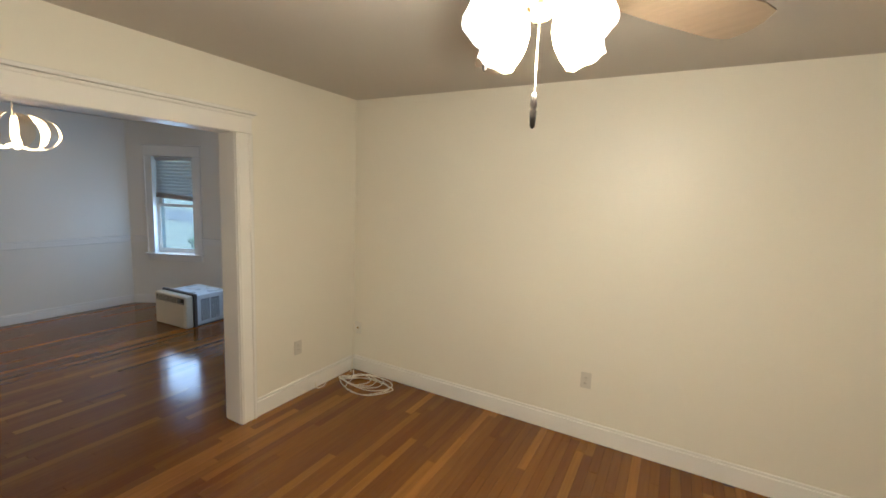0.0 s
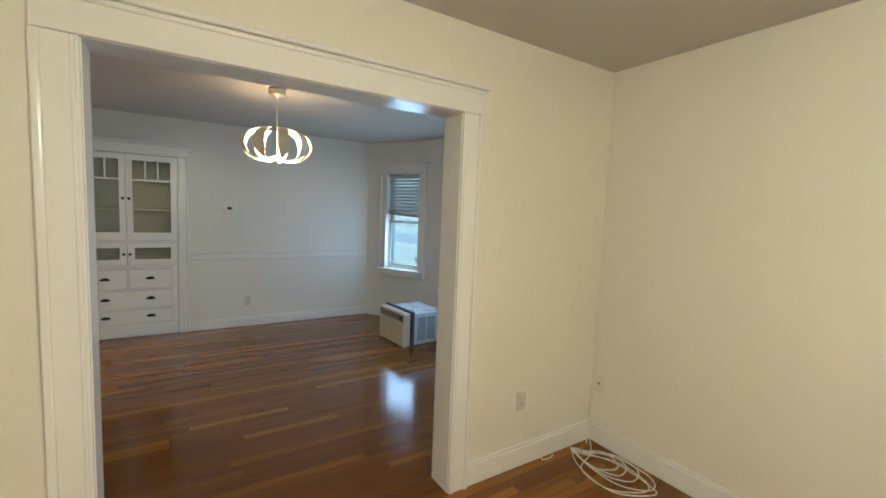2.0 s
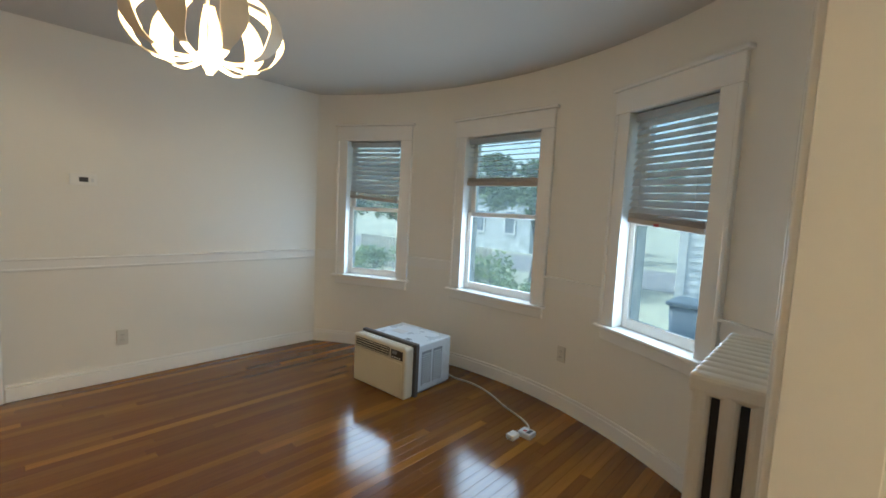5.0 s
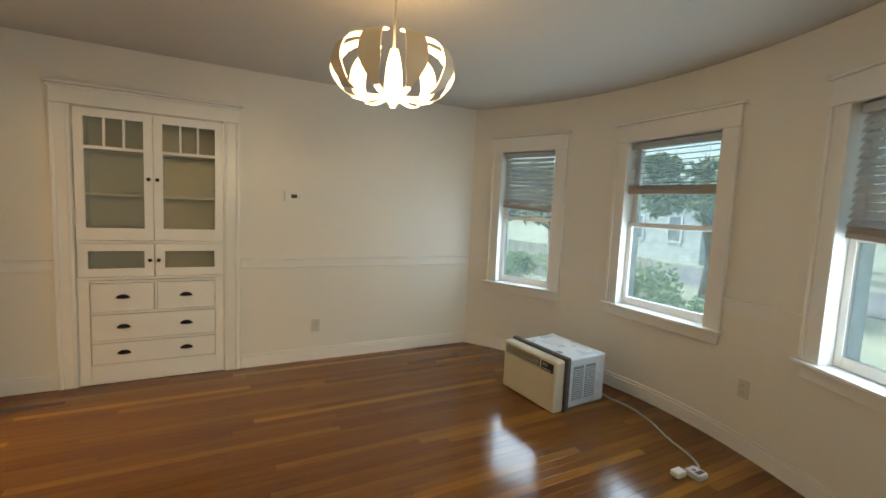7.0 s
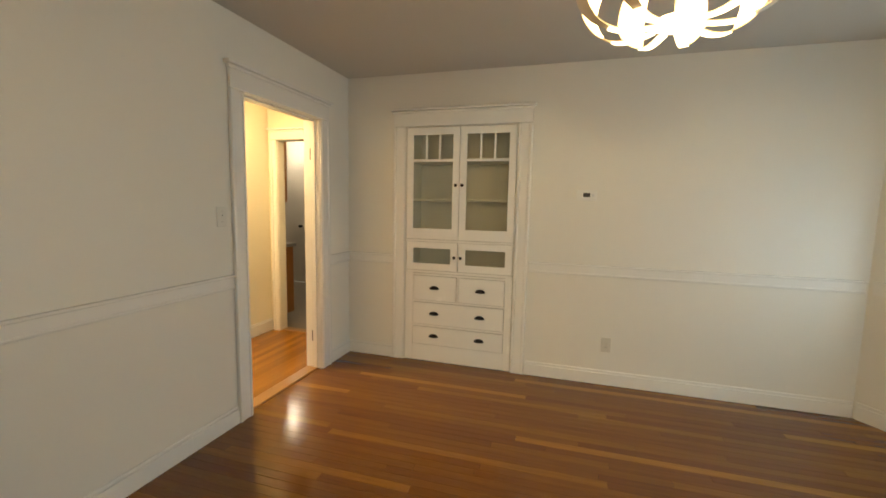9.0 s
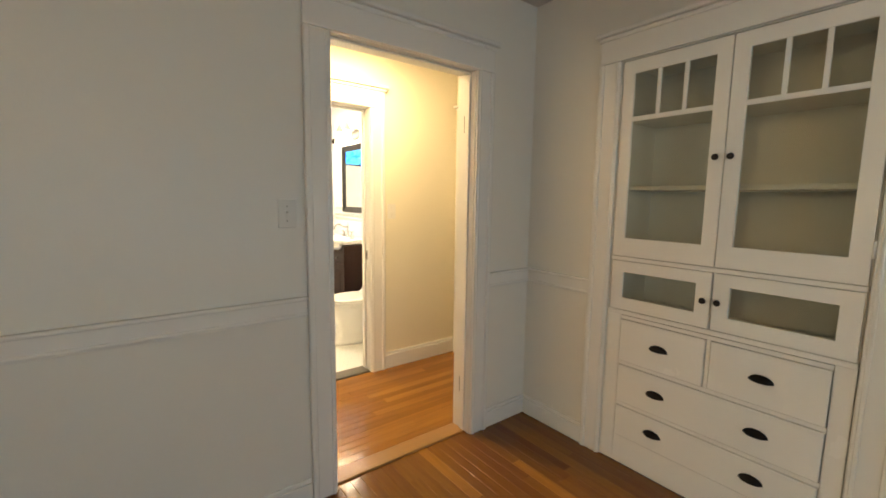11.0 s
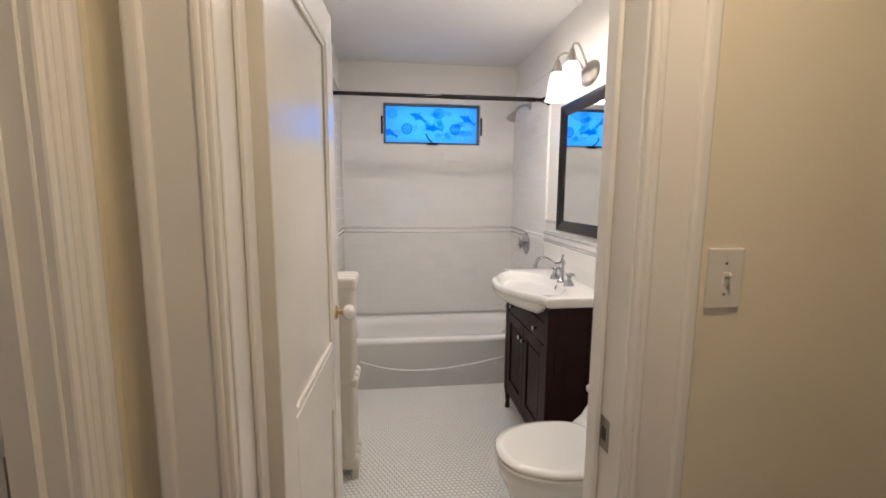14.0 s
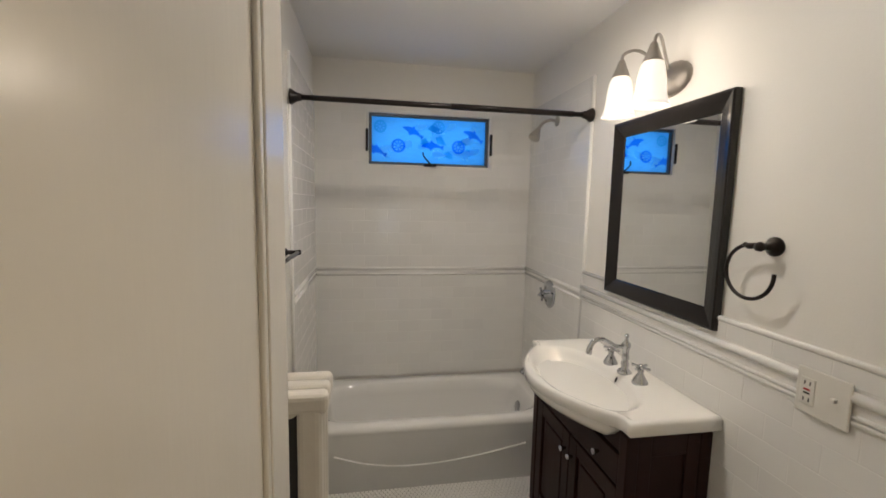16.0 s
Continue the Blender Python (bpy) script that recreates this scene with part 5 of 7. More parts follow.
sp = thing("tub_spout", "chrome tub spout on the tiled wall", "tub spout")
part("body", tube(B(), smooth_path([(XM + 0.011, -4.27, 0.53), (XM + 0.06, -4.27, 0.53), (XM + 0.11, -4.27, 0.522), (XM + 0.135, -4.27, 0.495)], 6), [0.026] * 6 + [0.025] * 6 + [0.022] * 6 + [0.019], 14), CHROME, sp)
part("diverter", lathe(B(), [(0.004, 0), (0.004, 0.02), (0.008, 0.022), (0.007, 0.03), (0.001, 0.031)], 12, pose(XM + 0.10, -4.27, 0.545)), CHROME, sp)
va = thing("shower_valve", "round chrome shower valve with a cross handle", "shower valve", pose(XM + 0.010, -4.185, 1.04, 0, 90, 0))
part("escutcheon", lathe(B(), [(0.085, 0), (0.084, 0.005), (0.070, 0.010), (0.030, 0.013), (0.028, 0.045), (0.001, 0.047)], 36), CHROME, va)
bm = B()
for a in (20, 110):
    tube(bm, [tuple(pose(0, 0, 0, 0, 0, a) @ Vector((x, 0, 0.055))) for x in (-0.042, -0.02, 0.02, 0.042)], [0.008, 0.006, 0.006, 0.008], 10)
lathe(bm, [(0.014, 0.044), (0.016, 0.06), (0.008, 0.068), (0.001, 0.069)], 14)
part("cross_handle", bm, CHROME, va)
shw = thing("wall_shower", "brushed metal shower head on a bent arm", "shower head")
part("flange", lathe(B(), [(0.030, 0), (0.028, 0.008), (0.012, 0.012)], 18, pose(XM + 0.010, -4.20, 2.085, 0, 90, 0)), NICKEL, shw)
part("arm", tube(B(), smooth_path([(XM + 0.012, -4.20, 2.085), (XM + 0.06, -4.19, 2.088), (XM + 0.11, -4.175, 2.065), (XM + 0.145, -4.16, 2.025)], 6), 0.0095, 10), NICKEL, shw)
part("head", lathe(B(), [(0.011, 0.0), (0.015, 0.008), (0.018, 0.02), (0.030, 0.05), (0.034, 0.066), (0.032, 0.072), (0.001, 0.070)], 22, pose(XM + 0.140, -4.162, 2.032, 0, 150, 20)), NICKEL, shw)
rod = thing("shower_rod", "dark bronze shower curtain rod with flared ends", "curtain rod")
part("tube", lathe(B(), [(0.0125, 0.0), (0.0125, tx1 - tx0)], 16, pose(tx0, -3.80, 2.042, 0, 90)), BRONZE, rod)
part("sleeve", lathe(B(), [(0.0145, 0.0), (0.0145, 0.62)], 16, pose(tx0 + 0.1, -3.80, 2.042, 0, 90)), BRONZE, rod)
for x, s in ((tx0, 90), (tx1, -90)):
    part("end_flange", lathe(B(), [(0.036, 0.0), (0.034, 0.008), (0.020, 0.030), (0.016, 0.05)], 20, pose(x, -3.80, 2.042, 0, s)), BRONZE, rod)
bar = thing("towel_bar", "dark bronze towel bar on the tiled side wall", "towel bar")
for y in (-3.66, -3.12):
    part("post", lathe(B(), [(0.020, 0.0), (0.018, 0.008), (0.009, 0.015), (0.009, 0.055), (0.012, 0.06), (0.010, 0.068), (0.001, 0.07)], 16, pose(XT - 0.0005, y, 1.36, 0, -90)), BRONZE, bar)
part("bar", tube(B(), [(XT - 0.058, -3.70, 1.36), (XT - 0.058, -3.08, 1.36)], 0.008, 12), BRONZE, bar)

# window with a printed film
win = structure_group("window_6", "small dark-framed awning window with a blue printed film")
wx0, wx1, wz0, wz1 = -6.004, -5.196, 1.831, 2.161


def frame_of(lo, hi, t, y0, y1, bev=0.003):
    bm = B()
    box(bm, (lo[0], y0, lo[1]), (lo[0] + t, y1, hi[1]), bev)
    box(bm, (hi[0] - t, y0, lo[1]), (hi[0], y1, hi[1]), bev)
    box(bm, (lo[0] + t - 0.001, y0, lo[1]), (hi[0] - t + 0.001, y1, lo[1] + t), bev)
    box(bm, (lo[0] + t - 0.001, y0, hi[1] - t), (hi[0] - t + 0.001, y1, hi[1]), bev)
    return bm


WIN_FRAME = material("dark_grey_aluminium", (0.10, 0.11, 0.12), 0.4, 0.5)


def film(name, colour, strength=1.0):
    """A printed plastic film that daylight shines through."""
    mat = bpy.data.materials.new(name)
    mat.use_nodes = True
    n, l = mat.node_tree.nodes, mat.node_tree.links
    n.remove(n["Principled BSDF"])
    t, d, mix, tex = n.new("ShaderNodeBsdfTranslucent"), n.new("ShaderNodeBsdfDiffuse"), n.new("ShaderNodeMixShader"), n.new("ShaderNodeTexNoise")
    tex.inputs["Scale"].default_value = 14
    hs = n.new("ShaderNodeHueSaturation")
    hs.inputs["Color"].default_value = (*colour, 1)
    mr = n.new("ShaderNodeMapRange")
    mr.inputs[3].default_value, mr.inputs[4].default_value = 0.88, 1.12
    l.new(tex.outputs["Fac"], mr.inputs[0]), l.new(mr.outputs[0], hs.inputs["Value"])
    l.new(hs.outputs[0], t.inputs[0]), l.new(hs.outputs[0], d.inputs[0])
    mix.inputs[0].default_value = 0.15
    l.new(t.outputs[0], mix.inputs[1]), l.new(d.outputs[0], mix.inputs[2]), l.new(mix.outputs[0], n["Material Output"].inputs[0])
    return mat


FILM = film("film_pale_blue", (0.30, 0.68, 0.98))
FILM_PALE = film("film_ice_blue", (0.52, 0.86, 1.0))
FILM_BLUE = film("film_mid_blue", (0.13, 0.42, 0.95))
FILM_TEAL = film("film_teal", (0.17, 0.60, 0.84))
part("reveal", frame_of((wx0 - 0.016, wz0 - 0.016), (wx1 + 0.016, wz1 + 0.016), 0.016, YW - 0.198, YW + 0.010), TILE_JOINED, win)
part("window_frame", frame_of((wx0, wz0), (wx1, wz1), 0.018, YW - 0.06, YW - 0.012), WIN_FRAME, win)
pane = part("pane", box(B(), (wx0 + 0.016, YW - 0.040, wz0 + 0.016), (wx1 - 0.016, YW - 0.038, wz1 - 0.016)), FILM, win, "blue film printed with sea shapes")
wcx, wcz = (wx0 + wx1) / 2, (wz0 + wz1) / 2


def printed(outline, x, z, mat, flip=1, tilt=0, layer=0):
    bm = B()
    pts = []
    for u, v in outline:
        c, s = math.cos(radians(tilt)), math.sin(radians(tilt))
        pts.append((x - flip * (u * c - v * s), z + u * s + v * c))
    lo = [bm.verts.new((p[0], YW - 0.0372 + 0.0004 * layer, p[1])) for p in pts]
    bm.faces.new(lo)
    bmesh.ops.triangulate(bm, faces=bm.faces[:])
    part("printed_shape", bm, mat, pane)


FISH = [(-0.075, 0.012), (-0.055, 0.022), (-0.030, 0.030), (-0.012, 0.030), (-0.004, 0.046), (0.010, 0.028), (0.035, 0.016), (0.055, 0.002), (0.078, 0.006), (0.066, -0.006), (0.072, -0.026), (0.052, -0.010), (0.025, -0.006), (0.000, -0.012), (-0.012, -0.028), (-0.022, -0.010), (-0.050, 0.000), (-0.070, 0.004)]
CHIP = [(-0.05, -0.02), (0.0, 0.03), (0.05, 0.015), (0.03, -0.03)]
rnd = random.Random(11)
for i in range(24):
    x, z = rnd.uniform(wx0 + 0.08, wx1 - 0.08), rnd.uniform(wz0 + 0.06, wz1 - 0.06)
    printed([(u * rnd.uniform(0.7, 1.1), v * rnd.uniform(0.6, 1.0)) for u, v in CHIP], x, z, rnd.choice((FILM_PALE, FILM_PALE, FILM_TEAL)), 1, rnd.uniform(0, 180), 0.2 + i * 0.03)
for u, v, fl, ti in ((-0.115, 0.055, 1, -18), (0.02, -0.035, 1, 5), (0.30, 0.045, 1, -20), (-0.36, -0.075, 1, -15)):
    printed(FISH, wcx - u, wcz + v, FILM_BLUE, fl, ti, 3)


def wheel(u, v, r, mat):
    bm = B()
    x, z, y = wcx - u, wcz + v, YW - 0.0358
    for r0, r1 in ((r * 0.72, r),):
        ring0 = [bm.verts.new((x + r0 * math.cos(2 * math.pi * i / 20), y, z + r0 * math.sin(2 * math.pi * i / 20))) for i in range(20)]
        ring1 = [bm.verts.new((x + r1 * math.cos(2 * math.pi * i / 20), y, z + r1 * math.sin(2 * math.pi * i / 20))) for i in range(20)]
        for i in range(20):
            bm.faces.new((ring0[i], ring0[(i + 1) % 20], ring1[(i + 1) % 20], ring1[i]))
    for k in range(8):
        a = 2 * math.pi * k / 8
        d, s = Vector((math.cos(a), 0, math.sin(a))), Vector((-math.sin(a), 0, math.cos(a))) * r * 0.09
        c = Vector((x, y, z))
        bm.faces.new([bm.verts.new(c + d * (r * f) + s * q) for f, q in ((0.2, -1), (0.74, -1), (0.74, 1), (0.2, 1))])
    part("printed_wheel", bm, mat, pane)


for u, v, r, mt in ((-0.21, -0.035, 0.046, FILM_BLUE), (0.20, -0.03, 0.046, FILM_BLUE), (0.06, 0.095, 0.044, FILM_TEAL), (-0.33, 0.085, 0.042, FILM_TEAL)):
    wheel(u, v, r, mt)
crank = part("crank_housing", box(B(), (wcx - 0.045, YW - 0.012, wz0 - 0.006), (wcx + 0.045, YW + 0.03, wz0 + 0.014), 0.010, 3), BRONZE, win, "dark crank operator")
part("crank_handle", tube(B(), smooth_path([(wcx + 0.0, YW + 0.02, wz0 + 0.012), (wcx + 0.02, YW + 0.03, wz0 + 0.03), (wcx + 0.045, YW + 0.028, wz0 + 0.06), (wcx + 0.05, YW + 0.02, wz0 + 0.085)], 5), 0.0055, 8), BRONZE, crank)
for x in (wx0 - 0.012, wx1 + 0.012):
    part("latch", box(B(), (x - 0.009, YW - 0.004, wcz - 0.085), (x + 0.009, YW + 0.022, wcz + 0.06), 0.006, 2), BRONZE, win, "dark side latch")

# vanity, sink, tap
van = thing("bathroom_vanity", "espresso-stained wooden vanity with two doors and turned feet", "vanity")
vx0, vx1, vy0, vy1, vt = XM + 0.012, -6.000, -3.632, -2.892, 0.872
bm = B()
box(bm, (vx0, vy0 + 0.012, 0.13), (vx1 - 0.022, vy1 - 0.012, vt), 0.002, 1)
part("body", bm, ESPRESSO, van)
for y in (vy0, vy1):
    for x in (vx0, vx1):
        s = 1 if y == vy0 else -1
        q = 1 if x == vx0 else -1
        bm = box(B(), (x, y, 0.13), (x + q * 0.042, y + s * 0.042, vt), 0.003)
        lathe(bm, [(0.014, 0.0), (0.017, 0.006), (0.016, 0.02), (0.012, 0.05), (0.018, 0.085), (0.013, 0.095), (0.021, 0.108), (0.021, 0.131)], 16, pose(x + q * 0.021, y + s * 0.021, 0))
        part("leg", bm, ESPRESSO, van)
for y, s in ((vy1, -1), (vy0, 1)):
    bm = B()
    for a, b in (((vx0 + 0.043, 0.13), (vx0 + 0.09, vt)), ((vx1 - 0.09, 0.13), (vx1 - 0.043, vt)), ((vx0 + 0.09, 0.13), (vx1 - 0.09, 0.20)), ((vx0 + 0.09, vt - 0.07), (vx1 - 0.09, vt))):
        box(bm, (a[0], y + s * 0.003, a[1]), (b[0], y + s * 0.014, b[1]), 0.003)
    part("side_panel", bm, ESPRESSO, van)
f0, f1 = vx1 - 0.022, vx1 - 0.003
part("apron", box(B(), (f0 + 0.002, vy0 + 0.042, 0.125), (f1 - 0.003, vy1 - 0.042, 0.165), 0.003), ESPRESSO, van)
dr = part("drawer_front", box(B(), (f0, vy0 + 0.045, 0.685), (f1, vy1 - 0.045, 0.79), 0.004), ESPRESSO, van)
for y in (vy0 + 0.16, vy1 - 0.16):
    small_knob(dr, f1, y, 0.735, CHROME, 0.012, 90, "small chrome knob")
part("top_rail", box(B(), (f0, vy0 + 0.043, 0.80), (f1 - 0.004, vy1 - 0.043, vt), 0.003), ESPRESSO, van)
mid = (vy0 + vy1) / 2
for a, b, ky in ((vy0 + 0.045, mid - 0.002, mid - 0.03), (mid + 0.002, vy1 - 0.045, mid + 0.03)):
    bm = B()
    t = 0.058
    box(bm, (f0, a, 0.172), (f1, a + t, 0.675), 0.003)
    box(bm, (f0, b - t, 0.172), (f1, b, 0.675), 0.003)
    box(bm, (f0, a + t - 0.001, 0.172), (f1 - 0.0005, b - t + 0.001, 0.172 + t), 0.003)
    box(bm, (f0, a + t - 0.001, 0.675 - t), (f1 - 0.0005, b - t + 0.001, 0.675), 0.003)
    d = part("door", bm, ESPRESSO, van)
    bm = box(B(), (f0 + 0.001, a + t - 0.003, 0.172 + t - 0.003), (f0 + 0.007, b - t + 0.003, 0.675 - t + 0.003))
    box(bm, (f0 + 0.002, a + t + 0.018, 0.172 + t + 0.018), (f1 - 0.006, b - t - 0.018, 0.675 - t - 0.018), 0.008, 2)
    part("raised_panel", bm, ESPRESSO, d)
    small_knob(d, f1, ky, 0.60, CHROME, 0.012, 90, "small chrome knob")

sink = thing("sink_basin", "white porcelain vanity-top sink with a bowed front", "sink")
sy0, sy1, st_ = -3.652, -2.862, 0.937
half_w = (sy1 - sy0) / 2
scy = (sy0 + sy1) / 2


def sink_edge(shrink, z, bulge=1.0):
    """The sink's outline, seen from above: straight back and sides, a front that swells between two small steps."""
    xs, m, back = -5.985, 40, vx0 + shrink * 0.3
    ya, yb = sy0 + shrink, sy1 - shrink
    pts = [(back + (xs - shrink - back) * i / 6, ya, z) for i in range(6)]
    for i in range(m + 1):
        y = ya + (yb - ya) * i / m
        u = (y - scy) / half_w
        swell = 0.0
        if abs(u) < 0.86:
            swell = 0.165 * max(0.0, math.cos(u / 0.86 * math.pi / 2)) ** 0.85
        pts.append((xs - shrink + swell * bulge, y, z))
    pts += [(xs - shrink + (back - xs + shrink) * i / 6, yb, z) for i in range(1, 7)]
    pts += [(back, yb + (ya - yb) * i / 14, z) for i in range(1, 14)]
    return pts


def sink_inner(kx, ky, z, dx=0.0):
    """The basin's oval, each point facing its neighbour on the outline."""
    out = []
    for x, y, _ in sink_edge(0.012, 0):
        a = math.atan2((y - scy) / 0.30, (x + 6.035) / 0.17)
        out.append((-6.035 + dx + kx * math.cos(a), scy + ky * math.sin(a), z))
    return out


rings = [sink_edge(0.012, 0.886, 0.95), sink_edge(0.0, 0.896), sink_edge(0.0, 0.928), sink_edge(0.004, 0.935), sink_edge(0.012, st_), sink_edge(0.020, st_), sink_inner(0.178, 0.318, st_ - 0.001, 0.008), sink_inner(0.172, 0.310, st_ - 0.003, 0.008), sink_inner(0.163, 0.298, st_ - 0.010, 0.006), sink_inner(0.152, 0.282, st_ - 0.024, 0.004), sink_inner(0.130, 0.235, st_ - 0.06), sink_inner(0.090, 0.15, st_ - 0.105), sink_inner(0.03, 0.04, st_ - 0.118)]
part("top", loft(B(), rings), PORCELAIN, sink)


def belly(k, z):
    pts = []
    m = 40
    for i in range(m + 1):
        u = -0.80 + 1.60 * i / m
        swell = 0.165 * max(0.0, math.cos(u / 0.86 * math.pi / 2)) ** 0.85
        pts.append((-6.010 + (swell + 0.02) * k, scy + u * half_w * (0.55 + 0.45 * k), z))
    return [(-6.012, scy - half_w * 0.80 * (0.55 + 0.45 * k), z)] + pts + [(-6.012, scy + half_w * 0.80 * (0.55 + 0.45 * k), z)]


part("bowl_underside", loft(B(), [belly(0.99, 0.892), belly(0.93, 0.865), belly(0.78, 0.842), belly(0.50, 0.822), belly(0.15, 0.810)]), PORCELAIN, sink, "swelling underside of the bowl")
part("overflow_hole", lathe(B(), [(0.009, 0), (0.001, 0.0012)], 14, Matrix.Translation((-6.172, scy + 0.02, 0.906)) @ pose(0, 0, 0, 0, 68, 0) @ Matrix.Diagonal((1.5, 0.7, 1, 1))), DARK, sink)
part("drain", lathe(B(), [(0.024, 0), (0.022, 0.003), (0.001, 0.004)], 16, pose(-6.035, scy, st_ - 0.1178)), CHROME, sink)

tap = thing("sink_faucet", "chrome bridge-style faucet with a curved spout and two cross handles", "faucet", pose(-6.205, scy + 0.022, st_ - 0.004))
part("pillar", lathe(B(), [(0.028, 0), (0.028, 0.006), (0.018, 0.016), (0.013, 0.022), (0.016, 0.04), (0.011, 0.05), (0.015, 0.066), (0.011, 0.078), (0.013, 0.1), (0.017, 0.108), (0.016, 0.122), (0.008, 0.130), (0.005, 0.142), (0.009, 0.150), (0.006, 0.158), (0.001, 0.160)], 20), CHROME, tap)
part("spout", tube(B(), smooth_path([(0.0, 0, 0.112), (0.04, 0, 0.110), (0.075, 0, 0.128), (0.11, 0, 0.142), (0.140, 0, 0.132), (0.155, 0, 0.105), (0.157, 0, 0.085)], 7), [0.0085] * 21 + [0.0095] * 14 + [0.011] * 8, 12), CHROME, tap)
for y in (-0.098, 0.098):
    h = part("handle_base", lathe(B(), [(0.029, 0), (0.029, 0.006), (0.022, 0.02), (0.014, 0.034), (0.010, 0.040), (0.012, 0.052), (0.008, 0.060)], 20, pose(0, y, 0)), CHROME, tap)
    bm = lathe(B(), [(0.012, 0.056), (0.013, 0.066), (0.006, 0.074), (0.001, 0.075)], 14, pose(0, y, 0))
    for a in (25, 115):
        tube(bm, [tuple(pose(0, y, 0.064, 0, 0, a) @ Vector((x, 0, 0))) for x in (-0.034, -0.028, 0.0, 0.028, 0.034)], [0.006, 0.0045, 0.005, 0.0045, 0.006], 8)
    part("cross_handle", bm, CHROME, h)

mir = thing("wall_mirror", "mirror in a wide black frame above the sink", "mirror")
my0, my1, mz0, mz1 = -3.557, -2.917, 1.20, 1.952
bm = B()
prof = ((0.0, 0.003), (0.0, 0.026), (0.006, 0.030), (0.022, 0.026), (0.058, 0.014), (0.064, 0.010), (0.064, 0.003))
rings = []
for t, dpt in prof:
    rings.append([(XM + dpt, my0 + t, mz0 + t), (XM + dpt, my1 - t, mz0 + t), (XM + dpt, my1 - t, mz1 - t), (XM + dpt, my0 + t, mz1 - t)])
loft(bm, rings, cap=False)
for f in bm.faces:
    f.smooth = False
part("frame", bm, BLACK_FRAME, mir)
part("glass", box(B(), (XM + 0.003, my0 + 0.055, mz0 + 0.055), (XM + 0.0085, my1 - 0.055, mz1 - 0.055)), MIRROR, mir, "mirror glass")

lt = thing("vanity_light", "two-arm nickel wall light with lit bell glass shades", "wall light")
bm = B()
m = Matrix.Translation((XM + 0.0, -3.24, 2.06)) @ pose(0, 0, 0, 0, 90, 0)
n_ = 40
rings = []
for r, z in ((1.0, 0.0), (1.0, 0.004), (0.86, 0.018), (0.55, 0.030), (0.12, 0.034)):
    rings.append([tuple(m @ Vector((0.062 * r * math.cos(2 * math.pi * i / n_) * (1 + 0.03 * (i % 2)), 0.105 * r * math.sin(2 * math.pi * i / n_) * (1 + 0.03 * (i % 2)), z))) for i in range(n_)])
part("backplate", loft(bm, rings), NICKEL, lt, "ribbed oval backplate")
for y in (-3.345, -3.155):
    s = -1 if y < -3.25 else 1
    arm = part("arm", tube(B(), smooth_path([(XM + 0.02, -3.25 + s * 0.02, 2.08), (XM + 0.06, -3.25 + s * 0.04, 2.15), (XM + 0.10, -3.25 + s * 0.07, 2.185), (XM + 0.135, y, 2.175), (XM + 0.142, y, 2.14)], 6), 0.006, 10), NICKEL, lt)
    part("cap", lathe(B(), [(0.007, 2.155), (0.012, 2.150), (0.020, 2.125), (0.032, 2.095), (0.034, 2.088), (0.001, 2.088)], 22, pose(XM + 0.142, y, 0)), NICKEL, arm, "pointed nickel cap")
    part("shade", lathe(B(), [(0.030, 2.090), (0.040, 2.07), (0.047, 2.03), (0.050, 1.99), (0.056, 1.955), (0.066, 1.938), (0.062, 1.937), (0.052, 1.957), (0.046, 1.99), (0.043, 2.03), (0.034, 2.07)], 28, pose(XM + 0.142, y, 0)), FROSTED_BATH, arm, "glowing bell glass shade").visible_shadow = False
ring = thing("towel_ring", "dark bronze towel ring on the bathroom wall", "towel ring")
part("mount", lathe(B(), [(0.027, 0.0), (0.027, 0.008), (0.018, 0.014), (0.010, 0.022), (0.010, 0.045), (0.014, 0.050), (0.012, 0.060), (0.001, 0.062)], 22, pose(XM, -2.762, 1.487, 0, 90)), BRONZE, ring)
part("arm", tube(B(), smooth_path([(XM + 0.050, -2.755, 1.487), (XM + 0.052, -2.775, 1.490), (XM + 0.051, -2.795, 1.486), (XM + 0.050, -2.812, 1.489)], 5), [0.010] * 4 + [0.0075] * 4 + [0.009] * 4 + [0.0075] * 4, 10), BRONZE, ring)
part("ring", tube(B(), [(XM + 0.050, -2.790 + 0.076 * math.cos(radians(106 + 258 * i / 36)), 1.413 + 0.076 * math.sin(radians(106 + 258 * i / 36))) for i in range(37)], 0.0055, 10), BRONZE, ring, "open ring")
gf = thing("safety_outlet", "white double wall plate with a safety outlet and switch", "outlet", pose(XM + 0.016, -2.585, 1.14, 0, 0, 90))
part("cover_plate", box(B(), (-0.062, -0.007, -0.058), (0.062, 0, 0.058), 0.003), PLASTIC, gf)
part("socket", box(B(), (-0.050, -0.010, -0.034), (-0.015, -0.0065, 0.034), 0.002), PLASTIC, gf)
for z in (-0.021, 0.021):
    for x in (-0.039, -0.026):
        part("slot", box(B(), (x - 0.0015, -0.0106, z - 0.005), (x + 0.0015, -0.0099, z + 0.005)), DARK, gf)
part("test_button", box(B(), (-0.040, -0.0112, 0.002), (-0.025, -0.0098, 0.007)), RED, gf, "red button")
part("reset_button", box(B(), (-0.040, -0.0112, -0.007), (-0.025, -0.0098, -0.002)), DARK, gf)
part("toggle", box(B(), (0.027, -0.019, 0.0), (0.036, -0.006, 0.010), 0.002), PLASTIC, gf)

toi = thing("toilet", "white one-piece toilet with its lid closed", "toilet")
tcy = -2.49


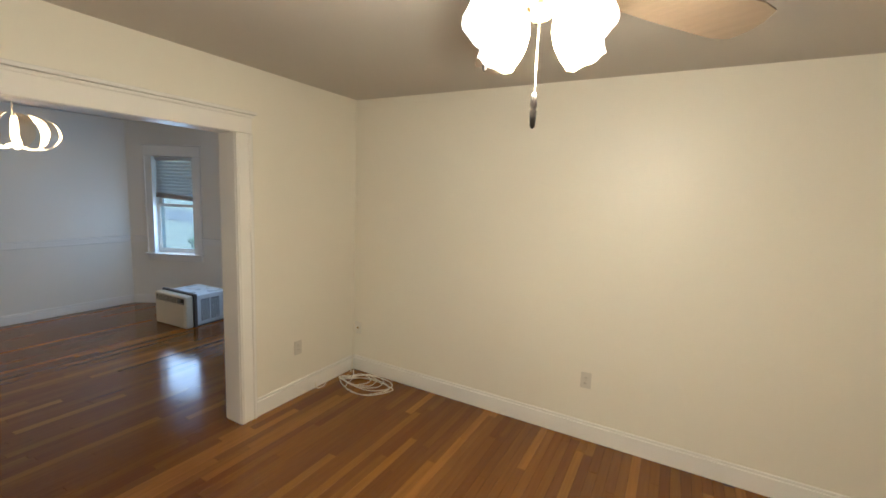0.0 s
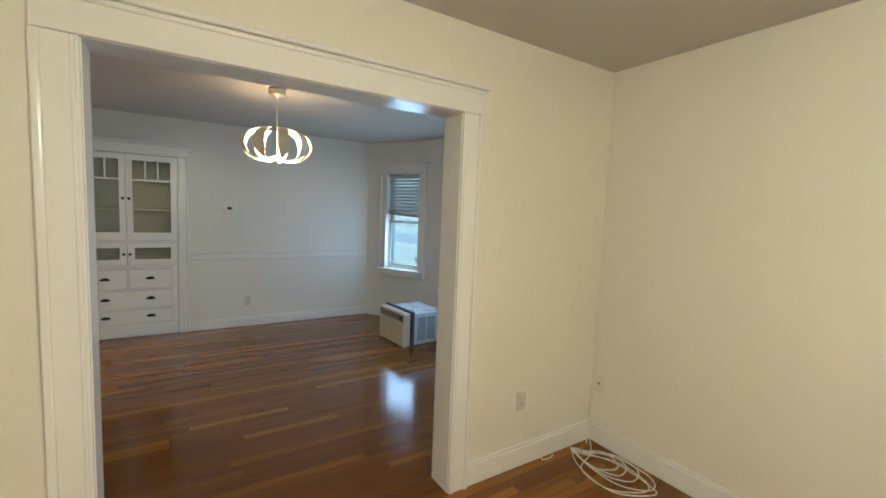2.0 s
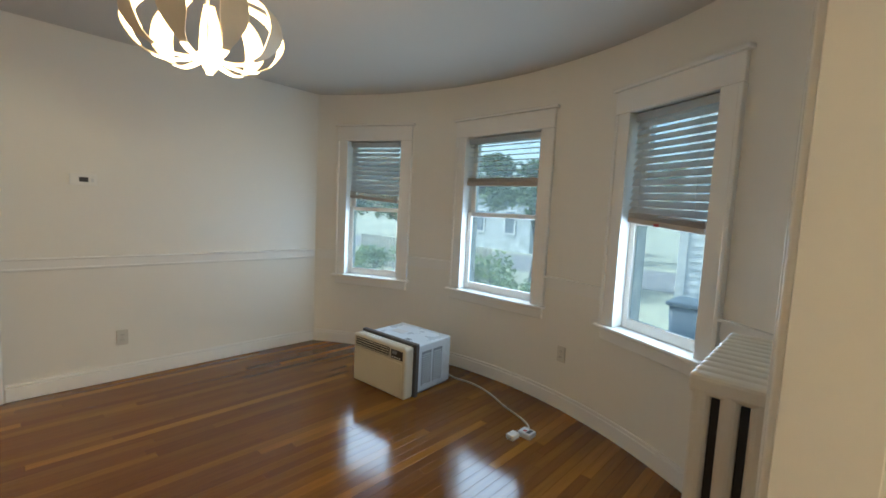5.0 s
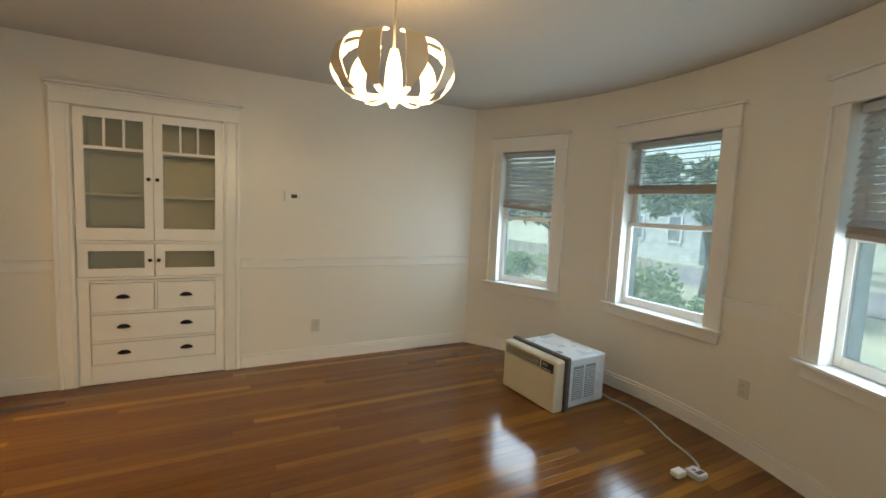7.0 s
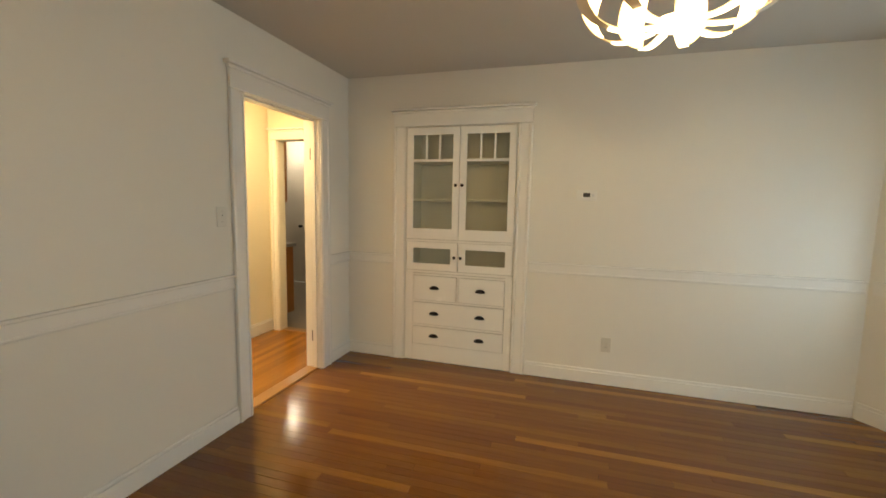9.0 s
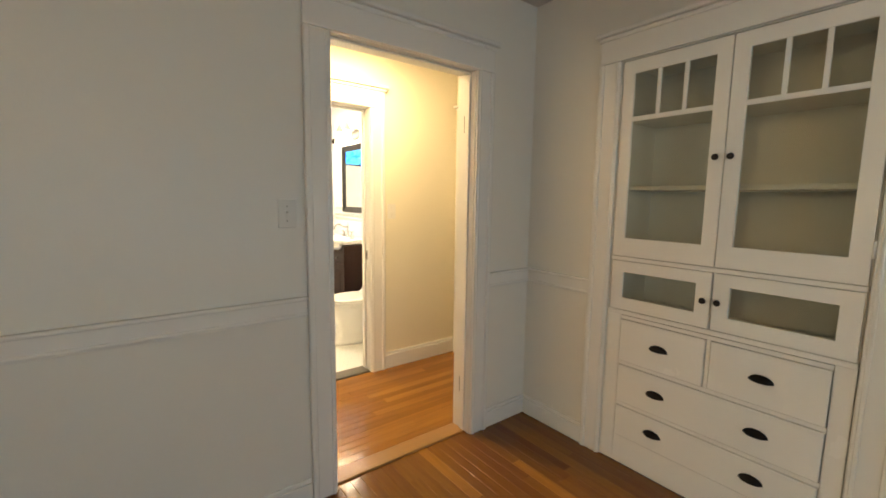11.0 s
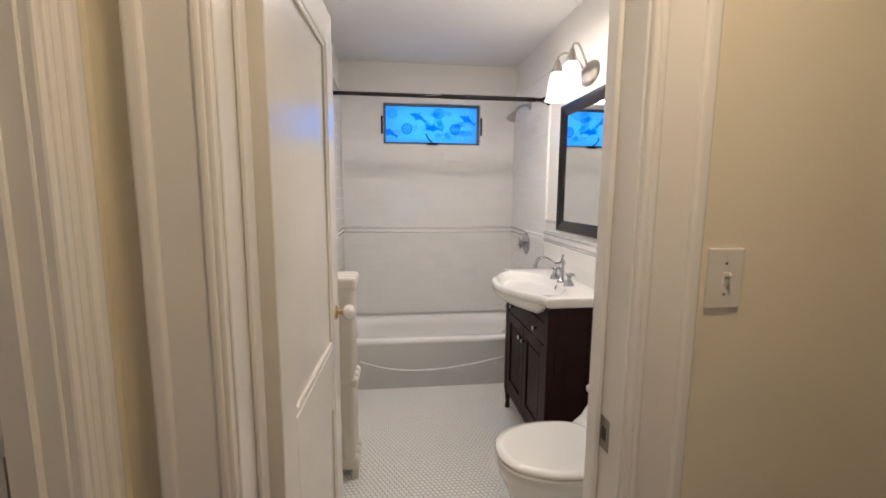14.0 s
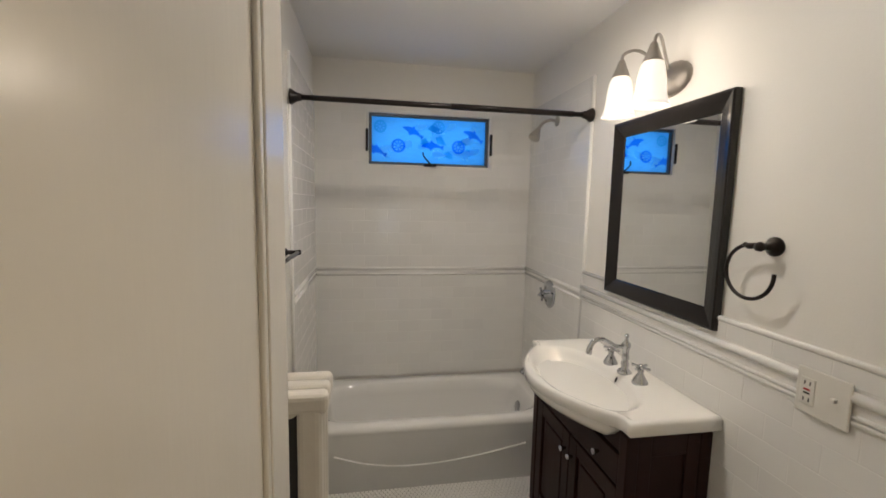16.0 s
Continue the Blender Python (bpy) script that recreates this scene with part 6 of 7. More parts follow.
def egg(x0, x1, w, z, n=40, sq=2.3):
    """An egg outline pointing to +x, from x0 (back) to x1 (tip)."""
    cxm = x0 + (x1 - x0) * 0.45
    out = []
    for i in range(n):
        a = 2 * math.pi * i / n
        c, s = math.cos(a), math.sin(a)
        ln = (x1 - cxm) if c > 0 else (cxm - x0)
        e = 2 / (2.0 if c > 0 else 3.2)
        out.append((cxm + ln * math.copysign(abs(c) ** e, c), tcy + w * math.copysign(abs(s) ** (2 / sq), s), z))
    return out


part("bowl", loft(B(), [egg(XM + 0.10, -5.690, 0.110, 0.0), egg(XM + 0.10, -5.692, 0.105, 0.03), egg(XM + 0.10, -5.735, 0.09, 0.10), egg(XM + 0.10, -5.735, 0.095, 0.18), egg(XM + 0.08, -5.705, 0.125, 0.27), egg(XM + 0.07, -5.672, 0.165, 0.345), egg(XM + 0.06, -5.660, 0.180, 0.395), egg(XM + 0.06, -5.668, 0.176, 0.405)]), PORCELAIN, toi)
part("seat", loft(B(), [egg(XM + 0.22, -5.660, 0.178, 0.406), egg(XM + 0.22, -5.656, 0.184, 0.412), egg(XM + 0.22, -5.658, 0.182, 0.424)]), PORCELAIN, toi)
part("lid", loft(B(), [egg(XM + 0.215, -5.662, 0.180, 0.426), egg(XM + 0.215, -5.656, 0.185, 0.432), egg(XM + 0.215, -5.660, 0.181, 0.442), egg(XM + 0.225, -5.69, 0.16, 0.448)]), PORCELAIN, toi, "closed lid")
bm = B()
prof = [(0.012, 0.20), (0.30, 0.38), (0.27, 0.415), (0.225, 0.455), (0.195, 0.505), (0.182, 0.555), (0.012, 0.555)]
rings = []
for f, zz in ((-1, 0), (-0.94, 0.0), (0.94, 0.0), (1, 0)):
    q = 0.985 if abs(f) == 1 else 1.0
    rings.append([(XM + 0.012 + (x - 0.012) * q, tcy + 0.20 * f, 0.38 + (z - 0.38) * q) for x, z in prof])
loft(bm, rings)
for f in bm.faces:
    f.smooth = False
part("tank", bm, PORCELAIN, toi)
part("tank_lid", box(B(), (XM + 0.010, tcy - 0.212, 0.556), (XM + 0.205, tcy + 0.212, 0.592), 0.012, 3), PORCELAIN, toi)
part("flush_lever", tube(B(), [(XM + 0.19, tcy - 0.14, 0.52), (XM + 0.215, tcy - 0.14, 0.52), (XM + 0.22, tcy - 0.10, 0.515), (XM + 0.22, tcy - 0.06, 0.512)], 0.006, 8), CHROME, toi)
for s in (-1, 1):
    part("hinge_cap", lathe(B(), [(0.014, 0.425), (0.014, 0.445), (0.001, 0.448)], 14, pose(XM + 0.235, tcy + s * 0.075, 0.0)), PORCELAIN, toi)

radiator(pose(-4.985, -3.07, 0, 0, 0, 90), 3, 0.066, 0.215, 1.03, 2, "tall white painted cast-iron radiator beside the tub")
vl = thing("ceiling_vent_light", "boxy ceiling fan-light with a lit lens", "ceiling light")
part("housing", box(B(), (-5.625, -3.24, 2.415), (-5.365, -3.02, 2.479), 0.010, 3), PLASTIC, vl)
part("lens", box(B(), (-5.61, -3.226, 2.402), (-5.49, -3.034, 2.4145), 0.005, 2), FROSTED_DIM, vl, "glowing lens")
part("grille", box(B(), (-5.485, -3.226, 2.406), (-5.38, -3.034, 2.4145), 0.003), PLASTIC_GREY, vl)
for i in range(6):
    part("slat", box(B(), (-5.48 + 0.0165 * i, -3.22, 2.4015), (-5.472 + 0.0165 * i, -3.04, 2.406), 0.001, 1), PLASTIC, vl)


# ---- bedroom, kitchen ----
bed_ac = air_conditioner(pose(-2.36, YW + 0.02, 0.758, 0, 0, 180), 0.46, 0.42, 0.30, "white window air conditioner sitting in the bedroom window")
acc = structure_group("trim_accordion_panel", "grey pleated side panels of the window unit")
for x0, x1 in ((-2.70, -2.595), (-2.125, -1.965)):
    bm = B()
    k = 8
    for i in range(k):
        a = x0 + (x1 - x0) * i / k
        box(bm, (a, YW - 0.07 - 0.006 * (i % 2), 0.765), (a + (x1 - x0) / k, YW - 0.058 - 0.006 * (i % 2), 1.035))
    part("pleats", bm, PLASTIC_GREY, acc)
bf = thing("ceiling_fan", "dark-bladed ceiling fan with a lit bowl light in the bedroom", "ceiling fan", pose(-2.75, -2.95, 0))
part("canopy", lathe(B(), [(0.001, 2.489), (0.07, 2.489), (0.065, 2.45), (0.02, 2.43), (0.014, 2.36)], 20), BRONZE, bf)
part("motor_housing", lathe(B(), [(0.014, 2.37), (0.09, 2.36), (0.12, 2.33), (0.12, 2.28), (0.09, 2.245), (0.001, 2.244)], 28), BRONZE, bf)
for k in range(5):
    bm = prism(B(), [(0.18, -0.05), (0.40, -0.066), (0.60, -0.070), (0.65, -0.05), (0.66, 0.0), (0.65, 0.05), (0.60, 0.070), (0.40, 0.066), (0.18, 0.05)], -0.003, 0.003, pose(0, 0, 0, 0, 0, 186 + 72 * k) @ pose(0, 0, 2.262, -12))
    bl = part("blade", bm, ESPRESSO, bf, "dark brown blade")
    part("blade_iron", box(B(), (0.09, -0.016, 2.268), (0.22, 0.016, 2.274), 0.002, 1, pose(0, 0, 0, 0, 0, 186 + 72 * k)), BRONZE, bl)
part("light_bowl", lathe(B(), [(0.11, 2.243), (0.12, 2.22), (0.10, 2.17), (0.05, 2.145), (0.001, 2.14)], 28), FROSTED, bf, "glowing frosted bowl").visible_shadow = False
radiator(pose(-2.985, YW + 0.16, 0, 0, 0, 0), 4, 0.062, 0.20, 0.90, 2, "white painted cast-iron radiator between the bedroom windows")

kc = thing("kitchen_base_cabinet", "honey oak kitchen base cabinet with a grey worktop", "cabinet")
part("body", box(box(B(), (-7.005, -2.80, 0.09), (-6.437, -1.872, 0.868), 0.003), (-7.005, -1.873, 0.09), (-6.70, -1.805, 0.868), 0.003), OAK_CABINET, kc)
part("toe_kick", box(B(), (-6.90, -2.79, 0.0), (-6.44, -1.92, 0.09)), DARK, kc)
for a, b in ((-2.795, -2.355), (-2.345, -1.905)):
    d = part("door", box(B(), (-7.025, a, 0.12), (-7.006, b, 0.70), 0.004), OAK_CABINET, kc)
    part("door_panel", box(B(), (-7.030, a + 0.05, 0.17), (-7.024, b - 0.05, 0.65), 0.002), OAK_CABINET, d)
    part("drawer_front", box(B(), (-7.025, a, 0.72), (-7.006, b, 0.85), 0.004), OAK_CABINET, kc)
part("worktop", box(box(B(), (-7.045, -2.82, 0.869), (-6.437, -1.865, 0.905), 0.003, 1), (-7.045, -1.866, 0.869), (-6.695, -1.79, 0.905), 0.003, 1), COUNTER, kc, "grey laminate worktop")
ku = thing("kitchen_wall_cabinet", "honey oak kitchen wall cabinet hung above the worktop", "cabinet")
part("body", box(box(B(), (-6.765, -2.80, 1.385), (-6.4352, -1.87, 2.2), 0.003), (-6.765, -1.871, 1.385), (-6.697, -1.70, 2.2), 0.003), OAK_CABINET, ku)
for a, b in ((-2.795, -2.255), (-2.245, -1.705)):
    d = part("door", box(B(), (-6.785, a, 1.41), (-6.766, b, 2.19), 0.004), OAK_CABINET, ku)
    part("door_panel", box(B(), (-6.790, a + 0.05, 1.47), (-6.784, b - 0.05, 2.13), 0.002), OAK_CABINET, d)
kd = structure_group("door_kitchen", "grey painted closed kitchen door with a dark knob", pose(-8.998, -2.75, 0, 0, 0, 90))
part("leaf", box(B(), (-0.40, -0.036, 0.01), (0.40, -0.002, 2.03), 0.003), KITCHEN_WALL, kd)
part("knob", lathe(B(), [(0.024, 0), (0.010, 0.008), (0.010, 0.03), (0.027, 0.045), (0.022, 0.06), (0.001, 0.064)], 16, pose(-0.33, -0.036, 0.98, 90)), BRONZE, kd)
kh = thing("baseboard_heater", "low white baseboard heater along the kitchen wall", "heater", pose(-8.99, -1.85, 0, 0, 0, 90))
part("body", box(B(), (-0.6, -0.07, 0.03), (0.6, 0, 0.19), 0.006), PLASTIC_GREY, kh)
part("grille_slot", box(B(), (-0.58, -0.072, 0.14), (0.58, -0.06, 0.16)), DARK, kh)
part("lower_slot", box(B(), (-0.58, -0.072, 0.05), (0.58, -0.06, 0.065)), DARK, kh)
kl = thing("kitchen_ceiling_light", "lit round glass dome light on the kitchen ceiling", "ceiling light", pose(-8.6, -3.1, 0))
part("base", lathe(B(), [(0.001, CEIL - 0.012), (0.13, CEIL - 0.012), (0.132, CEIL - 0.03), (0.12, CEIL - 0.04), (0.001, CEIL - 0.041)], 32), BRONZE, kl, "dark metal base ring")
dome = part("dome", lathe(B(), [(0.115, CEIL - 0.042), (0.11, CEIL - 0.065), (0.10, CEIL - 0.10), (0.055, CEIL - 0.118), (0.001, CEIL - 0.122)], 32), FROSTED, kl, "lit frosted glass dome")
dome.visible_shadow = False

# ---- outside ----
GZ = -0.75
bm = B()
vs = [bm.verts.new(p) for p in ((-900, 4.15, GZ), (900, 4.15, GZ), (900, 1500, GZ), (-900, 1500, GZ))]
bm.faces.new(vs)
ground = structure("ground", bm, GRASS, "lawn and yard outside the bow windows")
bm = B()
vs = [bm.verts.new(p) for p in ((-900, -1500, GZ), (900, -1500, GZ), (900, -4.9, GZ), (-900, -4.9, GZ))]
bm.faces.new(vs)
structure("ground_back", bm, GRASS, "ground behind the house")
bm = box(B(), (-40, 15.2, GZ - 0.05), (40, 21, GZ + 0.012))
structure("road", bm, material("asphalt", (0.16, 0.16, 0.165), 0.85, vary=0.2, scale=5), "pale grey asphalt street")

house = thing("neighbour_house", "white clapboard house across the side yard", "house", pose(-4.1, 8.4, GZ))
hw, hd, hh = 9.0, 8.0, 5.6
wall = part("wall", box(B(), (0, 0, 0), (hw, hd, hh)), SIDING, house)
bm = B()
z = 0.25
while z < hh - 0.1:
    for a, b in (((-0.018, -0.020, z), (hw + 0.018, -0.001, z + 0.118)),):
        lo = [bm.verts.new(p) for p in ((-0.02, -0.022, z), (hw, -0.022, z), (hw, -0.006, z + 0.12), (-0.02, -0.006, z + 0.12))]
        bm.faces.new(lo)
        lo2 = [bm.verts.new(p) for p in ((-0.02, -0.022, z), (-0.02, 0.0, z), (hw, 0.0, z), (hw, -0.022, z))]
        bm.faces.new(lo2)
        lo3 = [bm.verts.new(p) for p in ((-0.022, 0, z), (-0.022, hd, z), (-0.006, hd, z + 0.12), (-0.006, 0, z + 0.12))]
        bm.faces.new(lo3)
    z += 0.12
part("clapboards", bm, SIDING, house)
part("corner_board", box(B(), (-0.03, -0.035, 0.2), (0.10, 0.09, hh), 0.005), TRIM, house)
part("foundation", box(B(), (-0.01, -0.012, 0), (hw, 0.05, 0.26)), material("foundation_block", (0.30, 0.30, 0.29), 0.9, vary=0.15, scale=5), house)
for wx, wz in ((1.10, 1.5), (3.6, 1.5), (6.2, 1.5), (1.10, 4.0), (3.6, 4.0)):
    w = part("window", frame_of((wx, wz), (wx + 0.85, wz + 1.4), 0.09, -0.06, 0.02), TRIM, house)
    part("pane", box(B(), (wx + 0.08, -0.035, wz + 0.08), (wx + 0.77, -0.03, wz + 1.32)), DARK_WINDOW, w)
    part("meeting_rail", box(B(), (wx + 0.08, -0.055, wz + 0.68), (wx + 0.77, -0.02, wz + 0.73)), TRIM, w)
bm = prism(B(), [(-0.5, hh - 0.1), (hd / 2, hh + 3.0), (hd + 0.5, hh - 0.1), (hd + 0.5, hh + 0.05), (hd / 2, hh + 3.2), (-0.5, hh + 0.05)], -0.4, hw + 0.4, Matrix(((0, 0, 1, 0), (1, 0, 0, 0), (0, 1, 0, 0), (0, 0, 0, 1))))
part("roof", bm, ROOFING, house)

far = thing("street_house", "low pale grey house across the street", "house", pose(-24, 24, GZ, 0, 0, -12))
part("wall", box(B(), (0, 0, 0), (9, 8, 3.4)), material("pale_grey_siding", (0.55, 0.57, 0.56), 0.7, vary=0.06, scale=2, stretch=(0.3, 1, 6)), far)
part("roof", prism(B(), [(-0.5, 3.3), (4.5, 4.5), (9.5, 3.3), (9.5, 3.5), (4.5, 4.7), (-0.5, 3.5)], -8.4, 0.4, Matrix(((1, 0, 0, 0), (0, 0, -1, 0), (0, 1, 0, 0), (0, 0, 0, 1)))), ROOFING, far)
for wx, wz in ((1.2, 1.0), (4.0, 1.0), (6.8, 1.0)):
    w = part("window", frame_of((wx, wz), (wx + 1.0, wz + 1.5), 0.1, -0.06, 0.02), TRIM, far)
    part("pane", box(B(), (wx + 0.09, -0.035, wz + 0.09), (wx + 0.91, -0.03, wz + 1.41)), DARK_WINDOW, w)


def leaf_cloud(rnd, centre, radii, count, size):
    """Many small leaf blades scattered in an uneven cloud."""
    verts, faces = [], []
    lumps = [(Vector((rnd.uniform(-0.7, 0.7) * radii[0], rnd.uniform(-0.7, 0.7) * radii[1], rnd.uniform(-0.6, 0.7) * radii[2])), rnd.uniform(0.25, 0.5)) for _ in range(14)]
    for _ in range(count):
        c, f = rnd.choice(lumps)
        d = Vector((rnd.gauss(0, 1), rnd.gauss(0, 1), rnd.gauss(0, 1))).normalized() * f * rnd.random() ** 0.4
        p = Vector(centre) + c + Vector((d.x * radii[0], d.y * radii[1], d.z * radii[2]))
        u = Vector((rnd.gauss(0, 1), rnd.gauss(0, 1), rnd.gauss(0, 0.6))).normalized()
        v = u.cross(Vector((rnd.gauss(0, 1), rnd.gauss(0, 1), rnd.gauss(0, 1)))).normalized()
        s = size * rnd.uniform(0.6, 1.3)
        k = len(verts)
        verts += [p - u * s, p + v * s * 0.45, p + u * s, p - v * s * 0.45]
        faces.append((k, k + 1, k + 2, k + 3))
    me = bpy.data.meshes.new("leaves")
    me.from_pydata([tuple(q) for q in verts], [], faces)
    return me


def shrub(x, y, r, h, seed, label):
    rnd = random.Random(seed)
    g = thing("shrub", label, "shrub", pose(x, y, GZ), "garden shrubs")
    bm = B()
    for i in range(7):
        a = 2 * math.pi * i / 7
        tube(bm, smooth_path([(0.05 * math.cos(a), 0.05 * math.sin(a), 0), (r * 0.3 * math.cos(a), r * 0.3 * math.sin(a), h * 0.4), (r * 0.6 * math.cos(a + 0.3), r * 0.6 * math.sin(a + 0.3), h * 0.8)], 3), 0.012, 5)
    part("stems", bm, BARK, g)
    me = leaf_cloud(rnd, (0, 0, h * 0.58), (r, r, h * 0.5), 1800, 0.06)
    me.materials.append(LEAF)
    ob = new("foliage", me)
    ob.parent = g
    return g


for i, (x, y, r, h) in enumerate(((-7.2, 7.0, 0.8, 1.35), (-8.4, 7.9, 0.9, 1.5), (-6.2, 6.6, 0.6, 1.05), (-9.8, 8.6, 0.9, 1.4), (-10.6, 7.0, 0.8, 1.2))):
    shrub(x, y, r, h, 20 + i, "leafy green garden shrub outside the windows")


def tree(x, y, h, r, seed, label):
    rnd = random.Random(seed)
    g = thing("tree", label, "tree", pose(x, y, GZ), "trees")
    bm = B()
    top = (rnd.uniform(-0.2, 0.2), rnd.uniform(-0.2, 0.2), h * 0.62)
    pts = smooth_path([(0, 0, 0), (0.04, 0.02, h * 0.3), top], 5)
    tube(bm, pts, [0.20 - 0.011 * i for i in range(len(pts))], 9)
    for i in range(7):
        a = rnd.uniform(0, 6.28)
        z = h * rnd.uniform(0.35, 0.62)
        e = (r * 0.8 * math.cos(a), r * 0.8 * math.sin(a), z + h * rnd.uniform(0.15, 0.32))
        q = smooth_path([(0.02, 0.01, z), (e[0] * 0.5, e[1] * 0.5, z + (e[2] - z) * 0.6), e], 4)
        tube(bm, q, [0.075 - 0.007 * k for k in range(len(q))], 6)
    part("trunk", bm, BARK, g)
    me = leaf_cloud(rnd, (0, 0, h * 0.72), (r, r, h * 0.32), 4200, 0.13)
    me.materials.append(LEAF_TREE)
    ob = new("crown", me)
    ob.parent = g


tree(-9.5, 13.2, 4.0, 1.9, 31, "leafy street tree beyond the yard")
tree(-15.5, 12.6, 4.2, 2.1, 32, "leafy street tree beyond the yard")
tree(-12.4, 23.5, 5.0, 2.6, 33, "leafy tree across the street")
tree(-6.6, 22.8, 4.8, 2.5, 34, "leafy tree across the street")
fence = thing("picket_fence", "pale board fence along the yard", "fence", pose(-16, 10.9, GZ))
for i in range(40):
    part("board", box(B(), (0.16 * i, 0, 0.05), (0.16 * i + 0.13, 0.02, 1.15 + 0.02 * (i % 2)), 0.004), FENCE, fence)
for z in (0.3, 0.9):
    part("fence_rail", box(B(), (-0.02, 0.021, z), (6.4, 0.06, z + 0.08)), FENCE, fence)
for bx in (-3.75, -3.0):
    g = thing("wheeled_bin", "dark blue-grey wheeled bin beside the neighbour's wall", "bin", pose(bx, 8.0, GZ), "bins")
    part("body", loft(B(), [oval(0, 0, 0.24, 0.26, 0.03, 24, 8), oval(0, 0, 0.29, 0.32, 0.95, 24, 8)]), BIN, g)
    part("lid", box(B(), (-0.31, -0.35, 0.955), (0.31, 0.34, 1.02), 0.02), BIN, g)
    for s in (-1, 1):
        part("wheel", lathe(B(), [(0.10, -0.02), (0.10, 0.02)], 18, pose(s * 0.25, 0.27, 0.10, 0, 90)), DARK, g)


# ---- floor strips, tiles ----
def strips(floor, u0, u1, v0, v1, along, mat, seed, joined_mat, limit=300, first=None, width=0.0572, inside=None, top=0.0):
    """Strip flooring: rows across u, boards of uneven length along v."""
    rnd = random.Random(seed)
    shared = {}
    made = 0
    rest = []
    n = int(math.ceil((u1 - u0) / width))
    for i in range(n):
        a, b = u0 + i * width, min(u0 + (i + 1) * width, u1)
        if b - a < 0.008:
            continue
        lo, hi = inside(a, b) if inside else (v0, v1)
        v = lo - rnd.random() * 0.9
        while v < hi:
            ln = rnd.choice((0.65, 0.85, 1.1, 1.35, 1.6, 1.9))
            s, e = max(v, lo), min(v + ln, hi)
            v += ln
            if e - s < 0.03:
                continue
            if first and not first((a + b) / 2, (s + e) / 2) or made >= limit:
                rest.append((a, b, s, e))
                continue
            key = (round(b - a, 3), round(e - s, 3))
            if key not in shared:
                w, l = key[0] / 2 - 0.0002, key[1] / 2 - 0.0002
                bm = B()
                lows = [bm.verts.new((x * w, y * l, -0.011)) for x, y in ((-1, -1), (1, -1), (1, 1), (-1, 1))]
                mids = [bm.verts.new((x * w, y * l, -0.0008)) for x, y in ((-1, -1), (1, -1), (1, 1), (-1, 1))]
                tops = [bm.verts.new((x * (w - 0.0007), y * (l - 0.0007), 0)) for x, y in ((-1, -1), (1, -1), (1, 1), (-1, 1))]
                for q in range(4):
                    r = (q + 1) % 4
                    bm.faces.new((lows[q], lows[r], mids[r], mids[q])), bm.faces.new((mids[q], mids[r], tops[r], tops[q]))
                bm.faces.new(tops)
                shared[key] = mesh_of("floor_strip", bm, mat)
                if along == "x":
                    shared[key].transform(Matrix(((0, 1, 0, 0), (1, 0, 0, 0), (0, 0, 1, 0), (0, 0, 0, 1))))
                    shared[key].flip_normals()
            ob = new("floor_strip", shared[key])
            ob.parent = floor
            ob.location = ((a + b) / 2, (s + e) / 2, top) if along == "y" else ((s + e) / 2, (a + b) / 2, top)
            made += 1
    if rest:
        verts, faces = [], []
        for a, b, s, e in rest:
            k = len(verts)
            a, b, s, e = a + 0.0003, b - 0.0003, s + 0.0003, e - 0.0003
            q = [(a, s), (b, s), (b, e), (a, e)]
            if along == "x":
                q = [(y, x) for x, y in q][::-1]
            verts += [(x, y, -0.011) for x, y in q] + [(x, y, top) for x, y in q]
            faces += [(k + 4, k + 5, k + 6, k + 7)] + [(k + i, k + (i + 1) % 4, k + 4 + (i + 1) % 4, k + 4 + i) for i in range(4)]
        me = bpy.data.meshes.new("floor_strips")
        me.from_pydata(verts, [], faces)
        me.materials.append(joined_mat)
        ob = new("floor_strips", me)
        ob.parent = floor
        tagged(ob, kind="stuff")


def dining_span(a, b):
    x = min(max((a + b) / 2, XC), XD)
    return YD - 0.05, BY + math.sqrt(BR * BR - (x - BX) ** 2) - 0.004


strips(floor_dining, XC + 0.004, XD - 0.002, 0, 0, "y", OAK, 3, OAK_JOINED, inside=dining_span)
strips(floor_living, XD, 2.34, -0.64, YL - 0.01, "y", OAK, 5, OAK_JOINED, first=lambda u, v: u < 1.2 and v > 0.2)
strips(floor_hall, YB2 + 0.12, YH, XH - 0.0, XB, "x", OAK_HALL_LIT, 7, OAK_HALL_LIT)
strips(floor_bedroom, YW + 0.004, YH, XB + 0.115, 0.4, "x", OAK_RED_STRIP, 9, OAK_RED)


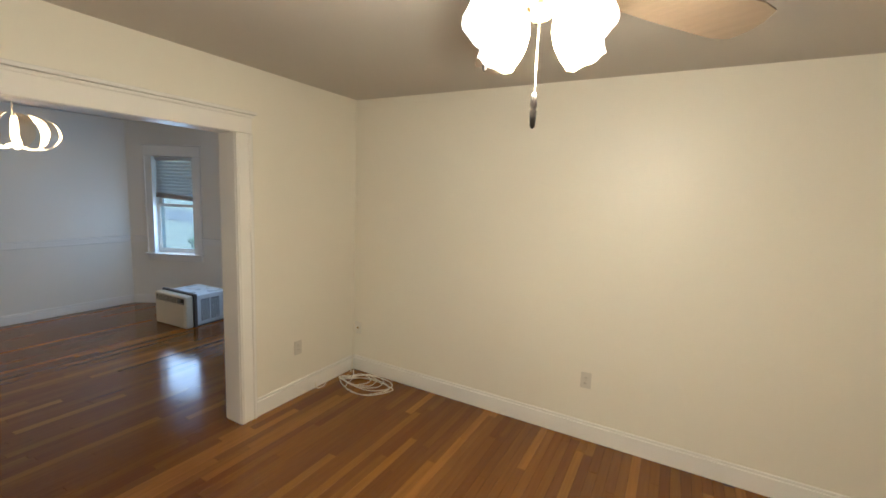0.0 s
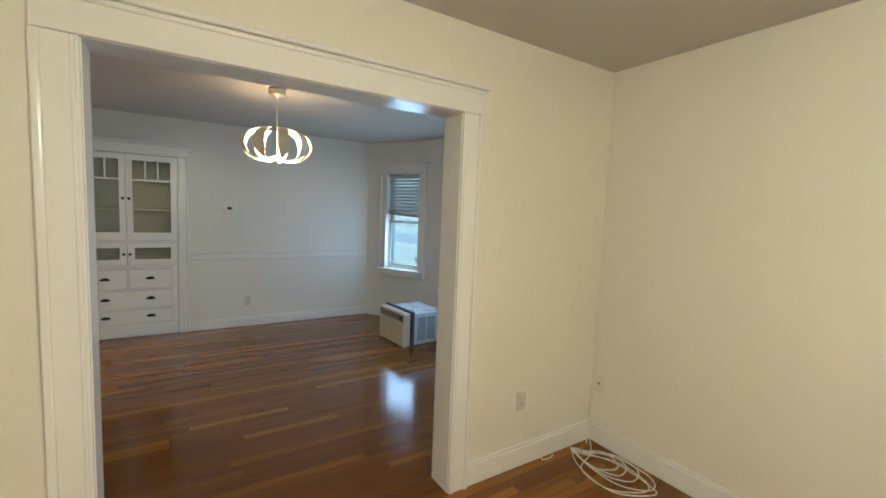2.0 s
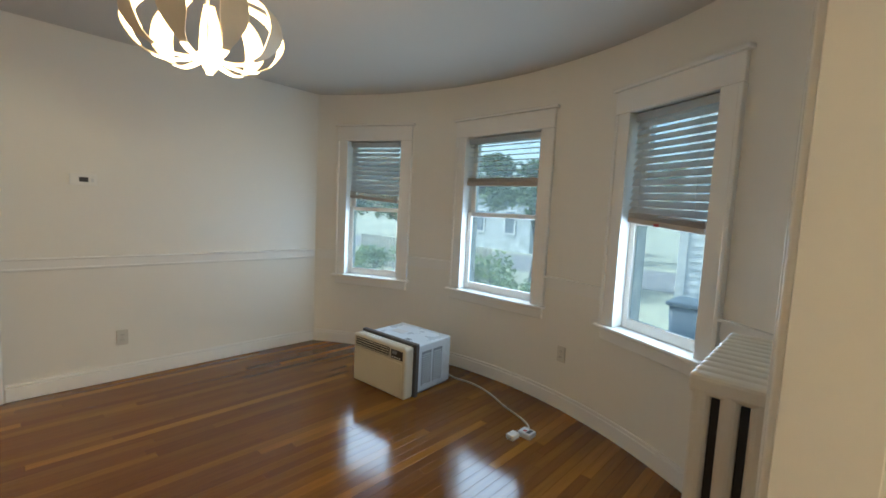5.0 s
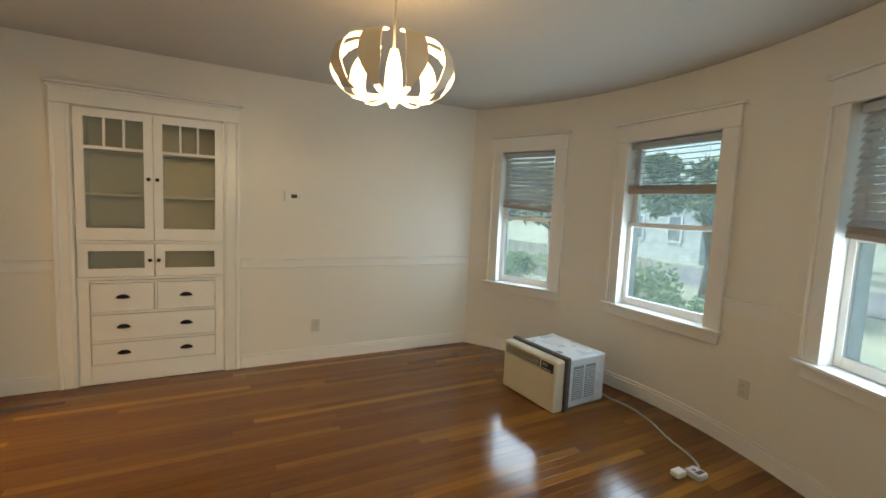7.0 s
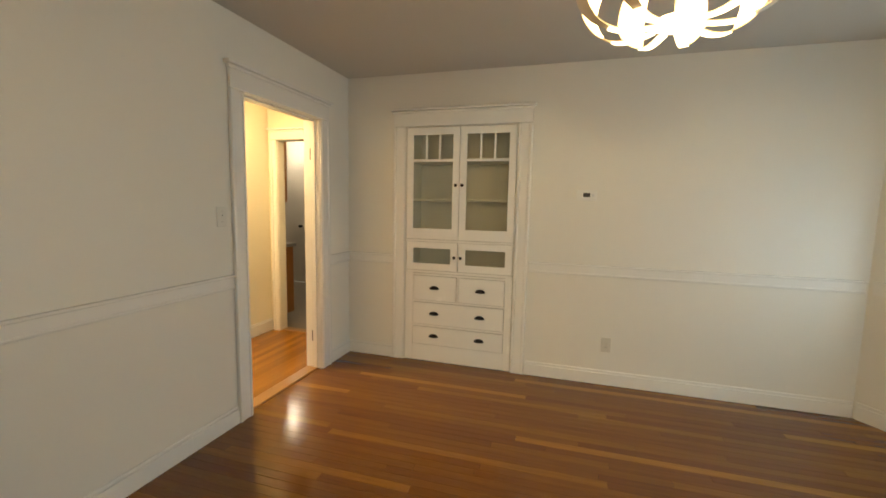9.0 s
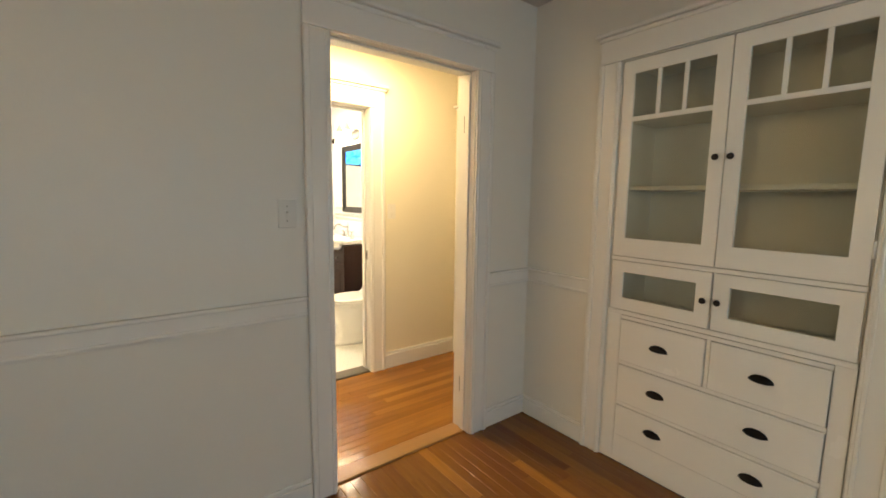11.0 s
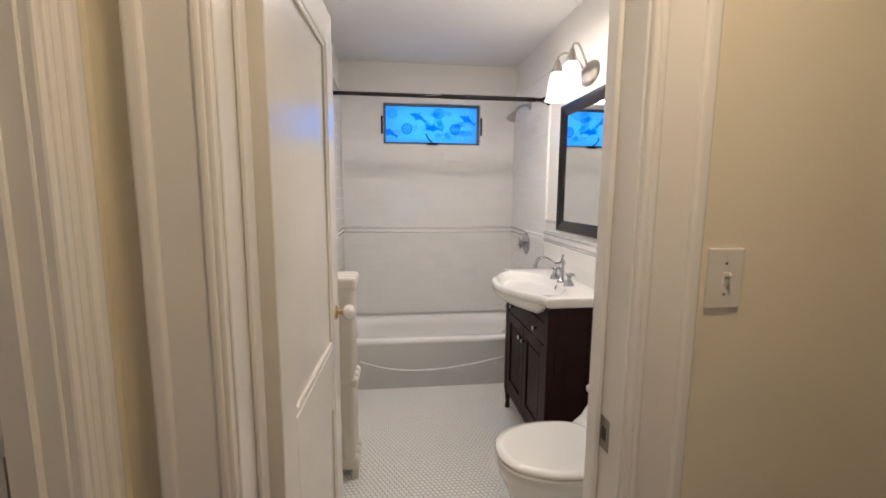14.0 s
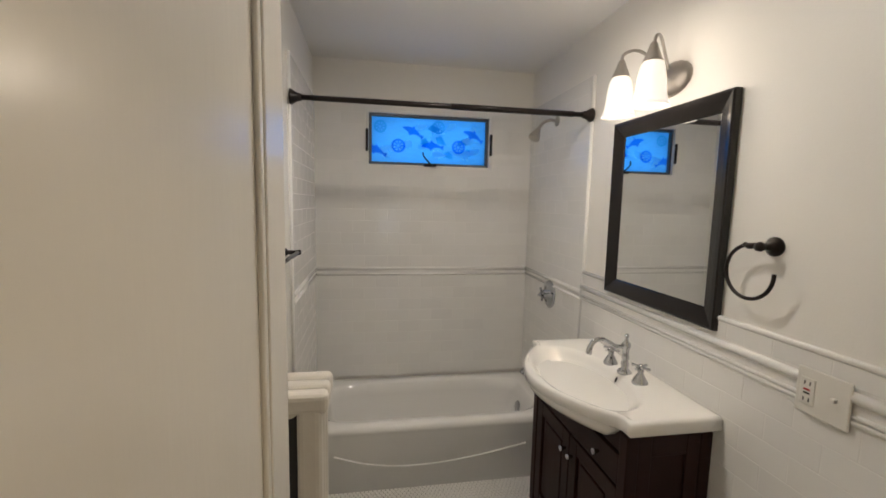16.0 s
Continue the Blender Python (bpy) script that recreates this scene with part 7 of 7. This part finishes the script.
def wall_tiles(name, place, u0, u1, rows, parent_label, holes=(), tw=0.1525, th=0.0765):
    """Running-bond tiles: place(u, z) gives the pose of a tile's middle; local x along u, z out of the wall."""
    g = structure_group(name, parent_label)
    shared = {}
    for ri, (z0, z1) in enumerate(rows):
        u = u0 - (tw / 2 if ri % 2 else 0)
        while u < u1:
            a, b = max(u, u0), min(u + tw, u1)
            u += tw
            if b - a < 0.012:
                continue
            cuts = [(a, b, z0, z1)]
            for hu0, hu1, hz0, hz1 in holes:
                nxt = []
                for p, q, r, s in cuts:
                    if q <= hu0 or p >= hu1 or s <= hz0 or r >= hz1:
                        nxt.append((p, q, r, s))
                        continue
                    if p < hu0:
                        nxt.append((p, hu0, r, s))
                    if q > hu1:
                        nxt.append((hu1, q, r, s))
                    if r < hz0:
                        nxt.append((max(p, hu0), min(q, hu1), r, hz0))
                    if s > hz1:
                        nxt.append((max(p, hu0), min(q, hu1), hz1, s))
                cuts = nxt
            for p, q, r, s in cuts:
                if q - p < 0.008 or s - r < 0.008:
                    continue
                key = (round(q - p, 3), round(s - r, 3))
                if key not in shared:
                    w, h = key[0] / 2 - 0.0004, key[1] / 2 - 0.0004
                    bm = B()
                    lv = [[bm.verts.new((x * (w - i), y * (h - i), z)) for x, y in ((-1, -1), (1, -1), (1, 1), (-1, 1))] for i, z in ((0, 0), (0, 0.0056), (0.0007, 0.0068), (0.0022, 0.0072))]
                    for la, lb in zip(lv, lv[1:]):
                        for k in range(4):
                            bm.faces.new((la[k], la[(k + 1) % 4], lb[(k + 1) % 4], lb[k]))
                    bm.faces.new(lv[-1])
                    shared[key] = mesh_of("tile", bm, TILE)
                ob = new("tile", shared[key])
                ob.parent = g
                rr = rnd_tile.uniform
                ob.matrix_local = place((p + q) / 2, (r + s) / 2) @ pose(0, 0, 0, rr(-0.18, 0.18), rr(-0.18, 0.18), 0)
    return g


rnd_tile = random.Random(17)
low = [(0.388 + 0.0775 * i, 0.388 + 0.0775 * (i + 1)) for i in range(9)]
high = [(1.150 + 0.0775 * i, 1.150 + 0.0775 * (i + 1)) for i in range(14)]
south = lambda u, z: Matrix.Translation((u, YW + 0.003, z)) @ pose(0, 0, 0, 90, 0, 180)
west = lambda u, z: Matrix.Translation((XM + 0.003, u, z)) @ pose(0, 0, 0, 90, 0, 90)
east = lambda u, z: Matrix.Translation((XT - 0.003, u, z)) @ pose(0, 0, 0, 90, 0, -90)
wall_tiles("tiling_tub_south", south, XM, XT, low + high, "glossy white brick tiles above the tub", [(wx0 - 0.018, wx1 + 0.018, wz0 - 0.018, wz1 + 0.018)])
wall_tiles("tiling_tub_west", west, YW, -3.80, low + high, "glossy white brick tiles above the tub")
wall_tiles("tiling_tub_east", east, YW, -3.80, low + high, "glossy white brick tiles above the tub")
base_rows = [(0.012 + 0.0775 * i, 0.012 + 0.0775 * (i + 1)) for i in range(14)]
wall_tiles("tiling_wainscot_west", west, -3.798, YB2 - 0.02, base_rows + [(1.186, 1.242)], "glossy white brick tile wainscot")
grout = structure_group("tiling_grout", "pale grout bed behind the wall tiles")
part("bed", box(B(), (XM, YW, 0.385), (XT, YW + 0.0096, 1.815)), GROUT, grout)
part("bed", box(B(), (XM, YW, 2.176), (XT, YW + 0.0096, 2.236)), GROUT, grout)
part("bed", box(B(), (XM, YW, 1.815), (-6.021, YW + 0.0096, 2.176)), GROUT, grout)
part("bed", box(B(), (-5.179, YW, 1.815), (XT, YW + 0.0096, 2.176)), GROUT, grout)
part("bed", box(B(), (XM, YW + 0.0096, 0.385), (XM + 0.0096, -3.80, 2.236)), GROUT, grout)
part("bed", box(B(), (XT - 0.0096, YW + 0.0096, 0.385), (XT, -3.80, 2.236)), GROUT, grout)
part("bed", box(B(), (XM, -3.80, 0.0), (XM + 0.0096, YB2 - 0.02, 1.242)), GROUT, grout)
trimt = structure_group("tiling_trim", "rounded white ceramic liner and cap tiles")


def liner(a, b, r, z):
    part("liner", tube(B(), [a + (z,), b + (z,)], r, 12), TILE_JOINED, trimt)


for z, r in ((1.098, 0.008), (1.136, 0.011)):
    liner((XM + 0.006, YW + 0.010), (XT - 0.006, YW + 0.010), r, z)
    liner((XM + 0.010, YW + 0.01), (XM + 0.010, -3.81), r, z)
    liner((XT - 0.010, YW + 0.01), (XT - 0.010, -3.81), r, z)
part("liner_bed", box(B(), (XM + 0.0082, YW + 0.0082, 1.090), (XT - 0.0082, YW + 0.0125, 1.148), 0.001, 1), TILE_JOINED, trimt)
liner((XM + 0.010, -3.79), (XM + 0.010, YB2 - 0.02), 0.006, 1.108)
liner((XM + 0.010, -3.79), (XM + 0.010, YB2 - 0.02), 0.006, 1.122)
liner((XM + 0.010, -3.79), (XM + 0.010, YB2 - 0.02), 0.013, 1.166)
liner((XM + 0.006, -3.79), (XM + 0.006, YB2 - 0.02), 0.009, 1.243)
part("edge_cap", tube(B(), [(XM + 0.006, -3.797, 0.385), (XM + 0.006, -3.797, 2.236)], 0.010, 10), TILE_JOINED, trimt)
part("edge_cap", tube(B(), [(XT - 0.006, -3.797, 0.385), (XT - 0.006, -3.797, 2.236)], 0.010, 10), TILE_JOINED, trimt)
part("edge_cap", box(B(), (XM + 0.004, YW, 2.2362), (XT - 0.004, YW + 0.012, 2.246), 0.004), TILE_JOINED, trimt)

# hexagon mosaic
hr, pitch_ = 0.0116, 0.0228
hx = []
for i in range(6):
    a = math.pi / 6 + math.pi / 3 * i
    hx.append((math.cos(a), math.sin(a)))
bm = B()
lv = [[bm.verts.new((x * r, y * r, z)) for x, y in hx] for r, z in ((hr, -0.003), (hr, 0.0), (hr - 0.0012, 0.0012))]
for la, lb in zip(lv, lv[1:]):
    for k in range(6):
        bm.faces.new((la[k], la[(k + 1) % 6], lb[(k + 1) % 6], lb[k]))
bm.faces.new(lv[-1])
hex_mesh = mesh_of("hexagon_tile", bm, HEX)
verts, faces = [], []
made, row, y = 0, 0, YW + 0.01
while y < YB2 - 0.012:
    x = XM + 0.015 + (pitch_ / 2 if row % 2 else 0)
    while x < XT - 0.012:
        if not (y < -3.97):
            if made < 300 and -5.60 < x < -5.22 and -2.93 < y < -2.55:
                ob = new("hexagon_tile", hex_mesh)
                ob.parent, ob.location = floor_bath, (x, y, 0)
                made += 1
            else:
                k = len(verts)
                for r, z in ((hr, -0.003), (hr, 0.0), (hr - 0.0012, 0.0012)):
                    verts += [(x + cx_ * r, y + cy_ * r, z) for cx_, cy_ in hx]
                for s in (0, 6):
                    faces += [(k + s + q, k + s + (q + 1) % 6, k + s + 6 + (q + 1) % 6, k + s + 6 + q) for q in range(6)]
                faces.append(tuple(k + 12 + q for q in range(6)))
        x += pitch_
    row += 1
    y += pitch_ * 0.866
me = bpy.data.meshes.new("hexagon_tiles")
me.from_pydata(verts, [], faces)
me.materials.append(HEX)
ob = new("hexagon_tiles", me)
ob.parent = floor_bath
tagged(ob, kind="stuff")
